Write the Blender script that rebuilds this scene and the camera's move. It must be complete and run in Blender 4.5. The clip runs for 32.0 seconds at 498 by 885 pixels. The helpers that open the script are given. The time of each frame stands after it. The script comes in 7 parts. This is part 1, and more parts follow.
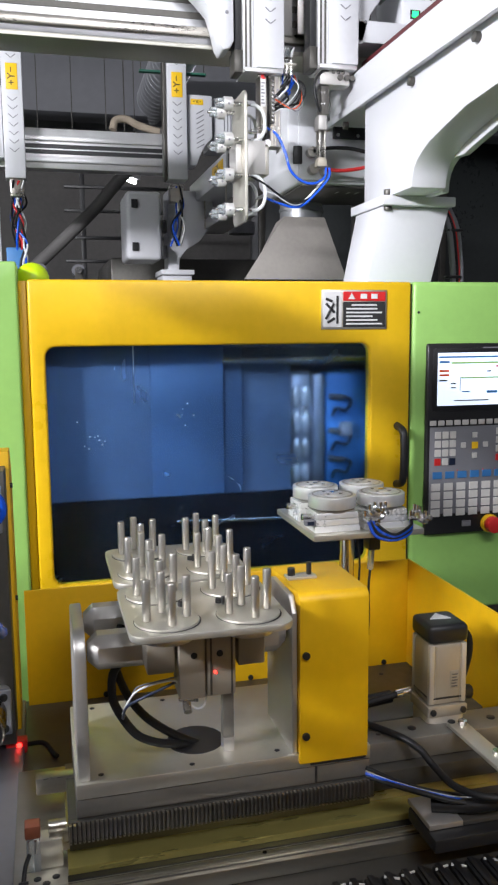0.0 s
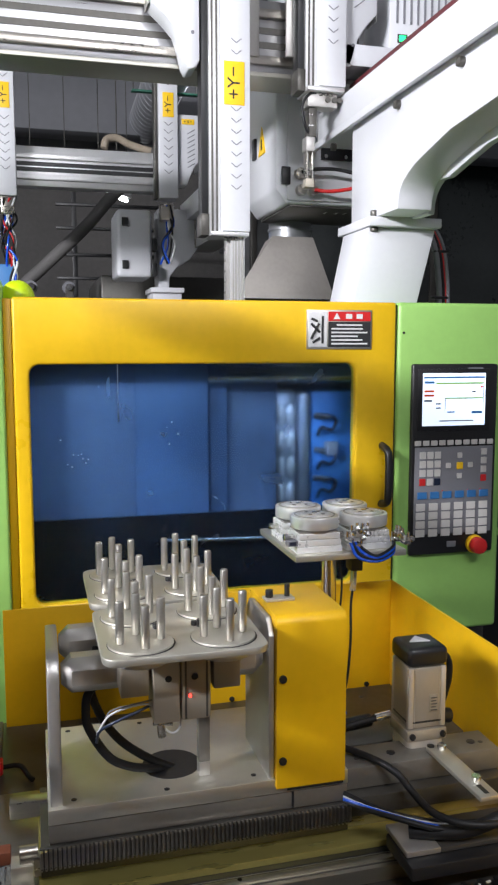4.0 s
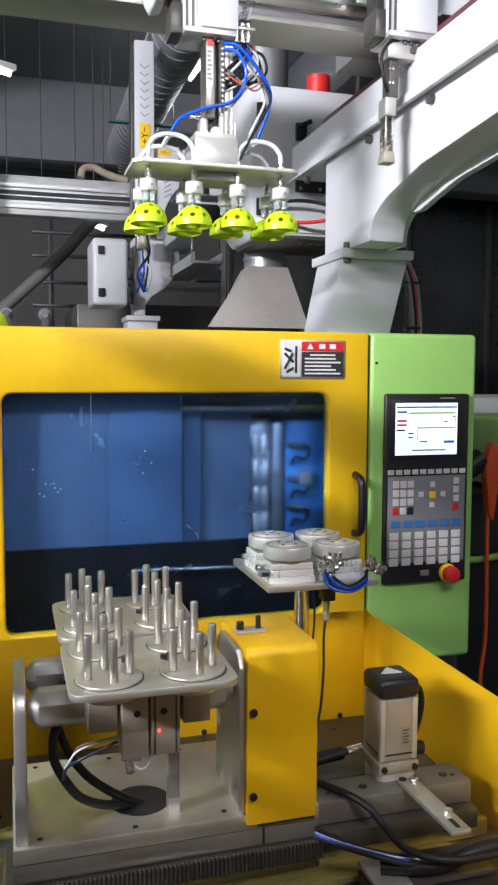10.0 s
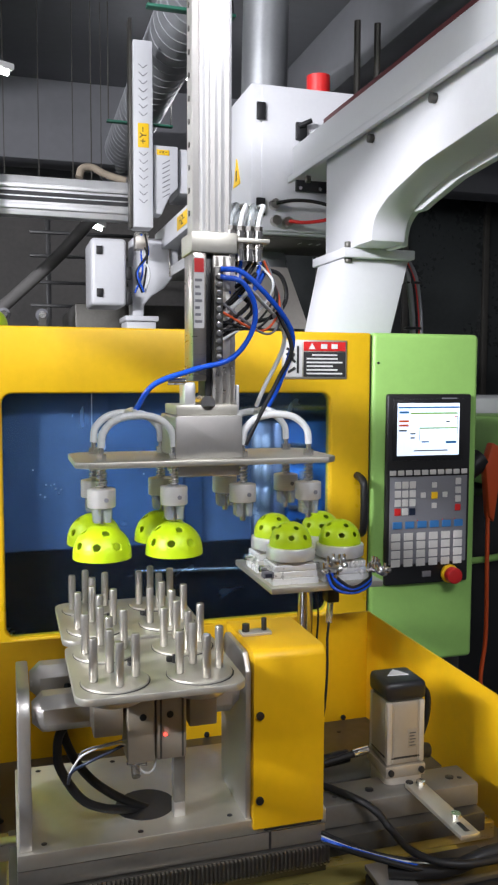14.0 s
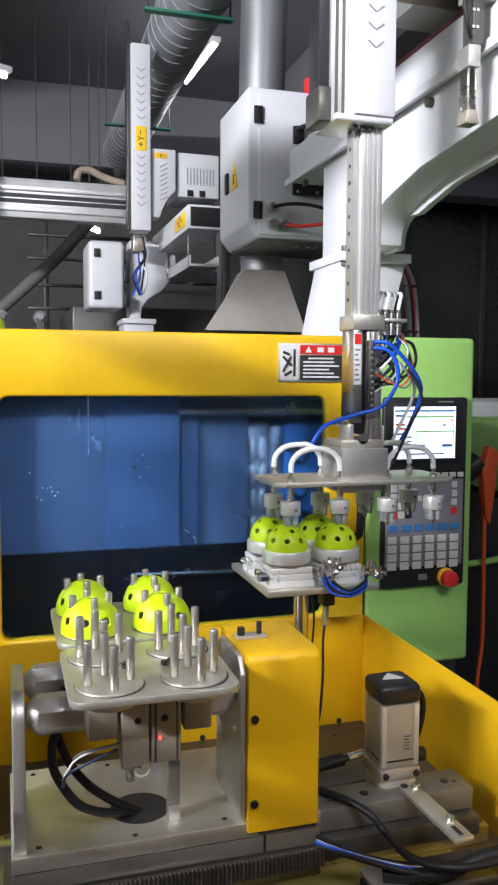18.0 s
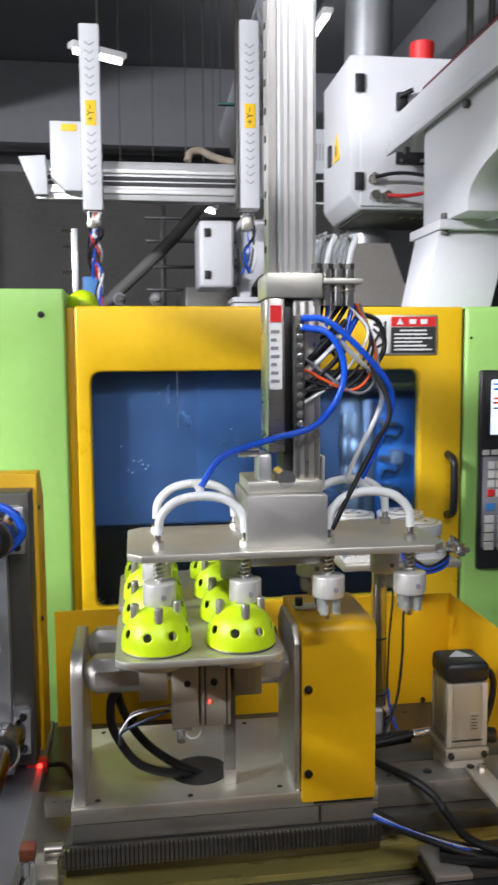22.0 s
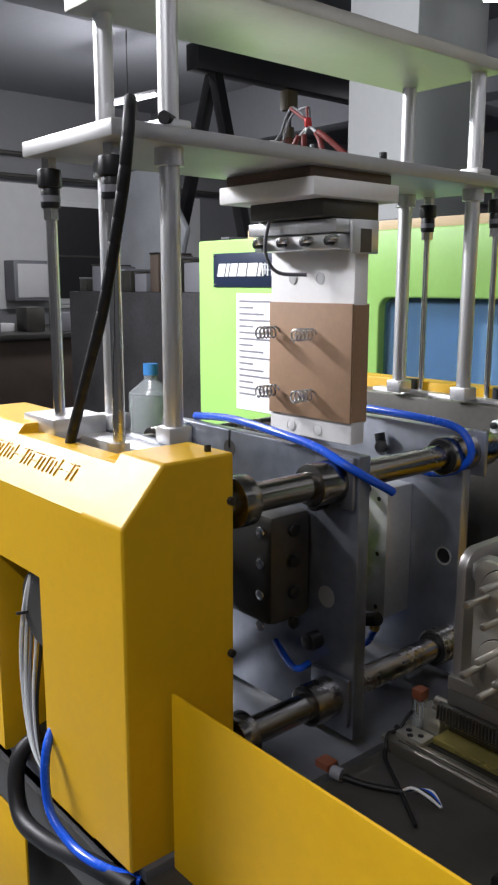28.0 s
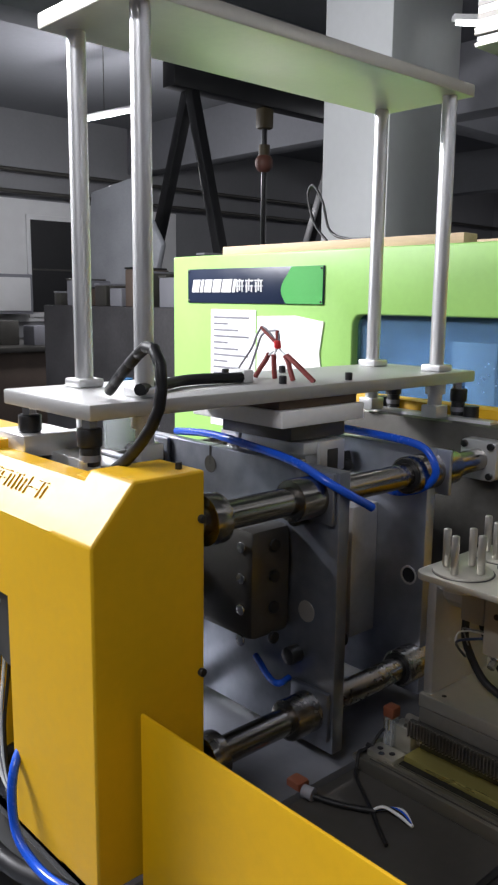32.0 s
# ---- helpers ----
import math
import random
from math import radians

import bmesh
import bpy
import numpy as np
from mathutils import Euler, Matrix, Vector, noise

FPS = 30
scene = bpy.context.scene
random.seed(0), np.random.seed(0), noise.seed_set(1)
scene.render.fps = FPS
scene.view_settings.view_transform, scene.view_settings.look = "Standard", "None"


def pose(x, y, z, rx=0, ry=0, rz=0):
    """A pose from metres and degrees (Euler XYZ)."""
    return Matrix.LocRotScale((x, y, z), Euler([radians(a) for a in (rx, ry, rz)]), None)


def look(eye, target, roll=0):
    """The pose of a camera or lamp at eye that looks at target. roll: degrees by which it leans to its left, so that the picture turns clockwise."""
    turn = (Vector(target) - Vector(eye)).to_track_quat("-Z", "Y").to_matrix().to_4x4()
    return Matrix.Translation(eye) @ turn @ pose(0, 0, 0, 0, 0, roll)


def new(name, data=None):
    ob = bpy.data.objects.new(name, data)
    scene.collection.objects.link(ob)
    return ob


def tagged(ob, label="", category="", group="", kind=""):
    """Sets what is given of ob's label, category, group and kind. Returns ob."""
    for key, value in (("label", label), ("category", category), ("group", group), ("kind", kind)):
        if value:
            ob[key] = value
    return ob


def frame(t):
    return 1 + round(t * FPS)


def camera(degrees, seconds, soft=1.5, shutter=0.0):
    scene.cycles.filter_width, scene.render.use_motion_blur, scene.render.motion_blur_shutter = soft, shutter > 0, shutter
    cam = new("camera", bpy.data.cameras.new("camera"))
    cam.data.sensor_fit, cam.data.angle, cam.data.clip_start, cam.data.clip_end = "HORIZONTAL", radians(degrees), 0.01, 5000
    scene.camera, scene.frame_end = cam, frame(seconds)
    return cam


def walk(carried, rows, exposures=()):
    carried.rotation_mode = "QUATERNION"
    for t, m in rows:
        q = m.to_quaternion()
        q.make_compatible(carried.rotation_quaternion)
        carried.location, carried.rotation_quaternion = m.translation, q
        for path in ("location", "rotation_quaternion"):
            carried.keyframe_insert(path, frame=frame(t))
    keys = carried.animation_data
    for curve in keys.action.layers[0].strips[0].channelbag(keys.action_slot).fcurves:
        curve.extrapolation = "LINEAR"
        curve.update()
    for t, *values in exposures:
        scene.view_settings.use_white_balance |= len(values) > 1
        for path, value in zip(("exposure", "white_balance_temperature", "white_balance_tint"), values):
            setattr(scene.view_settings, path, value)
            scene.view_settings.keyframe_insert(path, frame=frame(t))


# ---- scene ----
cam = camera(34.0, 32.0, soft=2.3, shutter=0.4)
PATH = [
    (0, (0.0104, 0.0374, 1.4928), (0.4341, 1.7087, 1.2588), -0.5),
    (0.5, (0.0209, 0.0383, 1.4928), (0.4463, 1.7087, 1.2588), -0.3),
    (1, (0.0252, 0.0348, 1.4937), (0.4524, 1.7052, 1.2614), -0.3),
    (1.5, (0.0244, 0.0313, 1.4954), (0.4489, 1.7035, 1.2684), -0.3),
    (2, (0.0200, 0.0322, 1.4963), (0.4446, 1.7052, 1.2762), -0.3),
    (2.5, (0.0200, 0.0348, 1.4954), (0.4437, 1.7087, 1.2849), -0.2),
    (3, (0.0226, 0.0391, 1.4946), (0.4498, 1.7130, 1.2910), -0.2),
    (3.5, (0.0296, 0.0383, 1.4954), (0.4646, 1.7113, 1.2945), -0.1),
    (5.5, (0.0226, 0.0374, 1.4989), (0.4759, 1.7069, 1.3171), 0.0),
    (6, (0.0226, 0.0383, 1.4998), (0.4811, 1.7078, 1.3240), 0.1),
    (6.5, (0.0235, 0.0383, 1.5015), (0.4855, 1.7069, 1.3319), 0.1),
    (7, (0.0244, 0.0383, 1.5015), (0.4907, 1.7069, 1.3371), 0.1),
    (7.5, (0.0261, 0.0374, 1.5024), (0.4950, 1.7052, 1.3458), 0.1),
    (8, (0.0270, 0.0339, 1.5024), (0.4985, 1.7017, 1.3510), 0.1),
    (8.5, (0.0278, 0.0313, 1.5041), (0.5055, 1.6982, 1.3554), 0.2),
    (9, (0.0313, 0.0313, 1.5033), (0.5124, 1.6974, 1.3588), 0.2),
    (9.5, (0.0357, 0.0348, 1.5015), (0.5229, 1.6991, 1.3606), 0.2),
    (10, (0.0357, 0.0357, 1.5024), (0.5255, 1.6991, 1.3614), 0.2),
    (10.5, (0.0348, 0.0365, 1.5033), (0.5263, 1.7000, 1.3641), 0.1),
    (11, (0.0322, 0.0383, 1.5024), (0.5255, 1.7017, 1.3641), 0.1),
    (11.5, (0.0287, 0.0383, 1.5024), (0.5237, 1.7008, 1.3649), 0.2),
    (12, (0.0305, 0.0409, 1.5007), (0.5272, 1.7026, 1.3641), 0.1),
    (12.5, (0.0331, 0.0418, 1.5015), (0.5307, 1.7035, 1.3649), 0.0),
    (13, (0.0313, 0.0461, 1.5007), (0.5298, 1.7078, 1.3641), 0.1),
    (13.5, (0.0313, 0.0478, 1.5007), (0.5290, 1.7096, 1.3632), 0.0),
    (14, (0.0270, 0.0487, 1.5007), (0.5246, 1.7104, 1.3614), 0.2),
    (14.5, (0.0278, 0.0461, 1.5007), (0.5211, 1.7096, 1.3614), 0.1),
    (16.5, (0.0278, 0.0435, 1.5041), (0.5229, 1.7061, 1.3667), 0.1),
    (17, (0.0252, 0.0426, 1.5041), (0.5255, 1.7035, 1.3693), 0.2),
    (17.5, (0.0252, 0.0418, 1.5024), (0.5263, 1.7026, 1.3701), 0.3),
    (18, (0.0296, 0.0461, 1.5024), (0.5316, 1.7069, 1.3684), 0.3),
    (18.5, (0.0313, 0.0470, 1.5024), (0.5342, 1.7069, 1.3675), 0.4),
    (19, (0.0296, 0.0478, 1.5015), (0.5342, 1.7078, 1.3684), 0.3),
    (19.5, (0.0261, 0.0461, 1.5024), (0.5290, 1.7069, 1.3701), 0.2),
    (20, (0.0287, 0.0461, 1.5024), (0.5298, 1.7069, 1.3701), 0.3),
    (20.5, (0.0313, 0.0426, 1.5024), (0.5307, 1.7043, 1.3693), 0.2),
    (21, (0.0383, 0.0418, 1.5015), (0.5359, 1.7035, 1.3649), 0.2),
    (21.5, (0.0644, 0.0391, 1.4980), (0.5107, 1.7148, 1.3545), 0.2),
    (22, (0.1152, 0.0313, 1.4878), (0.3520, 1.7462, 1.3130), -0.4),
    (22.2, (0.1409, 0.0332, 1.4814), (0.3030, 1.7545, 1.2836), -0.7),
    (22.5, (0.1820, 0.0493, 1.4791), (0.2393, 1.7717, 1.2391), -1.3),
    (22.8, (0.2344, 0.0798, 1.4749), (0.1519, 1.7985, 1.2155), -2.0),
    (23, (0.2775, 0.1065, 1.4769), (0.0521, 1.8124, 1.2191), -1.6),
    (23.5, (0.3858, 0.1629, 1.4903), (-0.2172, 1.7728, 1.2215), -1.0),
    (24, (0.5411, 0.1757, 1.4806), (-0.3480, 1.6452, 1.1979), -0.6),
    (24.2, (0.5899, 0.1627, 1.4815), (-0.4141, 1.5486, 1.1692), 0.5),
    (24.5, (0.6125, 0.1296, 1.4911), (-0.4785, 1.4364, 1.1352), 0.3),
    (25, (0.5829, 0.0887, 1.4859), (-0.5507, 1.3581, 1.1196), 0.3),
    (25.5, (0.5942, 0.0766, 1.4876), (-0.6325, 1.2528, 1.1179), 0.2),
    (26, (0.6038, 0.0740, 1.4876), (-0.6655, 1.2067, 1.1222), 0.1),
    (26.5, (0.6194, 0.0661, 1.4911), (-0.6664, 1.1815, 1.1335), 0.0),
    (28.5, (0.6421, 0.0644, 1.4954), (-0.6534, 1.1815, 1.1735), 0.2),
    (29, (0.6403, 0.0661, 1.4954), (-0.6516, 1.1884, 1.1787), 0.4),
    (29.5, (0.6412, 0.0679, 1.4963), (-0.6490, 1.1928, 1.1814), 0.4),
    (30, (0.6421, 0.0679, 1.4963), (-0.6455, 1.1963, 1.1857), 0.4),
    (30.5, (0.6429, 0.0670, 1.4972), (-0.6386, 1.2023, 1.1875), 0.4),
    (31, (0.6421, 0.0670, 1.4972), (-0.6334, 1.2110, 1.1909), 0.6),
    (31.5, (0.6429, 0.0687, 1.4989), (-0.6273, 1.2189, 1.1953), 0.6),
    (32, (0.6438, 0.0687, 1.4989), (-0.6212, 1.2258, 1.1988), 0.6),
]
walk(cam, [(t, look(eye, target, roll)) for t, eye, target, roll in PATH], exposures=[(0.0, 0.12), (9.0, 0.12), (12.0, 0.22), (21.5, 0.22), (23.0, 0.06), (24.0, 0.12), (26.0, -0.06), (28.5, -0.45), (31.0, -0.46), (32.0, -0.33)])

# ---------------------------------------------------------------- light
world = bpy.data.worlds.new("world")
scene.world = world
world.use_nodes = True
world.node_tree.nodes["Background"].inputs[0].default_value = (0.55, 0.6, 0.7, 1)
world.node_tree.nodes["Background"].inputs[1].default_value = 0.02


def tube_light(x, y, z, length, power, aim, width=0.1):
    """A long rectangular area lamp; aim is the point that it faces."""
    data = bpy.data.lights.new("tube_light", "AREA")
    data.shape, data.size, data.size_y, data.energy = "RECTANGLE", length, width, power
    data.color = (0.965, 0.968, 1.035)
    ob = new("tube_light", data)
    d = Vector((x, y, z)) - Vector(aim)
    ob.matrix_basis = Matrix.Translation((x, y, z)) @ d.to_track_quat("Z", "Y").to_matrix().to_4x4()
    return ob


def bare_tube(x, y, z, power):
    """A point lamp far off, which lights all round."""
    data = bpy.data.lights.new("bare_tube", "POINT")
    data.energy, data.shadow_soft_size, data.color = power, 0.12, (0.95, 0.95, 1.02)
    ob = new("bare_tube", data)
    ob.matrix_basis = pose(x, y, z)
    return ob


CEIL = 3.75
tube_light(-2.75, -0.42, 2.9, 1.2, 310, (-0.1, 1.3, 1.2))
# added fill from behind the camera, with no lamp known there
tube_light(0.6, -1.3, 3.3, 1.4, 44, (0.4, 1.5, 1.4))
tube_light(-2.7, 1.6, 3.2, 1.2, 40, (-0.3, 1.0, 1.2))
bare_tube(1.1, 5.2, 3.2, 5)
bare_tube(-2.6, 8.3, 2.9, 40)
bare_tube(-6.1, 4.3, 2.75, 140)
bare_tube(-4.8, 12.6, 2.9, 60)
# the last two are unseen fill lights added behind the camera
bare_tube(-4.2, -2.6, 3.1, 90)
bare_tube(2.0, -3.2, 3.1, 25)


# ---------------------------------------------------------------- materials
def mat(name, colour, rough=0.5, metal=0.0, var=0.08, scale=6.0, bump=0.0, bump_scale=200.0, coat=0.0, stretch=None, rvar=0.08):
    m = bpy.data.materials.new(name)
    m.use_nodes = True
    nt = m.node_tree
    b = nt.nodes["Principled BSDF"]
    b.inputs["Metallic"].default_value = metal
    b.inputs["Coat Weight"].default_value = coat
    tc = nt.nodes.new("ShaderNodeTexCoord")
    mp = nt.nodes.new("ShaderNodeMapping")
    nt.links.new(tc.outputs["Object"], mp.inputs["Vector"])
    if stretch:
        mp.inputs["Scale"].default_value = stretch
    n1 = nt.nodes.new("ShaderNodeTexNoise")
    n1.inputs["Scale"].default_value = scale
    n1.inputs["Detail"].default_value = 6
    n2 = nt.nodes.new("ShaderNodeTexNoise")
    n2.inputs["Scale"].default_value = scale * 14
    n2.inputs["Detail"].default_value = 4
    nt.links.new(mp.outputs["Vector"], n1.inputs["Vector"])
    nt.links.new(mp.outputs["Vector"], n2.inputs["Vector"])
    mix = nt.nodes.new("ShaderNodeMath")
    mix.operation = "MULTIPLY_ADD"
    nt.links.new(n1.outputs["Fac"], mix.inputs[0])
    mix.inputs[1].default_value = 0.65
    half = nt.nodes.new("ShaderNodeMath")
    half.operation = "MULTIPLY"
    nt.links.new(n2.outputs["Fac"], half.inputs[0])
    half.inputs[1].default_value = 0.35
    nt.links.new(half.outputs[0], mix.inputs[2])
    ramp = nt.nodes.new("ShaderNodeMapRange")
    nt.links.new(mix.outputs[0], ramp.inputs["Value"])
    ramp.inputs["From Min"].default_value, ramp.inputs["From Max"].default_value = 0.3, 0.7
    ramp.inputs["To Min"].default_value, ramp.inputs["To Max"].default_value = 1 - var, 1 + var
    cm = nt.nodes.new("ShaderNodeVectorMath")
    cm.operation = "SCALE"
    cm.inputs[0].default_value = colour[:3]
    nt.links.new(ramp.outputs[0], cm.inputs["Scale"])
    nt.links.new(cm.outputs[0], b.inputs["Base Color"])
    rr = nt.nodes.new("ShaderNodeMapRange")
    nt.links.new(mix.outputs[0], rr.inputs["Value"])
    rr.inputs["From Min"].default_value, rr.inputs["From Max"].default_value = 0.3, 0.7
    rr.inputs["To Min"].default_value, rr.inputs["To Max"].default_value = max(rough - rvar, 0.02), min(rough + rvar, 1)
    nt.links.new(rr.outputs[0], b.inputs["Roughness"])
    if bump:
        n3 = nt.nodes.new("ShaderNodeTexNoise")
        n3.inputs["Scale"].default_value = bump_scale
        nt.links.new(mp.outputs["Vector"], n3.inputs["Vector"])
        bp = nt.nodes.new("ShaderNodeBump")
        bp.inputs["Strength"].default_value = bump
        bp.inputs["Distance"].default_value = 0.001
        nt.links.new(n3.outputs["Fac"], bp.inputs["Height"])
        nt.links.new(bp.outputs[0], b.inputs["Normal"])
    return m


def glow(name, colour, strength):
    m = bpy.data.materials.new(name)
    m.use_nodes = True
    b = m.node_tree.nodes["Principled BSDF"]
    b.inputs["Base Color"].default_value = (*colour, 1)
    b.inputs["Emission Color"].default_value = (*colour, 1)
    b.inputs["Emission Strength"].default_value = strength
    return m


def glass(name, colour, rough=0.03, trans=0.9, ior=1.45):
    m = bpy.data.materials.new(name)
    m.use_nodes = True
    b = m.node_tree.nodes["Principled BSDF"]
    b.inputs["Base Color"].default_value = (*colour, 1)
    b.inputs["Roughness"].default_value = rough
    b.inputs["Transmission Weight"].default_value = trans
    b.inputs["IOR"].default_value = ior
    return m


def smudge(m, low, high, scale):
    """Wiped and dusty patches: the gloss of a clear sheet varies."""
    nt = m.node_tree
    n = nt.nodes.new("ShaderNodeTexNoise")
    n.inputs["Scale"].default_value = scale
    n.inputs["Detail"].default_value = 8
    n.inputs["Distortion"].default_value = 1.5
    c = nt.nodes.new("ShaderNodeTexCoord")
    r = nt.nodes.new("ShaderNodeMapRange")
    r.inputs["From Min"].default_value, r.inputs["From Max"].default_value = 0.45, 0.75
    r.inputs["To Min"].default_value, r.inputs["To Max"].default_value = low, high
    nt.links.new(c.outputs["Object"], n.inputs["Vector"])
    nt.links.new(n.outputs["Fac"], r.inputs["Value"])
    nt.links.new(r.outputs[0], nt.nodes["Principled BSDF"].inputs["Roughness"])
    return m


YELLOW = mat("yellow_paint", (0.72, 0.415, 0.004), 0.46, 0, 0.08, 5, 0.06, 500)
YELLOW_DOOR = mat("yellow_door_paint", (0.78, 0.48, 0.01), 0.36, 0, 0.1, 3, 0.05, 500, rvar=0.14)
GREEN = mat("green_paint", (0.3, 0.55, 0.14), 0.42, 0, 0.07, 4, 0.12, 350)
WHITE = mat("white_paint", (0.62, 0.625, 0.65), 0.4, 0, 0.04, 5, 0.06, 400)
WHITE_DULL = mat("white_dull", (0.68, 0.68, 0.67), 0.6, 0, 0.04, 8)
STEEL = mat("ground_steel", (0.52, 0.49, 0.44), 0.3, 1, 0.12, 5, 0.05, 300, stretch=(1, 1, 6))
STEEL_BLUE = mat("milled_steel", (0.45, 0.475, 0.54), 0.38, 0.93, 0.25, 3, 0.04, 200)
CHROME = mat("chrome", (0.7, 0.69, 0.67), 0.2, 1, 0.06, 8)
ROD = mat("rod_steel", (0.28, 0.265, 0.245), 0.24, 1, 0.1, 8)
PRESS_BED = mat("press_bed", (0.12, 0.125, 0.14), 0.35, 0.3, 0.15, 5)
PLATED = mat("oiled_steel", (0.24, 0.22, 0.16), 0.36, 0.8, 0.12, 5, 0.0, 200)
ALU = mat("aluminium", (0.74, 0.74, 0.74), 0.36, 0.75, 0.05, 12, 0.05, 300, stretch=(1, 1, 0.1))
ALU_PLATE = mat("aluminium_plate", (0.62, 0.6, 0.53), 0.45, 0.9, 0.08, 6, 0.05, 400)
ALU_MATT = mat("anodised_aluminium", (0.6, 0.56, 0.49), 0.5, 0.6, 0.06, 8, 0.05, 400)
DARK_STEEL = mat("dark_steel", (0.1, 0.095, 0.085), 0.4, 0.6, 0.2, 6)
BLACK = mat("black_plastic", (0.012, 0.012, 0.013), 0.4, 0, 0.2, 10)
RUBBER = mat("black_rubber", (0.011, 0.011, 0.012), 0.5, 0, 0.2, 20)
RUBBER.node_tree.nodes["Principled BSDF"].inputs["Specular IOR Level"].default_value = 0.3
BLUE_HOSE = mat("blue_hose", (0.01, 0.09, 0.62), 0.25, 0, 0.06, 10)
WHITE_HOSE = mat("milky_hose", (0.7, 0.72, 0.72), 0.3, 0, 0.05, 10)
RED = mat("red_plastic", (0.6, 0.02, 0.02), 0.4, 0, 0.05, 10)
DARK_RED = mat("dark_red_strip", (0.09, 0.012, 0.016), 0.5, 0, 0.15, 8)
DIRTY_ORANGE = mat("worn_orange", (0.15, 0.042, 0.018), 0.55, 0, 0.2, 30)
HOIST = mat("dirty_hoist", (0.06, 0.045, 0.02), 0.6, 0, 0.3, 10)
DIM_ORANGE = mat("dirty_orange", (0.12, 0.045, 0.03), 0.6, 0, 0.15, 10)
ORANGE = mat("orange_plastic", (0.75, 0.1, 0.02), 0.45, 0, 0.05, 10)
LIME = mat("lime_plastic", (0.5, 0.7, 0.006), 0.4, 0, 0.04, 20)
BROWN = mat("brown_board", (0.36, 0.22, 0.13), 0.65, 0, 0.14, 9, 0.1, 150)
BOARD_WHITE = mat("white_board", (0.86, 0.85, 0.83), 0.55, 0, 0.05, 9)
CARRIER = mat("grey_carrier_plate", (0.47, 0.47, 0.46), 0.45, 0.7, 0.08, 6, 0.05, 400)
DARK_WOOD = mat("dark_bench_wood", (0.09, 0.065, 0.05), 0.7, 0, 0.2, 6)
SHEET = mat("dusty_plastic_sheet", (0.3, 0.31, 0.33), 0.6, 0, 0.15, 6)
GREY = mat("grey_plastic", (0.2, 0.2, 0.22), 0.5, 0, 0.05, 10)
HOOD = mat("galvanised_sheet", (0.4, 0.37, 0.34), 0.5, 0.4, 0.12, 5)
# black without gloss, for the shade low in the mould space
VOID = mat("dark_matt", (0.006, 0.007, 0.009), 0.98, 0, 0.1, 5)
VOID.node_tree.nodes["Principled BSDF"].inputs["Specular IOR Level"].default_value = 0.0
PIPE = mat("spiral_duct", (0.3, 0.31, 0.32), 0.4, 0.7, 0.1, 5)
WALL = mat("plaster_wall", (0.24, 0.24, 0.248), 0.85, 0, 0.08, 1.5, 0.1, 60)
WALL_LIGHT = mat("pale_plaster", (0.55, 0.56, 0.56), 0.8, 0, 0.05, 1.5, 0.1, 60)
ALU_GREY = mat("grey_block", (0.5, 0.485, 0.46), 0.42, 0.8, 0.08, 10)
BEAM_ALU = mat("beam_profile", (0.5, 0.5, 0.51), 0.35, 0.9, 0.08, 5, stretch=(0.2, 4, 4))
PIN = mat("pin_steel", (0.5, 0.48, 0.44), 0.34, 0.9, 0.06, 20)
KEY_WHITE = mat("key_white", (0.62, 0.6, 0.57), 0.5, 0, 0.05, 30)
CLOTH = mat("beige_cloth", (0.3, 0.25, 0.19), 0.9, 0, 0.2, 20, 0.3, 100)
HEAD_WHITE = mat("white_anodised", (0.66, 0.65, 0.63), 0.35, 0.4, 0.05, 12)
DISC = mat("bright_disc", (0.82, 0.82, 0.81), 0.34, 0.6, 0.06, 12, 0.04, 300)
BEIGE = mat("beige_anodised", (0.42, 0.38, 0.31), 0.45, 0.5, 0.06, 10)
CEILING = mat("concrete_ceiling", (0.203, 0.206, 0.221), 0.9, 0, 0.1, 1.2, 0.1, 40)
FLOOR = mat("painted_floor", (0.09, 0.1, 0.115), 0.5, 0, 0.15, 2, 0.05, 60)
TRAY = mat("tray_steel", (0.06, 0.056, 0.05), 0.36, 0.2, 0.18, 5)
WOOD = mat("pale_wood", (0.6, 0.44, 0.28), 0.6, 0, 0.15, 5, 0.1, 80, stretch=(0.3, 4, 4))
PAPER = mat("paper", (0.8, 0.8, 0.8), 0.7, 0, 0.02, 8)
INK = mat("ink", (0.02, 0.02, 0.02), 0.6, 0, 0.05, 8)
LABEL_YELLOW = mat("label_yellow", (0.9, 0.55, 0.01), 0.5, 0, 0.03, 8)
NIGHT_PANE = mat("night_window", (0.03, 0.034, 0.034), 0.3, 0, 0.3, 2)
NAVY = mat("navy_plate", (0.012, 0.02, 0.045), 0.35, 0, 0.1, 8)
MOULD_BLUE = mat("mould_blue", (0.035, 0.17, 0.42), 0.5, 0, 0.1, 5)
PANE = glass("blue_acrylic", (0.42, 0.62, 0.88), 0.03, 1.0, 1.28)
smudge(PANE, 0.22, 0.29, 9)
HAZY_PANE = glass("hazy_blue_acrylic", (0.25, 0.43, 0.62), 0.15, 0.82)
CLEAR = glass("clear_plastic", (0.85, 0.9, 0.92), 0.12, 0.8)
SCREEN = glow("lit_screen", (0.66, 0.76, 0.92), 0.95)
LED_RED = glow("red_led", (1.0, 0.03, 0.02), 6)
LED_GREEN = glow("green_led", (0.02, 0.8, 0.2), 2)
TUBE = glow("lit_tube", (0.95, 0.98, 1.0), 9)


# ---------------------------------------------------------------- mesh helpers
def smooth(bm, angle=40):
    for f in bm.faces:
        f.smooth = True
    for e in bm.edges:
        if len(e.link_faces) == 2 and e.calc_face_angle(0) > radians(angle):
            e.smooth = False
    return bm


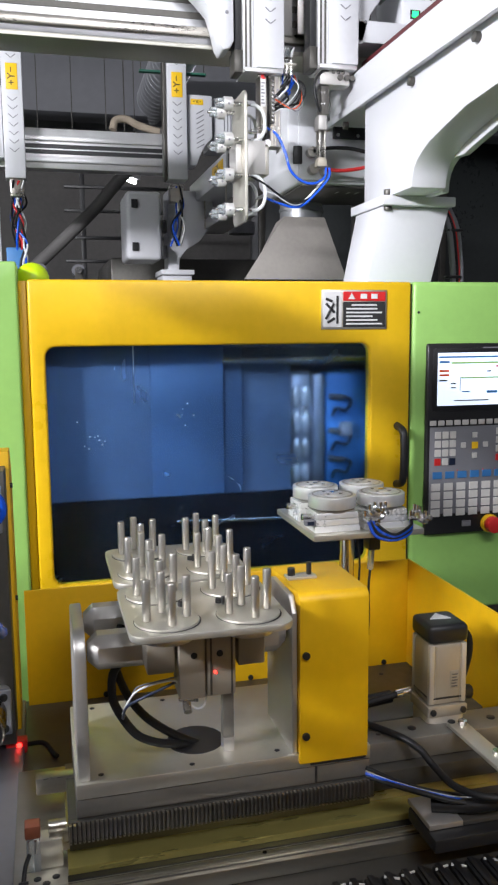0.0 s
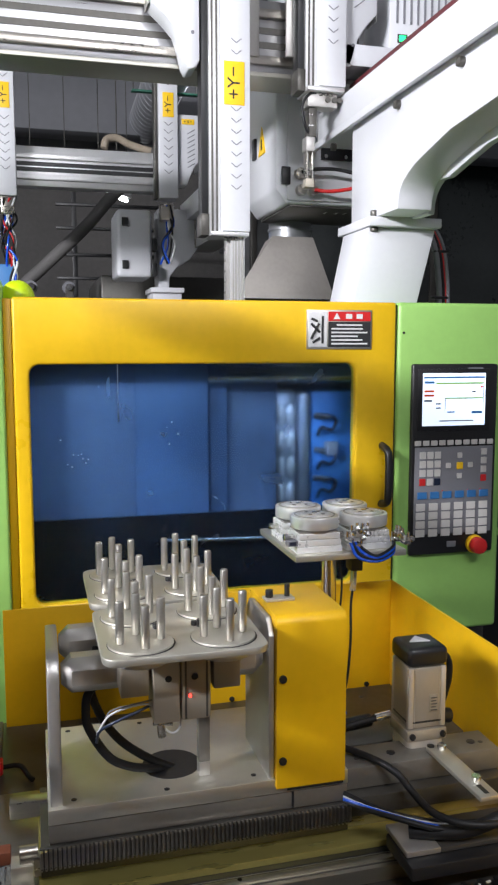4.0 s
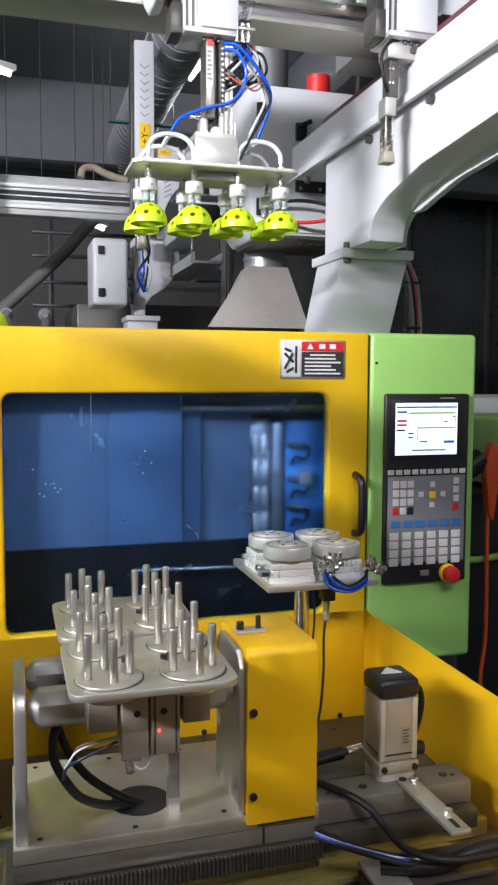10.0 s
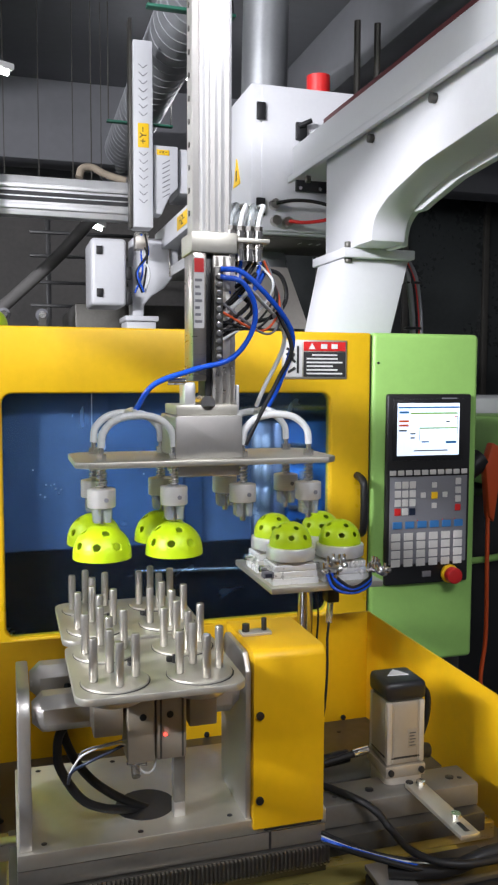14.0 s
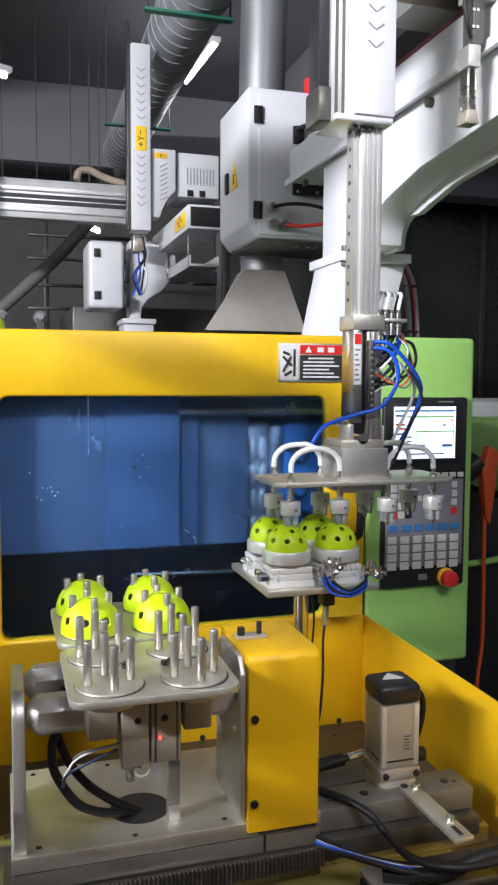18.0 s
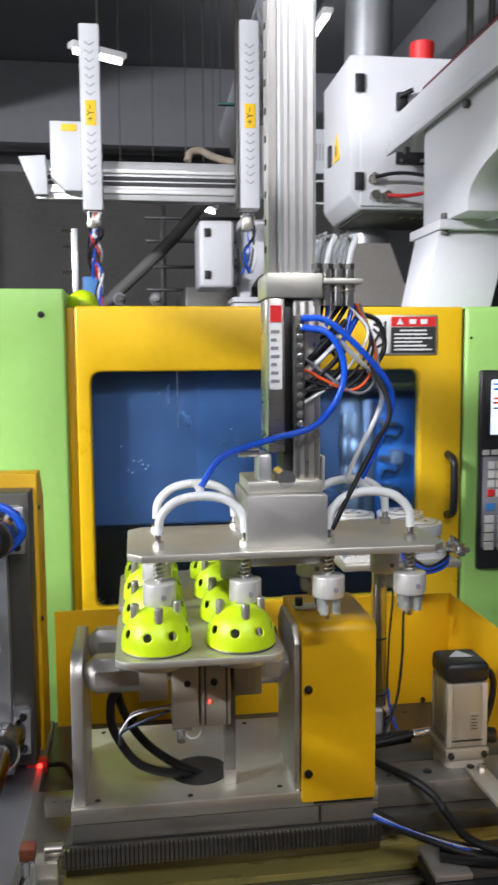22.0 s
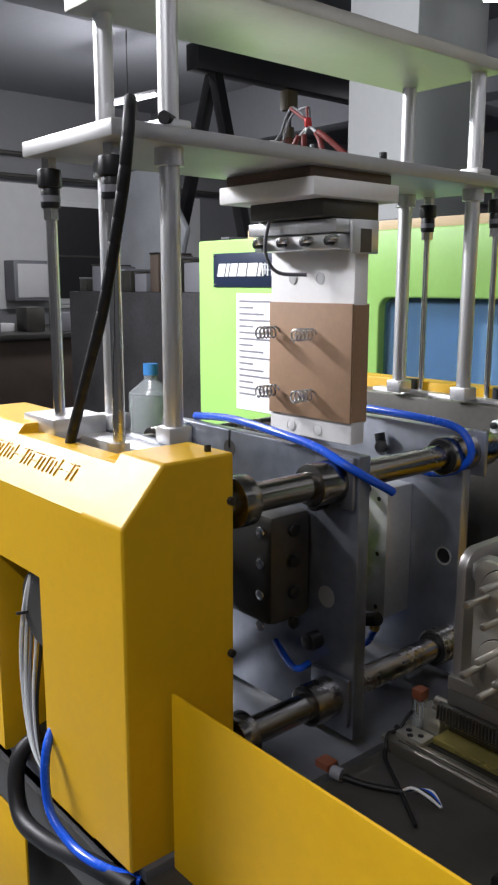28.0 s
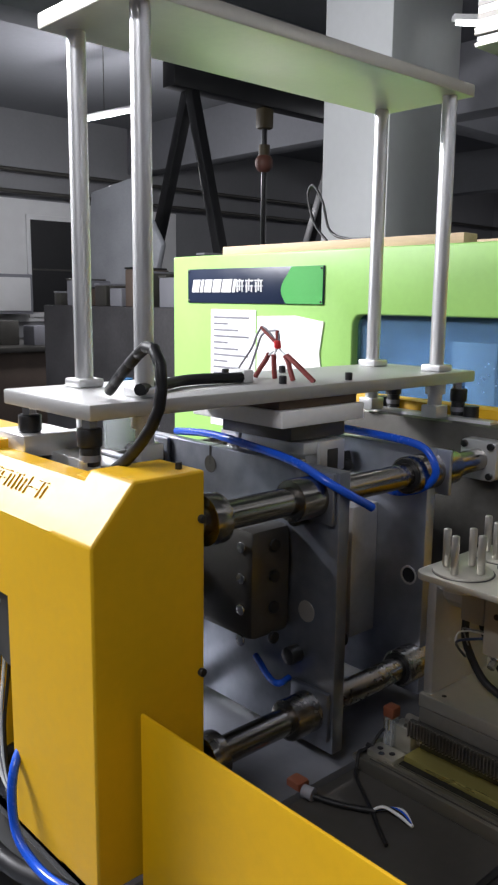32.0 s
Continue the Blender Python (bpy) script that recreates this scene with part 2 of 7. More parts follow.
def box(x0, x1, y0, y1, z0, z1, bev=0.0015, seg=2, bm=None):
    b = bmesh.new()
    v = [b.verts.new((x, y, z)) for x in (x0, x1) for y in (y0, y1) for z in (z0, z1)]
    for q in ((0, 1, 3, 2), (4, 6, 7, 5), (0, 4, 5, 1), (2, 3, 7, 6), (0, 2, 6, 4), (1, 5, 7, 3)):
        b.faces.new([v[i] for i in q])
    bmesh.ops.recalc_face_normals(b, faces=b.faces)
    if bev:
        bmesh.ops.bevel(b, geom=list(b.edges), offset=bev, segments=seg, affect="EDGES", profile=0.5)
    smooth(b)
    return add(bm, b)


def add(bm, b):
    """Joins b into bm."""
    if bm is None:
        return b
    me = bpy.data.meshes.new("tmp")
    b.to_mesh(me)
    bm.from_mesh(me)
    b.free()
    bpy.data.meshes.remove(me)
    return bm


def cyl(p0, p1, r, seg=20, bm=None, r2=None, bev=0.0):
    """A cylinder (or cone) from p0 to p1."""
    p0, p1 = Vector(p0), Vector(p1)
    b = bmesh.new()
    bmesh.ops.create_cone(b, cap_ends=True, segments=seg, radius1=r, radius2=r if r2 is None else r2, depth=(p1 - p0).length)
    if bev:
        rim = [e for e in b.edges if len(e.link_faces) == 2 and e.calc_face_angle(0) > 1.0]
        bmesh.ops.bevel(b, geom=rim, offset=bev, segments=2, affect="EDGES", profile=0.5)
    turn = (p1 - p0).to_track_quat("Z", "Y").to_matrix().to_4x4()
    bmesh.ops.transform(b, matrix=Matrix.Translation((p0 + p1) / 2) @ turn, verts=b.verts)
    smooth(b)
    return add(bm, b)


def ball(r, seg=28):
    b = bmesh.new()
    bmesh.ops.create_uvsphere(b, u_segments=seg, v_segments=seg // 2, radius=r)
    return smooth(b)


def prism(points, axis, a, c, bev=0.0, bm=None, seg=2):
    """A polygon drawn in the plane across axis ('x': y, z; 'y': x, z; 'z': x, y), drawn out from a to c."""
    b = bmesh.new()
    place = {"x": lambda u, v, w: (w, u, v), "y": lambda u, v, w: (u, w, v), "z": lambda u, v, w: (u, v, w)}[axis]
    lo = [b.verts.new(place(u, v, a)) for u, v in points]
    hi = [b.verts.new(place(u, v, c)) for u, v in points]
    n = len(points)
    b.faces.new(lo)
    b.faces.new(list(reversed(hi)))
    for i in range(n):
        b.faces.new([lo[i], hi[i], hi[(i + 1) % n], lo[(i + 1) % n]])
    bmesh.ops.recalc_face_normals(b, faces=b.faces)
    if bev:
        bmesh.ops.bevel(b, geom=[e for e in b.edges if e.calc_face_angle(0) > 0.5], offset=bev, segments=seg, affect="EDGES", profile=0.5)
    smooth(b)
    return add(bm, b)


def round_rect(x0, x1, y0, y1, r, n=6):
    out = []
    for cx, cy, a0 in ((x1 - r, y1 - r, 0), (x0 + r, y1 - r, 90), (x0 + r, y0 + r, 180), (x1 - r, y0 + r, 270)):
        for i in range(n + 1):
            a = radians(a0 + 90 * i / n)
            out.append((cx + r * math.cos(a), cy + r * math.sin(a)))
    return out


def curve_points(points, n=8):
    """Catmull-Rom through the points."""
    p = [Vector(q) for q in points]
    p = [2 * p[0] - p[1]] + p + [2 * p[-1] - p[-2]]
    out = []
    for i in range(1, len(p) - 2):
        for k in range(n):
            t = k / n
            out.append(0.5 * (2 * p[i] + (p[i + 1] - p[i - 1]) * t + (2 * p[i - 1] - 5 * p[i] + 4 * p[i + 1] - p[i + 2]) * t * t
                              + (3 * p[i] - p[i - 1] - 3 * p[i + 1] + p[i + 2]) * t ** 3))
    out.append(p[-2])
    return out


def hose(points, r, seg=8, n=8, bm=None):
    """A round hose through the points."""
    pts = curve_points(points, n) if n > 1 else [Vector(q) for q in points]
    b = bmesh.new()
    rings = []
    up = Vector((0.13, 0.21, 0.97))
    for i, q in enumerate(pts):
        d = (pts[min(i + 1, len(pts) - 1)] - pts[max(i - 1, 0)]).normalized()
        s = d.cross(up).normalized()
        up = s.cross(d).normalized()
        rings.append([b.verts.new(q + r * (math.cos(2 * math.pi * k / seg) * s + math.sin(2 * math.pi * k / seg) * up)) for k in range(seg)])
    for a, c in zip(rings, rings[1:]):
        for k in range(seg):
            b.faces.new([a[k], a[(k + 1) % seg], c[(k + 1) % seg], c[k]])
    b.faces.new(rings[0][::-1])
    b.faces.new(rings[-1])
    bmesh.ops.recalc_face_normals(b, faces=b.faces)
    smooth(b, 75)
    return add(bm, b)


def tube_ring(r0, r1, h, seg=36):
    b = bmesh.new()
    rings = [[b.verts.new((r * math.cos(2 * math.pi * k / seg), r * math.sin(2 * math.pi * k / seg), z)) for k in range(seg)] for r, z in ((r0, 0), (r0, h), (r1, h), (r1, 0))]
    for i in range(4):
        for k in range(seg):
            b.faces.new([rings[i][k], rings[i][(k + 1) % seg], rings[(i + 1) % 4][(k + 1) % seg], rings[(i + 1) % 4][k]])
    bmesh.ops.recalc_face_normals(b, faces=b.faces)
    return smooth(b)


def thing(name, label="", category="", group="", kind="", at=(0, 0, 0)):
    ob = new(name)
    ob.empty_display_size = 0.05
    ob.location = at
    return tagged(ob, label, category, group, kind)


def part(name, bm, material, parent=None, label=""):
    me = bpy.data.meshes.new(name)
    bm.to_mesh(me)
    bm.free()
    me.materials.append(material)
    ob = new(name, me)
    if parent:
        ob.parent = parent
    if label:
        ob["label"] = label
    return ob


def solid(name, bm, material, label="", category="", group="", kind=""):
    return tagged(part(name, bm, material), label, category, group, kind)


def again(ob, parent, m):
    """Another part on the same mesh."""
    o = new(ob.name.split(".")[0], ob.data)
    o.parent = parent
    o.matrix_basis = m
    return o


def bolt(parent, p, n, r=0.004, h=0.005, material=None, name="bolt"):
    p, n = Vector(p), Vector(n).normalized()
    return part(name, cyl(p, p + n * h, r, 12, bev=r * 0.15), material or BLACK, parent)


def text(parent, body, size, m, material, depth=0.0006, name="lettering"):
    data = bpy.data.curves.new("text", "FONT")
    data.body, data.size, data.extrude, data.align_x, data.align_y = body, size, depth, "CENTER", "CENTER"
    tmp = bpy.data.objects.new("text", data)
    scene.collection.objects.link(tmp)
    me = bpy.data.meshes.new_from_object(tmp.evaluated_get(bpy.context.evaluated_depsgraph_get()))
    bpy.data.objects.remove(tmp)
    me.materials.clear()
    me.materials.append(material)
    ob = new(name, me)
    ob.parent = parent
    ob.matrix_basis = m
    return ob


def panel_with_window(x0, x1, z0, z1, wx0, wx1, wz0, wz1, y0, y1, r=0.03, bev=0.004):
    """A sheet across y with a rounded opening."""
    b = bmesh.new()
    inner = round_rect(wx0, wx1, wz0, wz1, r, 5)
    n = len(inner)
    outer = []
    cx, cz = (wx0 + wx1) / 2, (wz0 + wz1) / 2
    for u, v in inner:
        du, dv = u - cx, v - cz
        s = min((x1 - cx if du > 0 else cx - x0) / max(abs(du), 1e-9), (z1 - cz if dv > 0 else cz - z0) / max(abs(dv), 1e-9))
        outer.append([cx + du * s, cz + dv * s])
    for corner in ((x0, z0), (x0, z1), (x1, z0), (x1, z1)):
        k = min(range(n), key=lambda i: (outer[i][0] - corner[0]) ** 2 + (outer[i][1] - corner[1]) ** 2)
        outer[k] = list(corner)
    rings = [[b.verts.new((u, y, v)) for u, v in loop] for loop, y in ((outer, y0), (inner, y0), (inner, y1), (outer, y1))]
    for a, c in ((0, 1), (1, 2), (2, 3), (3, 0)):
        for i in range(n):
            b.faces.new([rings[a][i], rings[a][(i + 1) % n], rings[c][(i + 1) % n], rings[c][i]])
    bmesh.ops.recalc_face_normals(b, faces=b.faces)
    if bev:
        edge = [e for e in b.edges if e.calc_face_angle(0) > 0.8]
        bmesh.ops.bevel(b, geom=edge, offset=bev, segments=3, affect="EDGES", profile=0.5)
    return smooth(b)


# ---------------------------------------------------------------- the hall
solid("floor", box(-9, 6, -5, 16, -0.1, 0, 0), FLOOR, "grey painted concrete factory floor", "floor", kind="structure")
solid("ceiling", box(-9, 6, -5, 16, CEIL, CEIL + 0.15, 0), CEILING, "grey concrete ceiling of the hall", "ceiling", kind="structure")
solid("wall_north", box(-1.2, 6, 7.4, 7.6, 0, CEIL, 0), WALL, "grey plastered back wall of the hall", "wall", kind="structure")
solid("wall_inner", box(-1.2, -1.0, 7.6, 16, 0, CEIL, 0), WALL, "grey plastered inner wall of the hall", "wall", kind="structure")
solid("wall_far", box(-9, -1.2, 15.8, 16, 0, CEIL, 0), WALL, "grey plastered far wall of the hall", "wall", kind="structure")
solid("wall_west", box(-9.2, -9, -5, 16, 0, CEIL, 0), WALL, "grey plastered side wall of the hall", "wall", kind="structure")
solid("wall_east", box(6, 6.2, -5, 9, 0, CEIL, 0), WALL, "grey plastered side wall of the hall", "wall", kind="structure")
solid("wall_south", box(-9, 6, -5.2, -5, 0, CEIL, 0), WALL, "grey plastered wall of the hall", "wall", kind="structure")
for x in (-4.6, -1.35, 2.2):
    solid("ceiling_beam", box(x - 0.15, x + 0.15, -5, 7.4 if x > -1.3 else 15.8, 3.3, CEIL, 0.01), CEILING, "grey concrete beam under the ceiling", "beam", kind="structure")
for y in (6.6, 11.2):
    solid("ceiling_beam", box(-9, 6 if y < 7 else -1.2, y, y + 0.3, 3.15, CEIL, 0.01), CEILING, "grey concrete beam under the ceiling", "beam", kind="structure")
solid("column", box(-1.55, -1.2, 6.55, 6.9, 0, 3.2, 0.01), WALL, "grey square concrete column", "column", kind="structure")
solid("column", box(-3.0, -2.48, 4.0, 4.68, 0, CEIL, 0.01), WALL_LIGHT, "pale painted square concrete column", "column", kind="structure")


def tube(x, y, z, rz, length=1.2):
    t = thing("tube_lamp", "lit white fluorescent tube lamp under the ceiling", "lamp", "tube lamps")
    t.matrix_basis = pose(x, y, z, 0, 0, rz)
    part("housing", box(-length / 2, length / 2, -0.03, 0.03, 0.02, 0.05, 0.004), WHITE_DULL, t)
    part("tube", cyl((-length / 2 + 0.02, 0, 0.006), (length / 2 - 0.02, 0, 0.006), 0.013, 10), TUBE, t)
    part("hanger", cyl((0, 0, 0.05), (0, 0, CEIL - z), 0.004, 6), DARK_STEEL, t)
    return t


tube(1.178, 4.893, 3.35, 93, 0.64)
tube(-3.4, 8.3, 3.0, 45, 0.5)
tube(-2.33, 8.33, 3.0, 45, 0.5)
tube(-0.04, 4.35, 3.0, 30, 0.3)
tube(-6.1, 4.39, 3.14, 8, 0.8)
tube(-2.17, 4.4, 3.06, 50, 0.32)
tube(0.56, 5.2, 2.42, 60, 0.3)
# two unseen tubes added out of view on the left
tube(-2.2, -0.1, 2.58, 100, 1.2)
tube(-2.7, 1.6, 3.28, 90, 1.2)

# ---------------------------------------------------------------- the moulding machine
DY = 1.81


SPLASH = glass("dried_splash", (0.55, 0.7, 0.85), 0.45, 0.93)
MOULD_SHEET = mat("blue_sheet", (0.05, 0.095, 0.17), 0.6, 0, 0.2, 4)
WINDOW_BLUE = mat("pale_blue_sheet", (0.065, 0.1, 0.16), 0.7, 0, 0.3, 4)


SIGN_GREEN = mat("sign_green", (0.06, 0.34, 0.07), 0.45, 0, 0.06, 8)


def moulding_machine():
    t = thing("moulding_machine", "green and yellow injection moulding machine with blue windows", "machine")
    part("base", box(-1.6, 1.16, DY + 0.08, 2.9, 0, 0.86, 0.01), DARK_STEEL, t)
    part("left_guard", panel_with_window(-1.64, -0.03, 0.35, 1.64, -0.832, -0.185, 0.93, 1.462, DY - 0.012, DY + 0.03, 0.03, 0.006), GREEN, t, "green painted steel guard")
    part("left_roof", box(-1.64, -0.03, DY + 0.03, 2.75, 1.60, 1.64, 0.006), GREEN, t)
    part("left_end", box(-1.64, -1.6, DY + 0.03, 2.75, 0.35, 1.60, 0.004), GREEN, t)
    part("left_pane", box(-0.84, -0.177, DY + 0.012, DY + 0.017, 0.922, 1.47, 0), HAZY_PANE, t, "blue see-through window")
    part("left_inside", box(-1.2, -0.1, DY + 0.08, DY + 0.1, 0.86, 1.58, 0.004), WINDOW_BLUE, t)
    part("left_inside_panel", box(-0.55, -0.42, DY + 0.05, DY + 0.078, 0.86, 1.4, 0.004), GREY, t)
    part("left_back", box(-1.64, -0.03, 2.75, 2.79, 0.35, 1.64, 0.004), GREEN, t)
    door = part("door", panel_with_window(-0.012, 0.853, 0.80, 1.605, 0.02, 0.753, 0.945, 1.465, DY, DY + 0.035, 0.022, 0.006), YELLOW_DOOR, t, "yellow sliding guard door")
    part("door_flange", box(-0.03, -0.012, DY + 0.012, DY + 0.05, 0.80, 1.603, 0.004), YELLOW, door)
    part("pane", box(0.012, 0.761, DY + 0.014, DY + 0.019, 0.937, 1.473, 0), PANE, door, "blue see-through window")
    for o in t.children_recursive:
        if o.name.startswith(("pane", "left_pane")):
            o.visible_shadow = False
    random.seed(21)
    for pane_parent, px, pz, depth in ((door, 0.31, 1.31, DY + 0.0135), (t, -0.43, 1.31, DY + 0.0115), (door, 0.12, 1.26, DY + 0.0135)):
        for k in range(9):
            x, z, r = px + random.gauss(0, 0.016), pz + random.gauss(0, 0.02), random.uniform(0.001, 0.0028)
            part("splash", cyl((x, depth, z), (x, depth - 0.0006, z), r, 8), SPLASH, pane_parent)
    for x, z0, z1 in ((0.205, 1.34, 1.465),):
        part("drip_mark", box(x - 0.0012, x + 0.0012, DY + 0.013, DY + 0.0135, z0, z1, 0), SPLASH, door)
    h = part("handle", hose([(0.822, DY + 0.002, 1.27), (0.822, DY - 0.03, 1.262), (0.822, DY - 0.04, 1.24), (0.822, DY - 0.04, 1.16), (0.822, DY - 0.03, 1.138), (0.822, DY + 0.002, 1.13)], 0.009, 10), BLACK, door, "black door handle")
    st = part("warning_plate", box(0.631, 0.79, DY - 0.003, DY, 1.497, 1.586, 0.0006), ALU_PLATE, door, "warning plate in red, black and grey")
    part("pictogram_field", box(0.635, 0.679, DY - 0.0045, DY - 0.003, 1.502, 1.581, 0), WHITE_DULL, st)
    part("red_field", box(0.683, 0.786, DY - 0.0045, DY - 0.003, 1.561, 1.582, 0), RED, st)
    part("black_field", box(0.683, 0.786, DY - 0.0045, DY - 0.003, 1.502, 1.559, 0), INK, st)
    part("pictogram_press", box(0.666, 0.671, DY - 0.006, DY - 0.0045, 1.51, 1.572, 0), INK, st)
    for a, c, w in (((0.641, 1.52), (0.66, 1.555), 0.003), ((0.641, 1.555), (0.662, 1.535), 0.003), ((0.645, 1.512), (0.662, 1.522), 0.003), ((0.641, 1.566), (0.656, 1.56), 0.003)):
        part("pictogram_bar", cyl((a[0], DY - 0.0055, a[1]), (c[0], DY - 0.0055, c[1]), w, 6), INK, st)
    part("triangle", prism([(0.695, 1.565), (0.711, 1.565), (0.703, 1.579)], "y", DY - 0.006, DY - 0.0045), WHITE_DULL, st)
    for i in range(2):
        part("writing_bar", box(0.725 + i * 0.026, 0.74 + i * 0.026, DY - 0.0058, DY - 0.0045, 1.566, 1.577, 0), WHITE_DULL, st)
    for i in range(6):
        part("writing_bar", box(0.69 if i else 0.703, 0.766 + 0.012 * ((i * 7) % 3 - 1) if i else 0.765, DY - 0.0058, DY - 0.0045, 1.5500 - 0.0085 * i, 1.5536 - 0.0085 * i, 0), WHITE_DULL, st)
    # operator side
    part("right_guard", box(0.858, 1.143, DY, DY + 0.3, 0.80, 1.606, 0.012, 4), GREEN, t, "green painted operator panel housing")
    part("right_roof", box(0.858, 1.14, DY + 0.3, 2.75, 1.56, 1.60, 0.004), GREEN, t)
    part("right_body", box(0.862, 1.13, DY + 0.32, 2.75, 0.86, 1.56, 0.004), DARK_STEEL, t)
    part("seam", box(0.853, 0.858, DY + 0.01, DY + 0.05, 0.80, 1.60, 0), BLACK, t)
    bolt(t, (0.872, DY, 1.535), (0, -1, 0), 0.003, 0.002)
    bolt(t, (-0.079, DY - 0.012, 1.586), (0, -1, 0), 0.007, 0.003)
    # inside of the mould space
    part("inner_back", box(-0.03, 0.86, 2.62, 2.66, 0.86, 1.5, 0.003), GREY, t)
    part("chute", box(-0.03, 0.86, DY + 0.3, 2.62, 0.86, 0.9, 0.003), BLACK, t)
    # flat black sheet stands in for the dark lower mould space
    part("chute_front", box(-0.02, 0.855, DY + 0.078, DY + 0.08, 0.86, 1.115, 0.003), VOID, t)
    part("moving_platen", box(-0.02, 0.42, DY + 0.085, 2.55, 1.1, 1.55, 0.01), WINDOW_BLUE, t, "pale blue guard sheet")
    part("sheet_band", box(0.25, 0.42, DY + 0.081, DY + 0.085, 1.11, 1.55, 0.002), MOULD_SHEET, t, "brighter blue guard sheet")
    part("inner_guard", box(0.476, 0.598, DY + 0.125, DY + 0.135, 1.0, 1.44, 0.002), WINDOW_BLUE, t)
    part("guard_post", box(0.428, 0.472, DY + 0.11, DY + 0.15, 1.0, 1.5, 0.004), MOULD_SHEET, t)
    part("fixed_platen", box(0.69, 0.85, DY + 0.13, 2.55, 1.0, 1.395, 0.01), MOULD_BLUE, t)
    part("platen_head", box(0.42, 0.85, DY + 0.15, 2.55, 1.41, 1.55, 0.01), GREY, t)
    mh = part("mould_half", box(0.60, 0.656, DY + 0.14, 2.5, 1.03, 1.4, 0.012), STEEL_BLUE, t)
    part("mould_edge", box(0.657, 0.687, DY + 0.128, 2.5, 1.03, 1.39, 0.008), STEEL_BLUE, t)
    dome = None
    for x in (0.616, 0.64):
        for z in (1.14, 1.205, 1.27, 1.335):
            if dome is None:
                b = ball(1.0, 24)
                bmesh.ops.transform(b, matrix=Matrix.Diagonal((0.0105, 0.008, 0.028, 1)), verts=b.verts)
                dome = part("cavity_dome", b, ALU, mh)
                dome.matrix_basis = pose(x, DY + 0.14, z)
            else:
                again(dome, mh, pose(x, DY + 0.14, z))
    part("tie_bar", cyl((0.3, DY + 0.12, 1.475), (0.85, DY + 0.12, 1.475), 0.02, 18), CHROME, t)
    part("tie_bar", cyl((0.42, DY + 0.11, 1.425), (0.85, DY + 0.11, 1.425), 0.007, 18), CHROME, t)
    part("tie_bar", cyl((0.3, DY + 0.055, 1.06), (0.56, DY + 0.055, 1.052), 0.004, 12), CHROME, t)
    for z in (1.18, 1.25, 1.335):
        part("fitting", cyl((0.695, DY + 0.125, z), (0.73, DY + 0.115, z - 0.004), 0.007, 12), DARK_STEEL, t)
        part("mould_hose", hose([(0.73, DY + 0.115, z), (0.748, DY + 0.11, z - 0.012), (0.735, DY + 0.11, z - 0.035), (0.712, DY + 0.115, z - 0.03), (0.702, DY + 0.12, z - 0.05)], 0.0045, 6), RUBBER, t)
    part("valve_block", box(0.722, 0.752, DY + 0.105, DY + 0.129, 1.235, 1.27, 0.004), GREY, t)
    # sign, papers and timber
    sg = part("sign", box(-1.553, -0.937, DY - 0.017, DY - 0.012, 1.488, 1.597, 0.001), NAVY, t, "dark name plate with green corner")
    wave = [(-1.085 + 0.022 * math.cos(math.pi * k / 12 + 0.5), 1.596 - 0.107 * k / 16) for k in range(17)]
    part("sign_corner", prism(wave + [(-0.94, 1.489), (-0.94, 1.596)], "y", DY - 0.019, DY - 0.017), SIGN_GREEN, sg)
    x = -1.53
    for w in (0.036, 0.014, 0.036, 0.04, 0.046, 0.014):
        part("sign_shape", prism([(x, 1.522), (x + w, 1.522), (x + w + 0.01, 1.563), (x + 0.01, 1.563)], "y", DY - 0.019, DY - 0.017), WHITE_DULL, sg)
        x += w + 0.006
    for k in range(3):
        for u0, u1, v0, v1 in ((0, 0.036, 0.032, 0.037), (0.0, 0.036, 0.016, 0.02), (0.003, 0.009, -0.001, 0.03), (0.026, 0.031, 0.0, 0.032 - 0.01 * (k % 2)), (0.014, 0.019, 0.004, 0.04)):
            part("sign_shape", box(x + u0, x + u1, DY - 0.019, DY - 0.017, 1.523 + v0, 1.523 + v1, 0), WHITE_DULL, sg)
        x += 0.043
    for bx in (-1.545, -0.945):
        for bz in (1.495, 1.59):
            bolt(sg, (bx, DY - 0.017, bz), (0, -1, 0), 0.004, 0.003, CHROME, "sign_screw")
    part("paper", box(-1.435, -1.22, DY - 0.0145, DY - 0.012, 1.09, 1.468, 0), PAPER, t)
    for i in range(16):
        part("writing_bar", box(-1.42, -1.25 - 0.05 * ((i * 5) % 3), DY - 0.0158, DY - 0.0145, 1.44 - i * 0.02, 1.446 - i * 0.02, 0), GREY, t)
    part("paper", prism([(-1.21, 1.08), (-1.21, 1.45), (-1.05, 1.455), (-0.935, 1.44), (-0.95, 1.35), (-0.93, 1.24), (-0.95, 1.12), (-0.96, 1.08)], "y", DY - 0.0165, DY - 0.0125), PAPER, t)
    return t


moulding_machine()
solid("timber_batten", box(-1.43, -0.52, DY + 0.03, DY + 0.09, 1.64, 1.668, 0.002), WOOD, "pale timber batten on the green guard", "timber")
solid("timber_batten", box(-1.0, -0.2, DY + 0.16, DY + 0.3, 1.64, 1.66, 0.002), WOOD, "pale timber board on the green guard", "timber")
wire = solid("wire_loop", hose([(-1.0, DY + 0.06, 1.67), (-1.05, DY + 0.06, 1.72), (-1.08, DY + 0.06, 1.80), (-1.06, DY + 0.06, 1.83), (-1.02, DY + 0.06, 1.78), (-0.99, DY + 0.06, 1.70), (-0.92, DY + 0.06, 1.672), (-0.8, DY + 0.06, 1.671)], 0.004, 6), BLACK, "black wire standing up in a loop", "cable")


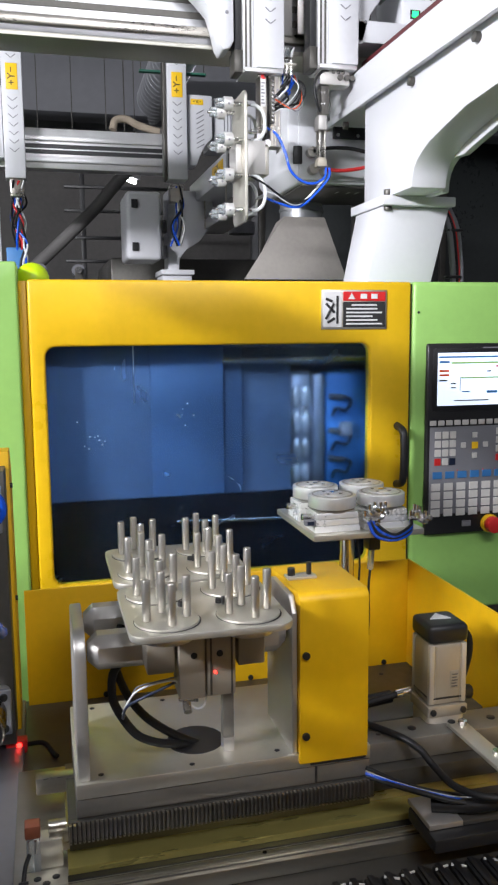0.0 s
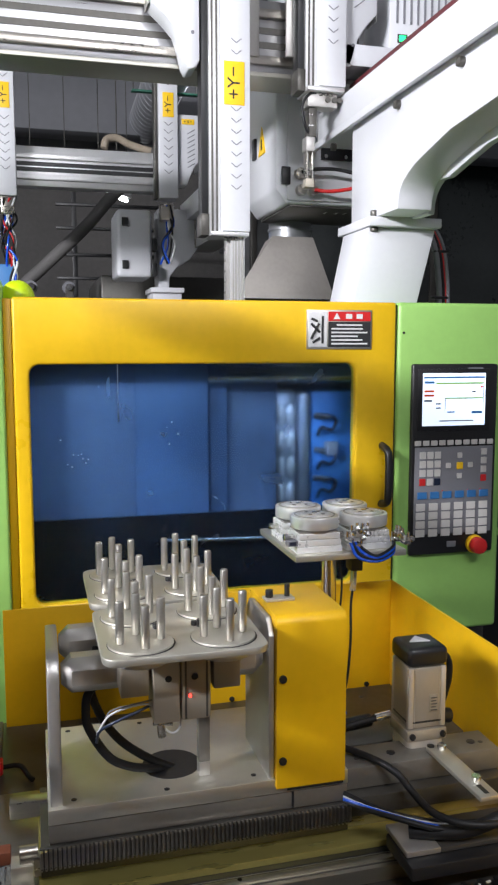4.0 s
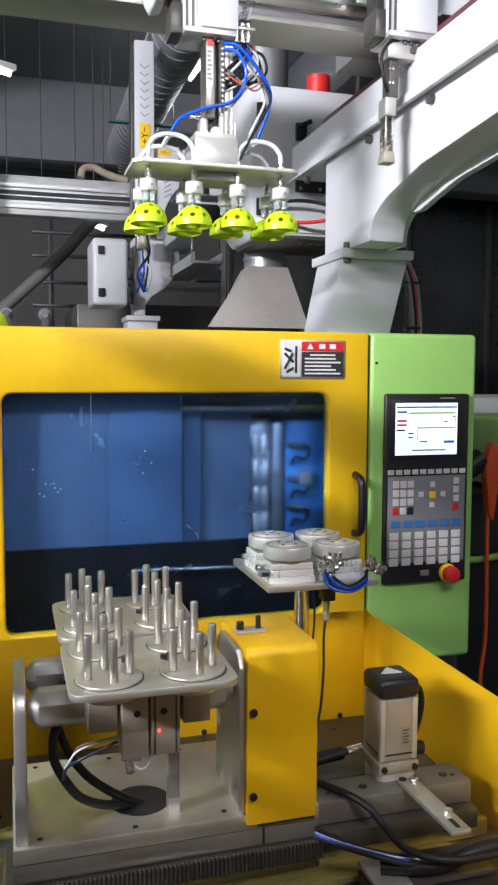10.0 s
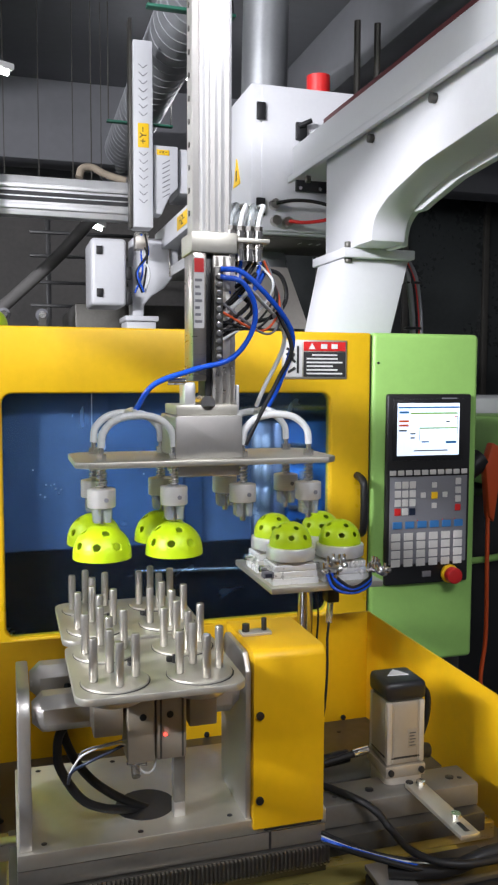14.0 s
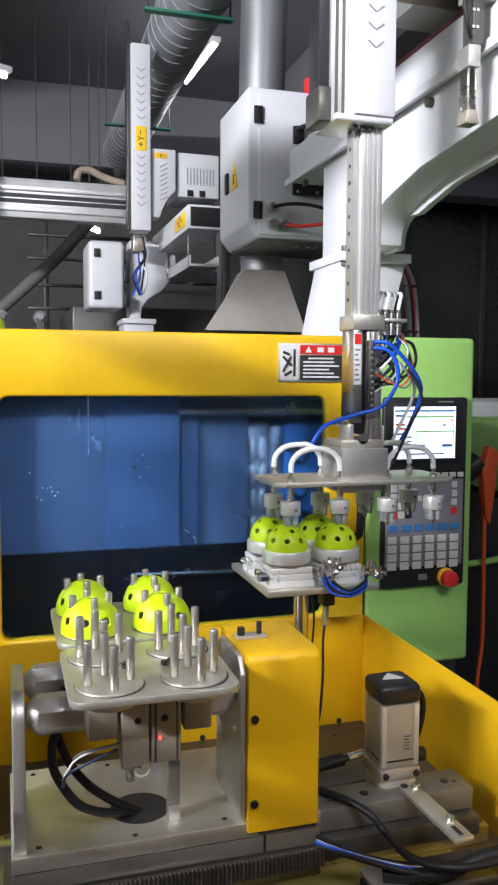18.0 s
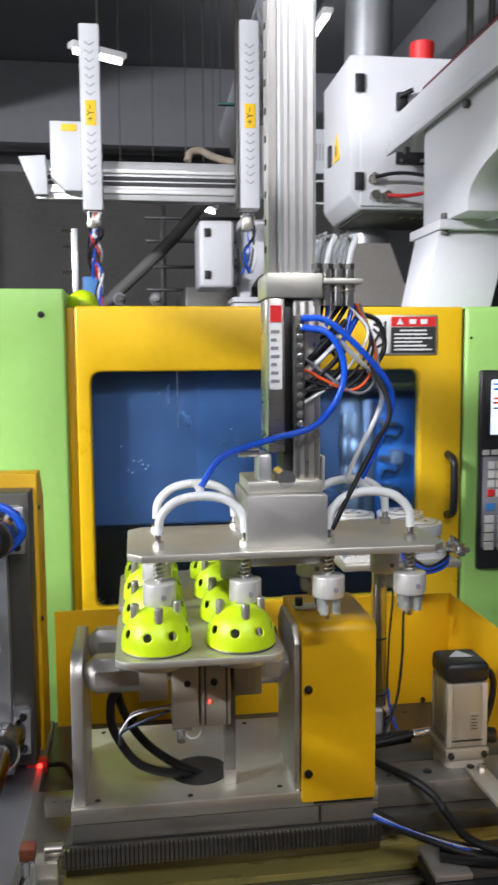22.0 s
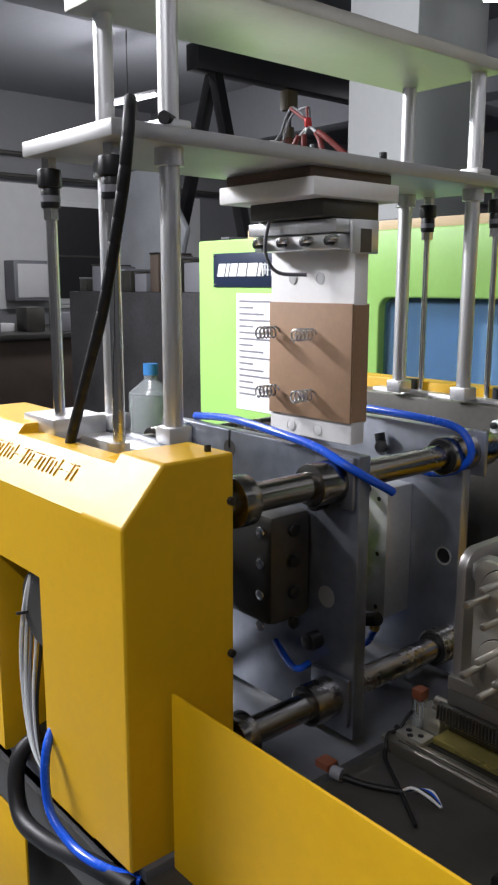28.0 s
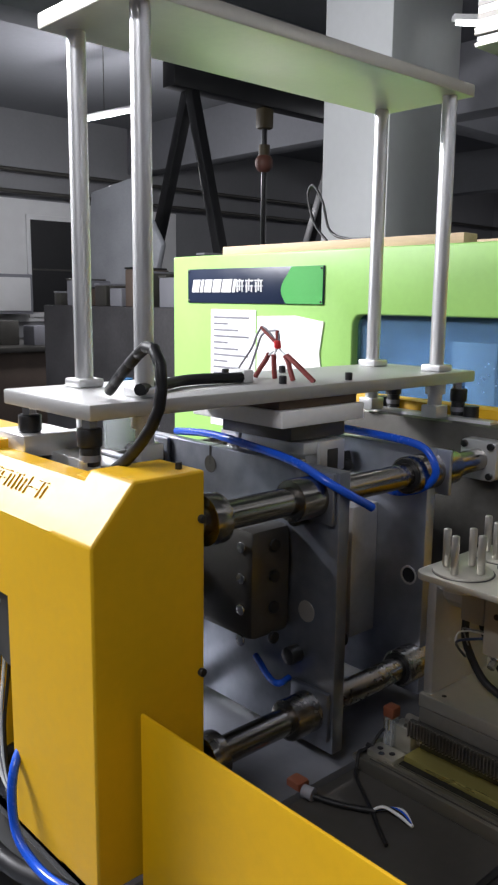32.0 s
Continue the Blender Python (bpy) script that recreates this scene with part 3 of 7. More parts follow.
def control_panel():
    t = thing("operator_terminal", "black operator panel with lit screen, key field and emergency stop", "control panel")
    y = DY
    part("body", box(0.891, 1.117, y - 0.014, y, 1.0, 1.462, 0.006, 3), BLACK, t)
    part("key_field", box(0.9, 1.108, y - 0.0165, y - 0.014, 1.052, 1.264, 0.001), GREY, t)
    part("screen_frame", box(0.905, 1.095, y - 0.017, y - 0.014, 1.303, 1.45, 0.001), BLACK, t)
    s = part("screen", box(0.916, 1.081, y - 0.0185, y - 0.017, 1.315, 1.44, 0), SCREEN, t, "lit white screen with boxes and bars")
    for x0, x1, z0, z1, m in ((0.918, 1.079, 1.428, 1.432, MOULD_BLUE), (0.92, 0.945, 1.416, 1.421, MOULD_BLUE), (0.95, 1.075, 1.414, 1.418, GREEN), (0.92, 0.945, 1.395, 1.4, ORANGE), (0.92, 0.945, 1.385, 1.39, ORANGE),
                              (0.92, 0.94, 1.373, 1.377, INK), (0.975, 1.075, 1.379, 1.382, GREEN), (0.95, 0.963, 1.366, 1.369, INK), (0.95, 0.963, 1.356, 1.359, INK), (0.98, 1.0, 1.346, 1.349, MOULD_BLUE),
                              (1.045, 1.073, 1.343, 1.349, MOULD_BLUE), (0.96, 1.05, 1.325, 1.328, GREY), (1.045, 1.055, 1.394, 1.397, INK), (1.068, 1.073, 1.405, 1.409, RED), (0.974, 0.9752, 1.35, 1.382, GREY), (1.075, 1.0762, 1.35, 1.412, GREY)):
        part("screen_bar", box(x0, x1, y - 0.0192, y - 0.0185, z0, z1, 0), m, s)
    part("writing_bar", box(1.035, 1.075, y - 0.0155, y - 0.014, 1.447, 1.453, 0), GREY, t)

    def k(x, z, w, hgt, m):
        part("key", box(x, x + w, y - 0.0195, y - 0.0165, z, z + hgt, 0.0008, 1), m, t)
    for i in range(10):
        k(0.898 + i * 0.0213, 1.268, 0.0165, 0.012, KEY_WHITE)
    for r in range(4):
        for c in range(3):
            m = RED if (r == 3 and c == 0) else NAVY if (r == 3 and c == 2) else KEY_WHITE
            k(0.912 + c * 0.0195, 1.236 - r * 0.0215, 0.016, 0.017, m)
    for x, z, m in ((1.011, 1.236, KEY_WHITE), (0.981, 1.212, KEY_WHITE), (1.01, 1.209, LABEL_YELLOW), (1.04, 1.212, KEY_WHITE), (1.011, 1.186, KEY_WHITE)):
        k(x, z, 0.0165 if m is LABEL_YELLOW else 0.013, 0.0165 if m is LABEL_YELLOW else 0.013, m)
    for r in range(4):
        k(1.075, 1.242 - r * 0.0215, 0.015, 0.016, RED if r == 3 else KEY_WHITE)
    for i in range(6):
        k(0.908 + i * 0.033, 1.139, 0.024, 0.017, MOULD_BLUE)
    for r in range(4):
        for c in range(6):
            k(0.905 + c * 0.0335, 1.110 - r * 0.0212, 0.0235, 0.018, KEY_WHITE)
    for x in (0.972, 1.04, 1.073):
        part("key_mark", cyl((x, y - 0.0195, 1.158), (x, y - 0.0205, 1.158), 0.0016, 8), RED, t)
    part("usb_cover", box(0.99, 1.013, y - 0.0185, y - 0.014, 1.018, 1.032, 0.001), GREY, t)
    e = part("emergency_stop", cyl((1.063, y - 0.014, 1.022), (1.063, y - 0.026, 1.022), 0.023, 24, bev=0.003), LABEL_YELLOW, t, "red mushroom button on a yellow ring")
    part("button", cyl((1.063, y - 0.026, 1.022), (1.063, y - 0.05, 1.022), 0.02, 24, bev=0.005), RED, e)


control_panel()

# ---------------------------------------------------------------- the assembly table
TZ = 0.84


def table():
    t = thing("machine_table", "steel machine table with yellow painted sheet skirts", "machine table")
    part("top", box(-1.0, 0.7, 0.5, 1.48, TZ - 0.03, TZ, 0.002), TRAY, t)
    part("frame", box(-0.95, 0.66, 0.56, 1.44, 0.1, TZ - 0.03, 0.004), DARK_STEEL, t)
    for x in (-0.9, -0.2, 0.62):
        for y in (0.6, 1.4):
            part("foot", cyl((x, y, 0), (x, y, 0.1), 0.03, 12), DARK_STEEL, t)
    part("back_skirt", box(-0.035, 0.69, 1.46, 1.464, TZ - 0.05, 1.05, 0.001), YELLOW, t)
    part("side_skirt", box(0.69, 0.694, 0.541, 1.464, TZ - 0.05, 1.05, 0.001), YELLOW, t)
    part("front_skirt", box(-0.038, 0.694, 0.537, 0.541, 0.55, 1.055, 0.001), YELLOW, t)
    part("front_skirt", box(-0.95, -0.385, 0.512, 0.516, 0.42, 0.715, 0.001), YELLOW, t)
    part("front_rail", box(-0.96, 0.69, 0.5, 0.53, TZ - 0.1, TZ - 0.03, 0.004), DARK_STEEL, t)
    for x in (0.1, 0.37, 0.641):
        bolt(t, (x, 1.46, TZ + 0.006), (0, -1, 0), 0.005, 0.004)
    return t


table()


BED_STEEL = mat("machined_bed", (0.42, 0.4, 0.34), 0.34, 0.9, 0.16, 6, 0.05, 300, stretch=(0.2, 1, 1))
WAY_STEEL = mat("brass_way", (0.5, 0.44, 0.14), 0.3, 0.7, 0.1, 6, 0.02, 200, stretch=(0.2, 1, 1))


def rail_bed():
    t = thing("slide_bed", "machined steel slide bed with gear rack and rails", "slide bed")
    part("bed", box(-0.046, 0.69, 0.907, 1.2, TZ, TZ + 0.02, 0.0015), BED_STEEL, t)
    for y in (0.913, 0.9285):
        part("bed_groove", box(-0.02, 0.69, y, y + 0.003, TZ + 0.0185, TZ + 0.0203, 0), DARK_STEEL, t)
    part("front_rail", box(-0.01, 0.66, 0.918, 0.9265, TZ + 0.02, TZ + 0.0235, 0.001), BED_STEEL, t)
    part("rail_slot", box(0.012, 0.66, 0.934, 0.944, TZ + 0.0195, TZ + 0.0215, 0), BLACK, t)
    part("end_plate", box(-0.03, 0.016, 0.92, 0.95, TZ + 0.02, TZ + 0.029, 0.001), ALU_PLATE, t)
    part("bed_step", box(0.017, 0.60, 0.944, 1.18, TZ + 0.02, TZ + 0.03, 0.001), WAY_STEEL, t)
    part("rack_base", box(0.02, 0.41, 0.976, 1.15, TZ + 0.03, TZ + 0.05, 0.001), DARK_STEEL, t)
    for y in (0.99, 1.12):
        part("rail", box(-0.02, 0.66, y - 0.01, y + 0.01, TZ + 0.03, TZ + 0.054, 0.002), STEEL, t)
    rack = part("rack", box(0.019, 0.405, 0.95, 0.9565, TZ + 0.058, TZ + 0.083, 0.001), DARK_STEEL, t, "dark steel gear rack")
    tooth = None
    for i in range(74):
        m = pose(0.0195 + i * 0.0052, 0.95, TZ + 0.059)
        if tooth is None:
            tooth = part("tooth", prism([(0, 0), (0.0034, 0), (0.0026, -0.006), (0.0008, -0.006)], "z", 0, 0.023), STEEL, rack)
            tooth.matrix_basis = m
        else:
            again(tooth, rack, m)
    part("end_block", box(-0.022, 0.012, 0.965, 0.99, TZ + 0.02, TZ + 0.056, 0.002), ALU_PLATE, t)
    part("stop", cyl((-0.004, 0.978, TZ + 0.066), (0.017, 0.978, TZ + 0.066), 0.0075, 16), STEEL, t)
    part("stop_seat", box(-0.004, 0.012, 0.968, 0.988, TZ + 0.056, TZ + 0.06, 0.001), STEEL, t)
    for x, y in ((-0.018, 0.935), (0.003, 0.935), (-0.008, 0.925)):
        bolt(t, (x, y, TZ + 0.029), (0, 0, 1), 0.0045, 0.0008)
    for x in (0.004, 0.25, 0.5):
        part("rail_screw", cyl((x, 0.922, TZ + 0.0235), (x, 0.922, TZ + 0.0245), 0.003, 10), CHROME, t)
    s = part("sensor", box(-0.03, -0.014, 0.955, 0.972, TZ + 0.02, TZ + 0.066, 0.002), CLEAR, t, "small sensor with red top")
    part("sensor_cap", box(-0.031, -0.013, 0.954, 0.973, TZ + 0.067, TZ + 0.083, 0.002), DIRTY_ORANGE, s)
    part("sensor_pin", cyl((-0.027, 0.953, TZ + 0.05), (-0.027, 0.953, TZ + 0.066), 0.0016, 8), CHROME, s)
    part("sensor_pin", cyl((-0.019, 0.953, TZ + 0.05), (-0.019, 0.953, TZ + 0.066), 0.0016, 8), CHROME, s)
    c = part("sensor_cable", hose([(-0.026, 0.953, TZ + 0.05), (-0.031, 0.947, TZ + 0.04), (-0.034, 0.935, TZ + 0.026), (-0.034, 0.92, TZ + 0.026), (-0.034, 0.907, TZ + 0.026), (-0.03, 0.899, TZ + 0.012), (-0.02, 0.885, TZ + 0.005), (0.03, 0.85, TZ + 0.005), (0.1, 0.8, TZ + 0.005)], 0.0026, 8), RUBBER, t)
    part("tie", cyl((-0.039, 0.932, TZ + 0.026), (-0.028, 0.932, TZ + 0.026), 0.0045, 8), BLACK, c)
    return t


rail_bed()
s = thing("limit_sensor", "small red sensor with a glowing light on the table", "sensor")
part("body", box(-0.068, -0.035, 1.29, 1.31, TZ, TZ + 0.022, 0.003), RED, s)
part("led", cyl((-0.047, 1.29, TZ + 0.015), (-0.047, 1.288, TZ + 0.015), 0.004, 10), LED_RED, s)
part("cable", hose([(-0.035, 1.3, TZ + 0.01), (-0.01, 1.29, TZ + 0.014), (0.004, 1.268, TZ + 0.006), (0.01, 1.26, TZ + 0.004)], 0.004, 6), RUBBER, s)
s = thing("orange_connector", "orange cable connector lying on the steel table", "connector")
part("body", box(-0.064, -0.04, 0.79, 0.812, TZ, TZ + 0.022, 0.003), DIRTY_ORANGE, s)
part("collar", cyl((-0.04, 0.80, TZ + 0.01), (-0.024, 0.803, TZ + 0.01), 0.009, 12), GREY, s)
part("cable", hose([(-0.024, 0.803, TZ + 0.008), (0.01, 0.818, TZ + 0.006), (0.05, 0.842, TZ + 0.006)], 0.004, 6), RUBBER, s)
for k in range(4):
    part("wire", hose([(0.045, 0.84, TZ + 0.006), (0.06, 0.845 + 0.005 * k, TZ + 0.016 - 0.003 * k), (0.08, 0.85 + 0.004 * k, TZ + 0.012), (0.1, 0.853, TZ + 0.005)], 0.0022, 6), (WHITE_HOSE, RUBBER, BLUE_HOSE, WHITE_HOSE)[k], s)
c = thing("cable_chain", "black plastic cable chain lying in its tray", "cable chain")
for i in range(22):
    x = 0.22 + i * 0.0215
    k = part("link", box(x, x + 0.0195, 0.775, 0.85, TZ + 0.002, TZ + 0.022, 0.003), BLACK, c)
    part("link_bar", box(x + 0.004, x + 0.012, 0.775, 0.85, TZ + 0.022, TZ + 0.025, 0.001), BLACK, k)
    if i % 3:
        m = part("link_clip", box(-0.009, 0.009, -0.001, 0.001, 0, 0.002, 0), WHITE_DULL, k)
        m.matrix_basis = pose(x + 0.01, 0.842 - 0.002 * (i % 2), TZ + 0.0225, 0, 0, -25 if i % 2 else 12)

# ---------------------------------------------------------------- sliding fixture with two folding plates
PX, PZ = 0.177, 1.182
FY, RY = 0.93, 1.116
PIV = ((0.9785, 1.1205), (1.061, 1.127))
SP = 0.0455

fixture = thing("slide_fixture", "sliding fixture with steel base, yellow gear cover and motor", "fixture")


BEAM_STEEL = mat("sawn_steel", (0.2, 0.19, 0.17), 0.48, 0.6, 0.14, 10, 0.06, 300)


def fill_fixture(t):
    part("base_plate", box(0.03, 0.40, 0.953, 1.165, 0.948, 0.967, 0.0015), ALU_PLATE, t)
    part("beam", box(0.40, 0.63, 0.975, 1.03, 0.925, 0.955, 0.002), BEAM_STEEL, t)
    part("rear_beam", box(0.40, 0.63, 1.07, 1.15, 0.915, 0.935, 0.002), DARK_STEEL, t)
    for x in (0.44, 0.48, 0.6):
        bolt(t, (x, 1.0, 0.955), (0, 0, 1), 0.006, 0.0008)
    part("carriage", box(0.03, 0.63, 0.957, 1.16, 0.898, 0.924, 0.002), DARK_STEEL, t)
    # split from the base plate; its darker steel carries the front's shade
    part("carriage_edge", box(0.03, 0.40, 0.955, 1.16, 0.924, 0.947, 0.002), BEAM_STEEL, t)
    part("side_plate", prism([(0.958, 0.967), (1.1, 0.967)] + [(1.07 + 0.03 * math.cos(radians(q)), 1.118 + 0.03 * math.sin(radians(q))) for q in range(0, 91, 15)] + [(0.988 + 0.03 * math.cos(radians(q)), 1.118 + 0.03 * math.sin(radians(q))) for q in range(90, 181, 15)], "x", 0.033, 0.047, 0.002), ALU_GREY, t)
    part("inner_plate", prism([(0.956, 0.967), (1.07, 0.967), (1.07, 1.15), (1.05, 1.17), (0.97, 1.17), (0.956, 1.15)], "x", 0.2955, 0.3025, 0.001), ALU_GREY, t)
    bend = [(0.96 + 0.012 * math.cos(radians(q)), 1.164 + 0.012 * math.sin(radians(q))) for q in range(180, 89, -10)]
    cov = part("gear_cover", prism([(0.948, 0.956)] + bend + [(1.075, 1.176), (1.075, 0.968), (0.955, 0.968), (0.955, 0.956)], "x", 0.3035, 0.394, 0.001), YELLOW, t, "yellow painted sheet cover")
    for z in (1.098, 0.993):
        bolt(cov, (0.311, 0.948, z), (0, -1, 0), 0.005, 0.004)
    rec = part("recess", box(0.3935, 0.3947, 0.99, 1.035, 0.972, 1.035, 0), BLACK, cov)
    part("fitting", cyl((0.392, 1.005, 0.99), (0.404, 1.005, 0.99), 0.006, 12), CHROME, rec)
    part("fitting", cyl((0.392, 1.018, 1.012), (0.401, 1.018, 1.012), 0.008, 12), RUBBER, rec)
    part("cover_edge", box(0.318, 0.392, 0.949, 0.954, 0.9525, 0.956, 0.0005), BLACK, cov)
    part("carriage_joint", box(0.3255, 0.3285, 0.9542, 0.958, 0.9255, 0.947, 0), BLACK, t)
    part("top_clip", box(0.306, 0.345, 1.005, 1.025, 1.176, 1.18, 0.001), ALU_MATT, t)
    bolt(t, (0.313, 1.015, 1.18), (0, 0, 1), 0.005, 0.01)
    bolt(t, (0.337, 1.015, 1.18), (0, 0, 1), 0.0035, 0.016)
    part("support", box(0.214, 0.228, 0.985, 1.0, 0.985, 1.1, 0.001), BEAM_STEEL, t)
    part("support_foot", box(0.214, 0.228, 0.984, 1.001, 0.967, 0.985, 0.001), ALU_GREY, t)
    part("cable_hole", cyl((0.185, 1.024, 0.9665), (0.185, 1.024, 0.9678), 0.037, 28), BLACK, t)
    for x, y in ((0.06, 0.97), (0.17, 0.965), (0.28, 0.97), (0.06, 1.15), (0.16, 1.15), (0.26, 1.15), (0.42, 0.975), (0.6, 0.975), (0.5, 1.15)):
        bolt(t, (x, y, 0.967), (0, 0, 1), 0.0035, 0.0008)
    for pts in ([(0.17, 0.995, 1.125), (0.14, 0.985, 1.121), (0.108, 0.985, 1.113), (0.082, 0.985, 1.092), (0.077, 0.985, 1.068), (0.081, 0.985, 1.044), (0.103, 0.988, 1.006), (0.128, 0.993, 0.988), (0.157, 1.005, 0.975), (0.18, 1.02, 0.962)],
                [(0.095, 1.04, 1.125), (0.085, 1.02, 1.1), (0.085, 1.01, 1.08), (0.098, 1.01, 1.045), (0.118, 1.01, 1.016), (0.143, 1.01, 0.994), (0.17, 1.015, 0.975), (0.195, 1.025, 0.958)]):
        part("cable", hose(pts, 0.0054, 10), RUBBER, t)
    # motor
    CLOTH_GREY = mat("aged_label", (0.33, 0.29, 0.22), 0.6, 0, 0.2, 60)
    m = part("motor", box(-0.031, 0.031, -0.031, 0.031, 0.985, 1.078, 0.007), BEIGE, t, "beige servo motor with black cap")
    for sx in (-1, 1):
        for sy in (-1, 1):
            part("corner_rib", box(sx * 0.0275 - 0.0045, sx * 0.0275 + 0.0045, sy * 0.0275 - 0.0045, sy * 0.0275 + 0.0045, 0.987, 1.077, 0.002), ALU_MATT, m)
    for x in (-0.0215, 0.0215):
        part("face_groove", box(x - 0.001, x + 0.001, -0.0314, -0.0308, 0.99, 1.075, 0), ALU_GREY, m)
    part("motor_cap", box(-0.034, 0.034, -0.034, 0.034, 1.078, 1.106, 0.008, 3), BLACK, m)
    part("motor_plate", prism([(-0.018, -0.002), (0.016, -0.006), (0.002, 0.02)], "z", 1.106, 1.1075), WHITE_DULL, m)
    part("motor_flange", box(-0.034, 0.034, -0.034, 0.034, 0.968, 0.985, 0.002), BEIGE, m)
    part("gearbox", prism(round_rect(-0.032, 0.032, -0.032, 0.032, 0.012), "z", 0.938, 0.968, 0.002), ALU_MATT, m)
    part("name_plate", box(0.004, 0.018, -0.0325, -0.031, 1.01, 1.036, 0), CLOTH_GREY, m)
    for i in range(5):
        part("writing_bar", box(0.006, 0.016 - 0.002 * (i % 2), -0.0333, -0.0325, 1.0125 + i * 0.0045, 1.014 + i * 0.0045, 0), DARK_STEEL, m)
    part("tie", box(-0.0318, 0.0318, -0.0318, 0.0318, 0.994, 0.998, 0.002), BLACK, m)
    for x in (-0.026, 0.026):
        bolt(m, (x, -0.034, 0.977), (0, -1, 0), 0.005, 0.004)
    for x in (0.0, 0.02):
        bolt(m, (x, -0.046, 0.955), (0, 0, 1), 0.006, 0.012)
    part("motor_plug", cyl((0.031, 0.0, 0.99), (0.058, 0.004, 0.985), 0.011, 12), BLACK, m)
    part("motor_cable", hose([(0.034, 0.0, 1.09), (0.05, -0.004, 1.075), (0.05, -0.006, 1.045), (0.04, 0.0, 1.0)], 0.005, 8), RUBBER, m)
    m.matrix_basis = pose(0.534, 1.03, 0.045, 0, 0, 0) @ Matrix.Diagonal((0.87, 0.87, 0.95, 1))
    pl = part("plug", cyl((0.478, 1.04, 0.987), (0.40, 1.03, 0.98), 0.0045, 12), RUBBER, t)
    part("plug_nut", cyl((0.497, 1.042, 0.989), (0.474, 1.04, 0.987), 0.0055, 12), CHROME, pl)
    part("plug", cyl((0.475, 1.06, 0.975), (0.42, 1.055, 0.972), 0.009, 12), RUBBER, t)
    part("cable", hose([(0.395, 1.04, 0.965), (0.42, 1.013, 0.963), (0.45, 0.972, 0.961), (0.468, 0.95, 0.952), (0.48, 0.935, 0.936), (0.489, 0.884, 0.932), (0.535, 0.853, 0.93), (0.64, 0.86, 0.925)], 0.0048, 10), RUBBER, t)
    for k, (mt, r) in enumerate(((RUBBER, 0.003), (WHITE_HOSE, 0.0018), (BLUE_HOSE, 0.0028), (RUBBER, 0.0035))):
        part("cable", hose([(0.395, 0.955, 0.935 - 0.004 * k), (0.44, 0.915 - 0.004 * k, 0.925), (0.5, 0.895 - 0.006 * k, 0.915), (0.57, 0.885, 0.912)], r, 6), mt, t)
    br = part("chain_bracket", box(-0.013, 0.013, -0.122, 0.012, 0, 0.006, 0.001), ALU_PLATE, t, "flat aluminium bracket")
    br.matrix_basis = pose(0.541, 0.98, 0.956, 0, 0, 2)
    part("chain_plate", box(0.442, 0.487, 0.868, 0.93, 0.893, 0.9, 0.001), ALU_GREY, t)
    part("chain_clamp", box(0.487, 0.6, 0.868, 0.93, 0.893, 0.899, 0.001), TRAY, t)
    part("chain_head", box(0.44, 0.69, 0.85, 0.925, 0.874, 0.892, 0.003), BLACK, t)
    part("chain_cable", hose([(0.46, 0.9, 0.905), (0.52, 0.87, 0.915), (0.58, 0.865, 0.93), (0.66, 0.87, 0.925)], 0.009, 8), RUBBER, t)
    part("slot", box(-0.003, 0.003, -0.115, -0.095, 0.0055, 0.0065, 0), BLACK, br)
    for y in (0.0, -0.084):
        part("screw", cyl((0.004, y, 0.006), (0.004, y, 0.012), 0.006, 12), CHROME, br)


fill_fixture(fixture)


def half_ball_mesh():
    """A moulded half shell with round holes."""
    b = bmesh.new()
    prof = [(0.0378, -0.005)] + [(0.0375 * math.cos(radians(a)), 0.0375 * math.sin(radians(a))) for a in range(0, 91, 6)] + [(0.0353 * math.cos(radians(a)), 0.0353 * math.sin(radians(a))) for a in range(90, -1, -6)] + [(0.0355, -0.005)]
    n = 48
    rings = []
    for r, z in prof:
        if r < 1e-4:
            rings.append([b.verts.new((0, 0, z))])
        else:
            rings.append([b.verts.new((r * math.cos(2 * math.pi * k / n), r * math.sin(2 * math.pi * k / n), z)) for k in range(n)])
    for a, c in list(zip(rings, rings[1:])) + [(rings[-1], rings[0])]:
        for k in range(n):
            if len(a) == 1 and len(c) == 1:
                continue
            q = [a[k % len(a)], a[(k + 1) % len(a)], c[(k + 1) % len(c)], c[k % len(c)]]
            b.faces.new(list(dict.fromkeys(q)))
    bmesh.ops.recalc_face_normals(b, faces=b.faces)
    shell = bpy.data.meshes.new("half_shell")
    smooth(b, 60).to_mesh(shell)
    b.free()
    c = bmesh.new()
    spots = [(90, 0)] + [(53, 6 + 90 * i) for i in range(4)] + [(22, 28 + 45 * i) for i in range(8)]
    for lat, lon in spots:
        d = Vector((math.cos(radians(lat)) * math.cos(radians(lon)), math.cos(radians(lat)) * math.sin(radians(lon)), math.sin(radians(lat))))
        c = cyl(d * 0.028, d * 0.045, 0.0048, 14, c)
    cm = bpy.data.meshes.new("holes")
    c.to_mesh(cm)
    c.free()
    so, co = new("half_shell", shell), new("holes", cm)
    md = so.modifiers.new("holes", "BOOLEAN")
    md.operation, md.object, md.solver = "DIFFERENCE", co, "EXACT"
    me = bpy.data.meshes.new_from_object(so.evaluated_get(bpy.context.evaluated_depsgraph_get()))
    bpy.data.objects.remove(so)
    bpy.data.objects.remove(co)
    me.materials.clear()
    me.materials.append(LIME)
    return me


HALF = half_ball_mesh()
halves = []
for i in range(8):
    o = new("half_ball", HALF)
    tagged(o, "lime green plastic half shell of a perforated ball", "ball half", "moulded ball halves")
    halves.append(o)


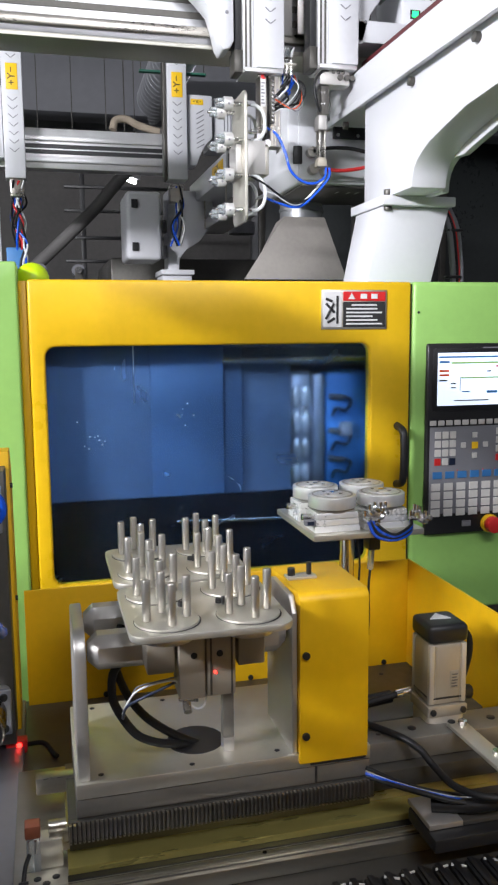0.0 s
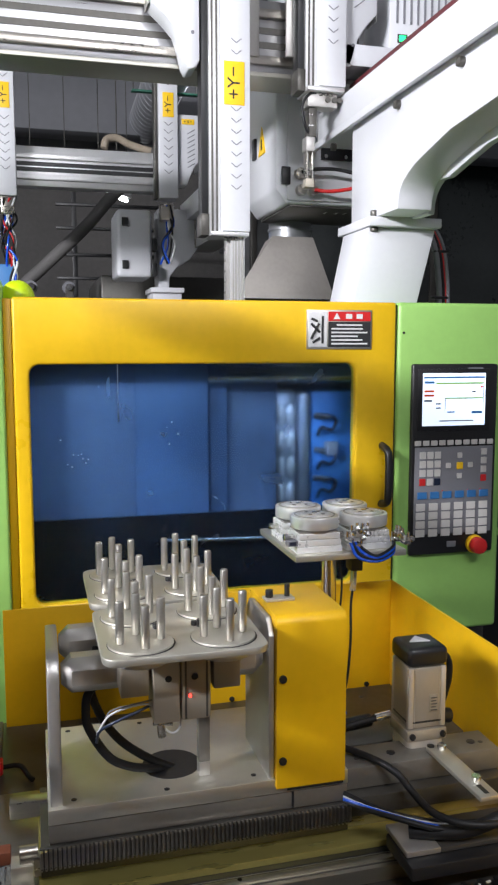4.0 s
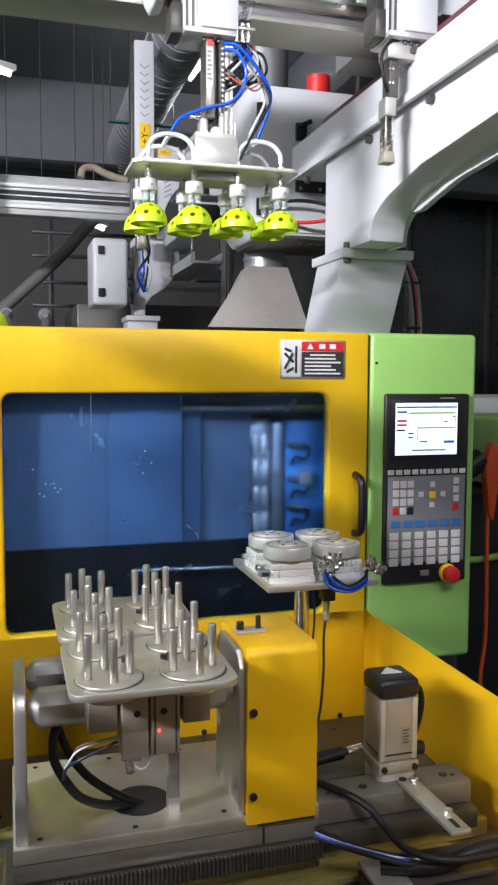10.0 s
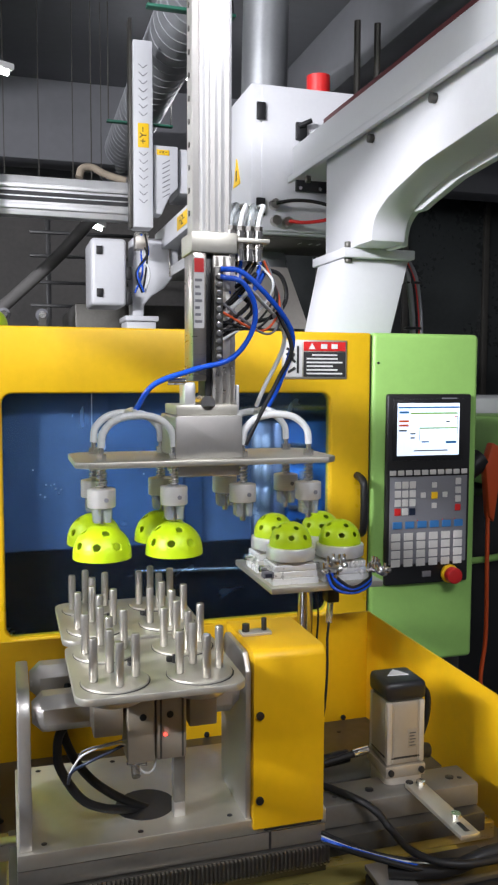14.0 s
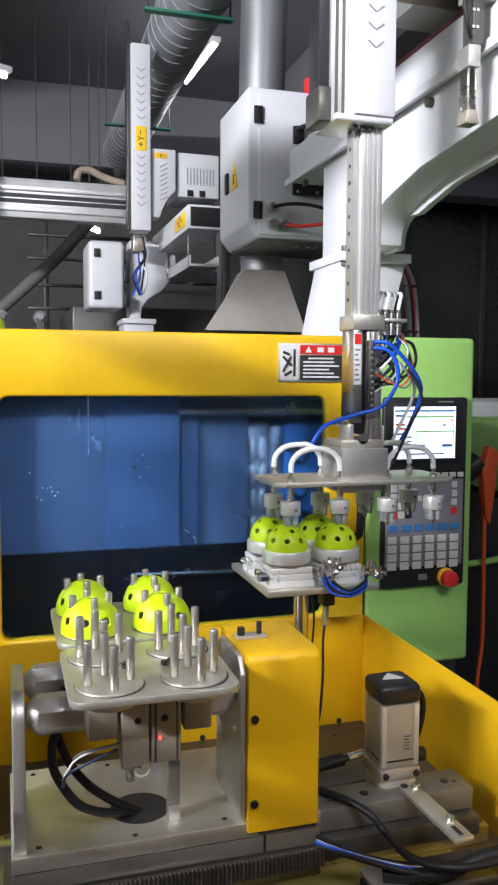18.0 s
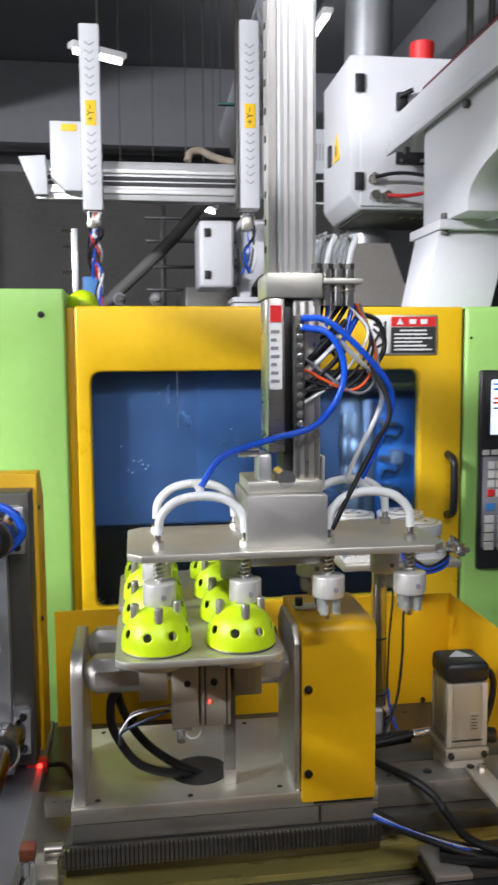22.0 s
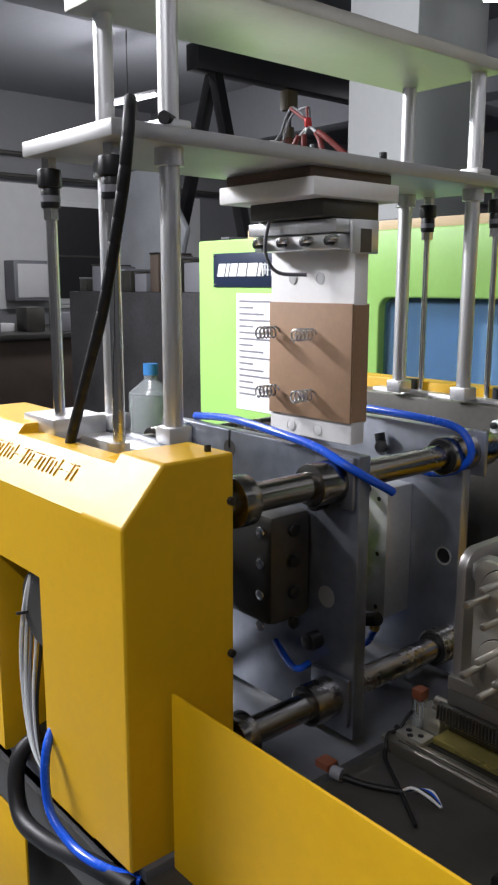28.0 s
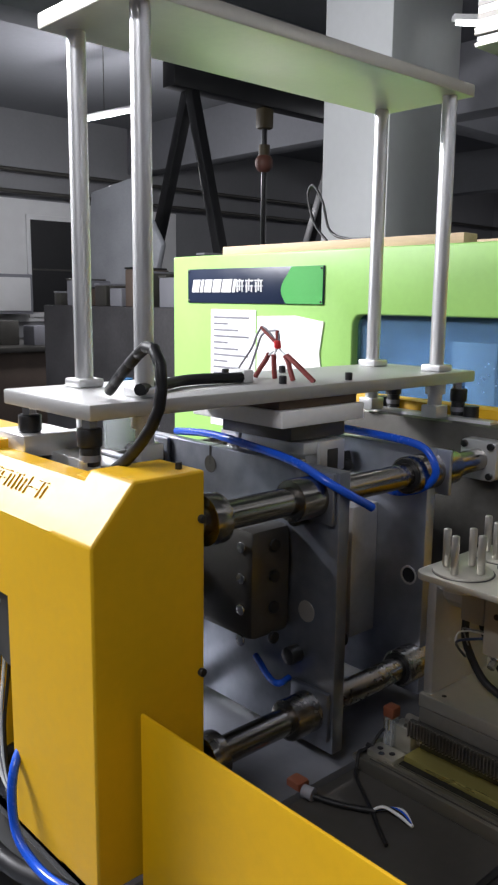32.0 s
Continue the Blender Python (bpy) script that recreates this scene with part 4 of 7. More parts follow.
def folding_plate(y_c, piv, sign):
    """One plate with four pin holders; its origin is its hinge axis."""
    t = thing("folding_plate", "aluminium folding plate with four pin holders", "fixture plate", "folding plates", at=(0, *piv))
    oy, oz = piv
    part("plate", prism(round_rect(PX - 0.089, PX + 0.089, y_c - 0.087 - oy, y_c + 0.087 - oy, 0.018), "z", PZ - 0.008 - oz, PZ - oz, 0.0008), ALU_PLATE, t)
    hold = None
    pin = None
    for dx in (-SP, SP):
        for dy in (-SP, SP):
            m = pose(PX + dx, y_c + dy - oy, PZ - oz)
            if hold is None:
                hold = part("holder", cyl((0, 0, -0.0085), (0, 0, 0.003), 0.0355, 32, bev=0.0008), ALU_PLATE, t)
                hold.matrix_basis = m
                hs = [hold]
            else:
                hs.append(again(hold, t, m))
    gap = None
    for h in hs:
        if gap is None:
            gap = part("gap_ring", cyl((0.0006, 0.0004, 0.0002), (0.0006, 0.0004, 0.0007), 0.0369, 32), BLACK, h)
        else:
            again(gap, h, pose(0, 0, 0))
        for a in range(4):
            pm = pose(0.0225 * math.cos(radians(6 + 90 * a)), 0.0225 * math.sin(radians(6 + 90 * a)), 0.003)
            if pin is None:
                pin = part("pin", cyl((0, 0, 0), (0, 0, 0.047), 0.0047, 16, bev=0.002), PIN, h)
                pin.matrix_basis = pm
            else:
                again(pin, h, pm)
    boss = None
    for h in hs:
        if boss is None:
            boss = part("boss", cyl((0, 0, -0.018), (0, 0, -0.009), 0.03, 28, bev=0.0012), ALU, h)
            rim = part("boss_rim", tube_ring(0.018, 0.024, 0.0022, 28), ALU_GREY, h)
            rim.matrix_basis = pose(0, 0, -0.0195)
            stud = part("boss_stud", cyl((0, 0, -0.023), (0, 0, -0.018), 0.006, 12), CHROME, h)
        else:
            again(boss, h, pose(0, 0, 0))
            again(rim, h, pose(0, 0, -0.0195))
            again(stud, h, pose(0, 0, 0))
    for dx in (-0.022, 0.022):
        bolt(t, (PX + dx, y_c - oy, PZ - oz), (0, 0, 1), 0.0045, 0.005)
        bolt(t, (PX + dx + 0.004, y_c - 0.006 - oy, PZ - oz), (0, 0, 1), 0.003, 0.009)
    d = PZ - 0.008 - oz
    part("arm", box(0.049, 0.135, -0.021, 0.021, -0.021, 0.021, 0.012, 1), ALU_GREY, t)
    part("arm", box(0.235, 0.291, -0.021, 0.021, -0.021, 0.021, 0.012, 1), ALU_GREY, t)
    part("shaft", cyl((0.049, 0, 0), (0.292, 0, 0), 0.012, 20, bev=0.003), ALU_GREY, t)
    yb = y_c - oy + 0.025
    part("cylinder", box(0.148, 0.178, yb - 0.045, yb, d - 0.097, d - 0.001, 0.002), BEIGE, t)
    part("cylinder", box(0.180, 0.214, yb - 0.043, yb, d - 0.097, d - 0.001, 0.002), BEIGE, t)
    for x in (0.185, 0.2095):
        part("slot", box(x - 0.0012, x + 0.0012, yb - 0.0436, yb - 0.042, d - 0.095, d - 0.003, 0), DARK_STEEL, t)
    part("guide", box(0.112, 0.144, yb - 0.04, yb + 0.01, d - 0.065, d - 0.001, 0.002), BEIGE, t)
    part("guide", box(0.218, 0.25, yb - 0.04, yb + 0.01, d - 0.065, d - 0.001, 0.002), BEIGE, t)
    for x in (0.165, 0.195):
        bolt(t, (x, yb - 0.045, d - 0.045), (0, -1, 0), 0.004, 0.001)
    part("led", cyl((0.190, yb - 0.043, d - 0.068), (0.190, yb - 0.0448, d - 0.068), 0.0016, 8), LED_RED, t)
    return t


front_plate = folding_plate(FY, PIV[0], 1)
rear_plate = folding_plate(RY, PIV[1], -1)
# wires and valve of the front plate's cylinders
OFF = pose(0, -PIV[0][0], -PIV[0][1])
w = part("sensor_wire", hose([(0.181, 0.925, 1.105), (0.181, 0.925, 1.071), (0.177, 0.925, 1.06), (0.168, 0.925, 1.059), (0.158, 0.926, 1.072), (0.148, 0.928, 1.092), (0.13, 0.928, 1.094), (0.11, 0.93, 1.089), (0.098, 0.935, 1.08), (0.089, 0.945, 1.061), (0.088, 0.97, 1.04)], 0.0012, 6), WHITE_DULL, front_plate)
w.matrix_basis = OFF
w = part("sensor_wire", hose([(0.148, 0.925, 1.1), (0.124, 0.926, 1.096), (0.108, 0.93, 1.092), (0.1, 0.945, 1.08), (0.095, 0.965, 1.055)], 0.001, 6), GREY, front_plate)
w.matrix_basis = OFF
w = part("air_hose", hose([(0.15, 0.935, 1.09), (0.128, 0.93, 1.084), (0.104, 0.932, 1.074), (0.09, 0.945, 1.06), (0.088, 0.97, 1.035)], 0.0018, 8), NAVY, front_plate)
w.matrix_basis = OFF
f = part("valve_fitting", cyl((0.15, 0.93, 1.075), (0.172, 0.925, 1.075), 0.008, 12), CHROME, front_plate)
f.matrix_basis = OFF
part("fitting_nut", cyl((0.158, 0.93, 1.07), (0.158, 0.915, 1.06), 0.005, 8), CHROME, f)


# ---------------------------------------------------------------- disc station
DISC_SIDE = mat("bright_turned_aluminium", (0.93, 0.93, 0.92), 0.3, 0.35, 0.06, 10, 0.04, 60)


def disc_station():
    t = thing("disc_station", "aluminium stand with four round gripping discs on cylinders", "parts stand")
    post = part("post", cyl((0.525, 1.365, TZ), (0.525, 1.365, 1.13), 0.0135, 24), CHROME, t)
    for z in (0.905, 1.005):
        part("band", cyl((0.525, 1.365, z), (0.525, 1.365, z + 0.003), 0.0141, 20), BLACK, post)
    part("post_wire", hose([(0.543, 1.363, 1.13), (0.548, 1.36, 1.08), (0.541, 1.357, 1.0), (0.539, 1.357, 0.91), (0.546, 1.355, 0.87), (0.552, 1.35, 0.846)], 0.002, 6), RUBBER, post)
    part("post_tube", hose([(0.54, 1.355, 0.915), (0.543, 1.353, 0.88), (0.553, 1.345, 0.846)], 0.0025, 6), BLUE_HOSE, post)
    foot = part("foot", cyl((0.525, 1.365, TZ), (0.525, 1.365, TZ + 0.042), 0.022, 24, bev=0.002), ALU, t)
    part("clamp_slot", box(0.527, 0.531, 1.335, 1.35, TZ + 0.004, TZ + 0.043, 0), BLACK, foot)
    bolt(foot, (0.538, 1.347, TZ + 0.028), (0.3, -1, 0), 0.004, 0.004)
    part("plate", prism([(0.457, 1.345), (0.665, 1.345), (0.665, 1.575), (0.457, 1.575)], "z", 1.13, 1.141, 0.001), ALU_PLATE, t)
    for x in (0.508, 0.602):
        for y in (1.395, 1.489):
            c = part("cylinder", box(x - 0.044, x + 0.041, y - 0.034, y + 0.034, 1.141, 1.152, 0.0015), DISC_SIDE, t)
            for k, z in enumerate((1.153, 1.1645)):
                part("layer", box(x - 0.042 + 0.002 * k, x + 0.039 - 0.002 * k, y - 0.033, y + 0.033, z, z + 0.0105, 0.0015), DISC_SIDE, c)
            part("dark_joint", box(x - 0.036, x + 0.034, y - 0.03, y + 0.03, 1.1415, 1.178, 0), ALU_GREY, c)
            part("neck", cyl((x, y, 1.174), (x, y, 1.181), 0.034, 28), ALU_GREY, c)
            part("flow_valve", cyl((x - 0.044, y - 0.012, 1.166), (x - 0.062, y - 0.014, 1.168), 0.006, 12, bev=0.001), CHROME, c)
            dsc = part("disc", cyl((x, y, 1.181), (x, y, 1.203), 0.043, 44, bev=0.002), DISC, t)
            rim = part("rim", tube_ring(0.034, 0.037, 0.0012, 40), ALU_GREY, dsc)
            rim.matrix_basis = pose(x, y, 1.2028)
            hub = part("hub", cyl((x, y, 1.203), (x, y, 1.2055), 0.024, 28, bev=0.0008), DISC, dsc)
            for a in (45, 135, 225, 315):
                q = Vector((x + 0.0165 * math.cos(radians(a)), y + 0.0165 * math.sin(radians(a)), 1.2055))
                part("slot", cyl(q, q + Vector((0, 0, 0.0005)), 0.0035, 10), DARK_STEEL, dsc)
            part("centre_screw", cyl((x, y, 1.2055), (x, y, 1.2075), 0.005, 12), CHROME, dsc)
    sw = part("sensor", box(0.447, 0.466, 1.36, 1.375, 1.155, 1.165, 0.001), GREY, t, "grey sensor with dark label")
    part("sensor_label", box(0.45, 0.462, 1.3592, 1.36, 1.157, 1.163, 0), NAVY, sw)
    random.seed(17)
    for x0, x1 in ((0.551, 0.59), (0.638, 0.668)):
        for k in range(8):
            q = Vector((random.uniform(x0, x1), random.uniform(1.338, 1.358), random.uniform(1.15, 1.182)))
            f = part("elbow_valve", cyl(q, q + Vector((random.uniform(-0.008, 0.008), -0.012, random.uniform(-0.004, 0.006))), 0.0048, 12, bev=0.001), CHROME, t)
            part("valve_screw", cyl(q + Vector((0, -0.004, 0.003)), q + Vector((0, -0.004, 0.013)), 0.003, 8), CHROME, f)
    for k in range(4):
        part("tube", hose([(0.56 + 0.004 * k, 1.35, 1.158), (0.567 + 0.004 * k, 1.332, 1.136 + 0.004 * k), (0.6, 1.325, 1.129 + 0.003 * k), (0.634, 1.336, 1.138 + 0.004 * k), (0.643, 1.354, 1.16)], 0.003, 6), (BLUE_HOSE, RUBBER, BLUE_HOSE, RUBBER)[k], t)
    part("valve", box(0.572, 0.595, 1.375, 1.405, 1.098, 1.13, 0.003), BLACK, t)
    part("valve_plug", cyl((0.583, 1.39, 1.098), (0.58, 1.388, 1.06), 0.006, 10), CLEAR, t)
    part("cable", hose([(0.58, 1.388, 1.06), (0.574, 1.38, 1.03), (0.566, 1.36, 0.97), (0.55, 1.34, 0.9), (0.52, 1.32, 0.85)], 0.0025, 6), RUBBER, t)


disc_station()

# ---------------------------------------------------------------- hot plate welding press
XC = -0.272
ROD_X = (-0.09, -0.455)
ROD_Z = (1.238, 0.925)


def cover(profile, x0, x1, plain=(), bev=0.003):
    """A folded sheet cover with rounded edges, but for the ends that meet another piece."""
    b = prism(profile, "x", x0, x1)
    edge = [e for e in b.edges if e.calc_face_angle(0) > 0.5 and not any(all(abs(v.co.x - q) < 1e-5 for v in e.verts) for q in plain)]
    bmesh.ops.bevel(b, geom=edge, offset=bev, segments=3, affect="EDGES", profile=0.5)
    return smooth(b)


COLUMN = mat("ground_column", (0.74, 0.74, 0.74), 0.42, 1, 0.12, 4, stretch=(30, 30, 0.3))


# darker steel for the near plates: the cover's shade is in the colour
SHADED_STEEL = mat("oiled_dark_steel", (0.23, 0.245, 0.28), 0.34, 0.85, 0.3, 3, 0.03, 200)


def press_frame():
    t = thing("welding_press", "steel welding press with guide rods and four upright columns", "press")
    part("near_end_plate", box(-0.5, -0.1, 0.64, 0.665, 0.86, 1.296, 0.002), SHADED_STEEL, t)
    part("far_end_plate", box(-0.5, -0.05, 1.285, 1.345, 0.86, 1.29, 0.002), DARK_STEEL, t)
    for x in ROD_X:
        for z in ROD_Z:
            part("guide_rod", cyl((x, 0.6, z), (x, 1.36, z), 0.0188, 28), ROD, t)
            part("collar", cyl((x, 0.665, z), (x, 0.69, z), 0.032, 24, bev=0.002), ROD, t)
            cl = part("rod_clamp", prism(round_rect(x - 0.034, x + 0.034, z - 0.034, z + 0.034, 0.01), "y", 1.262, 1.285, 0.001), ALU, t)
            for dx in (-0.025, 0.025):
                for dz in (-0.025, 0.025):
                    bolt(cl, (x + dx, 1.262, z + dz), (0, -1, 0), 0.006, 0.007)
    for x in (-0.2, -0.344):
        for y in (0.661, 1.289):
            part("column", cyl((x, y, 1.296), (x, y, 1.84), 0.0125, 24), COLUMN, t)
            part("column_foot", box(x - 0.016, x + 0.016, y - 0.018, y + 0.018, 1.296, 1.318, 0.002), ALU, t)
    top = part("top_plate", box(-0.372, -0.172, 0.622, 1.32, 1.838, 1.858, 0.002), ALU_PLATE, t)
    bolt(top, (-0.19, 1.32, 1.848), (0, 1, 0), 0.006, 0.012)
    for y0, y1 in ((0.60, 0.64), (1.312, 1.34)):
        part("cylinder_block", box(-0.43, -0.1, y0, y1, 1.2, 1.296, 0.003), ALU, t)
    for x in (-0.21, -0.36):
        part("gland", cyl((x, 0.585, 1.26), (x, 0.585, 1.305), 0.014, 16), ALU, t)
    for x in (-0.16, -0.36):
        part("gland", cyl((x, 1.345, 1.29), (x, 1.345, 1.315), 0.014, 16), BLACK, t)
    part("base", box(-0.95, -0.04, 0.5, 1.46, TZ - 0.02, TZ + 0.012, 0.002), PRESS_BED, t)
    part("ram", cyl((XC, 0.5, 1.09), (XC, 0.66, 1.09), 0.05, 28), DARK_STEEL, t)
    part("far_ram", cyl((XC, 1.31, 1.09), (XC, 1.4, 1.09), 0.05, 28), DARK_STEEL, t)
    # covers
    prof = [(0.486, 0.85), (0.486, 1.249), (0.54, 1.311), (0.635, 1.311), (0.635, 0.85)]
    part("near_cover_inner", box(-0.24, -0.13, 0.486, 0.635, 0.85, 1.145, 0), YELLOW, t)
    part("near_cover_step", prism([(-0.13, 1.145), (-0.13, 1.311), (-0.165, 1.2991), (-0.165, 1.145)], "y", 0.54, 0.56, 0.001), YELLOW, t)
    part("near_cover", cover(prof, -0.13, -0.048, (-0.13,)), YELLOW, t, "yellow painted sheet cover")
    part("near_cover_bar", prism([(0.486, 1.145), (0.486, 1.249), (0.5296, 1.2991), (0.56, 1.2991), (0.56, 1.145)], "x", -0.375, -0.13), YELLOW, t, "yellow painted sheet cover with stamped lettering")
    part("near_cover_leg", cover(prof, -0.57, -0.375, (-0.375,)), YELLOW, t, "yellow painted sheet cover")
    part("far_cover", prism([(1.35, 0.85), (1.35, 1.311), (1.4, 1.311), (1.44, 1.26), (1.44, 0.85)], "x", -0.55, -0.045, 0.002), YELLOW, t, "yellow painted sheet cover")
    for z in (1.256, 1.072):
        bolt(t, (-0.048, 0.629, z), (1, 0, 0), 0.005, 0.006)
        bolt(t, (-0.045, 1.357, z), (1, 0, 0), 0.004, 0.004)
    bolt(t, (-0.07, 0.615, 1.311), (0, 0, 1), 0.004, 0.008)
    for i in range(10):
        cx = -0.2 - i * 0.03
        for k, (u0, u1, v0, v1) in enumerate(((-0.011, 0.011, 0.009, 0.0105), (-0.011, 0.011, -0.002, -0.0005), (-0.001, 0.001, -0.012, 0.011), (-0.011, -0.0095, -0.011, 0.006), (0.0095, 0.011, -0.011, 0.006))):
            if (i * 3 + k) % 4 == 3:
                continue
            s = part("stamped_bar", box(u0, u1, v0, v1, -0.001, 0.0012, 0.0003, 1), YELLOW, t)
            s.matrix_basis = pose(cx, 0.513, 1.2801, math.degrees(math.atan2(0.062, 0.054)), 0, 0) @ pose(0, 0, 0.0005)
    for k, (mt, r) in enumerate(((WHITE_HOSE, 0.003), (WHITE_HOSE, 0.003), (GREY, 0.0025), (WHITE_HOSE, 0.0025), (RUBBER, 0.0025))):
        part("cable", hose([(-0.29 + 0.004 * k, 0.53, 1.17), (-0.298 + 0.003 * k, 0.503, 1.131), (-0.33 + 0.008 * k, 0.5 + 0.003 * k, 1.04), (-0.335 + 0.01 * k, 0.5, 0.95), (-0.3 + 0.006 * k, 0.495, 0.88), (-0.24, 0.5, 0.845)], r, 6), mt, t)
    part("cable_tie", cyl((-0.318, 0.502, 1.07), (-0.319, 0.502, 1.073), 0.013, 10), BLACK, t)
    part("air_hose", hose([(-0.34, 0.53, 1.06), (-0.31, 0.52, 1.075), (-0.28, 0.54, 1.08)], 0.006, 8), BLUE_HOSE, t)
    part("air_hose", hose([(-0.26, 0.53, 0.97), (-0.225, 0.478, 0.93), (-0.205, 0.466, 0.865), (-0.16, 0.468, 0.838), (-0.1, 0.474, 0.838), (-0.05, 0.5, 0.835)], 0.006, 8), BLUE_HOSE, t)
    part("conduit", hose([(-0.32, 0.55, 0.9), (-0.335, 0.49, 0.86), (-0.3, 0.47, 0.8), (-0.22, 0.47, 0.80), (-0.12, 0.475, 0.828), (-0.05, 0.49, 0.83)], 0.012, 8), RUBBER, t)
    # black sheet put in for the shade within the cover opening
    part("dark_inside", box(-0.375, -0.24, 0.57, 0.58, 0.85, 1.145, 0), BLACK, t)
    part("near_back_block", box(-0.42, -0.33, 0.56, 0.64, 1.29, 1.32, 0.003), ALU, t)
    return t


press_frame()


def hollow_block(x0, x1, y0, y1, z0, z1, spots, y, sign):
    """A block with a round hollow sunk into its face at each spot."""
    me, cm = bpy.data.meshes.new("block"), bpy.data.meshes.new("hollows")
    b = box(x0, x1, y0, y1, z0, z1, 0.002)
    b.to_mesh(me)
    b.free()
    c = bmesh.new()
    for x, z in spots:
        c = cyl((x, y - sign * 0.042, z), (x, y + sign * 0.01, z), 0.0385, 36, c)
    c.to_mesh(cm)
    c.free()
    so, co = new("block", me), new("hollows", cm)
    md = so.modifiers.new("hollows", "BOOLEAN")
    md.operation, md.object, md.solver = "DIFFERENCE", co, "EXACT"
    out = bpy.data.meshes.new_from_object(so.evaluated_get(bpy.context.evaluated_depsgraph_get()))
    bpy.data.objects.remove(so)
    bpy.data.objects.remove(co)
    b = bmesh.new()
    b.from_mesh(out)
    bpy.data.meshes.remove(out)
    return smooth(b)


def bowl(r, n=28):
    """The inside of a hollow half sphere, its rim at z = 0."""
    b = bmesh.new()
    rings = [[b.verts.new((r * math.cos(radians(q)) * math.cos(2 * math.pi * k / n), r * math.cos(radians(q)) * math.sin(2 * math.pi * k / n), -r * math.sin(radians(q)))) for k in range(n)] for q in range(0, 85, 10)]
    for a, c in zip(rings, rings[1:]):
        for k in range(n):
            b.faces.new([a[k], a[(k + 1) % n], c[(k + 1) % n], c[k]])
    b.faces.new(rings[-1])
    return smooth(b)


BLOCK_STEEL = mat("milled_mould_block", (0.62, 0.62, 0.61), 0.42, 0.75, 0.14, 7, 0.05, 260)
BRASS = mat("brass_fitting", (0.6, 0.42, 0.16), 0.35, 1, 0.1, 20)
SLEEVE = mat("dark_red_sleeve", (0.2, 0.03, 0.025), 0.55, 0, 0.2, 40)
DARK_BROWN = mat("dark_brown_board", (0.13, 0.085, 0.06), 0.6, 0, 0.2, 9, 0.1, 150)


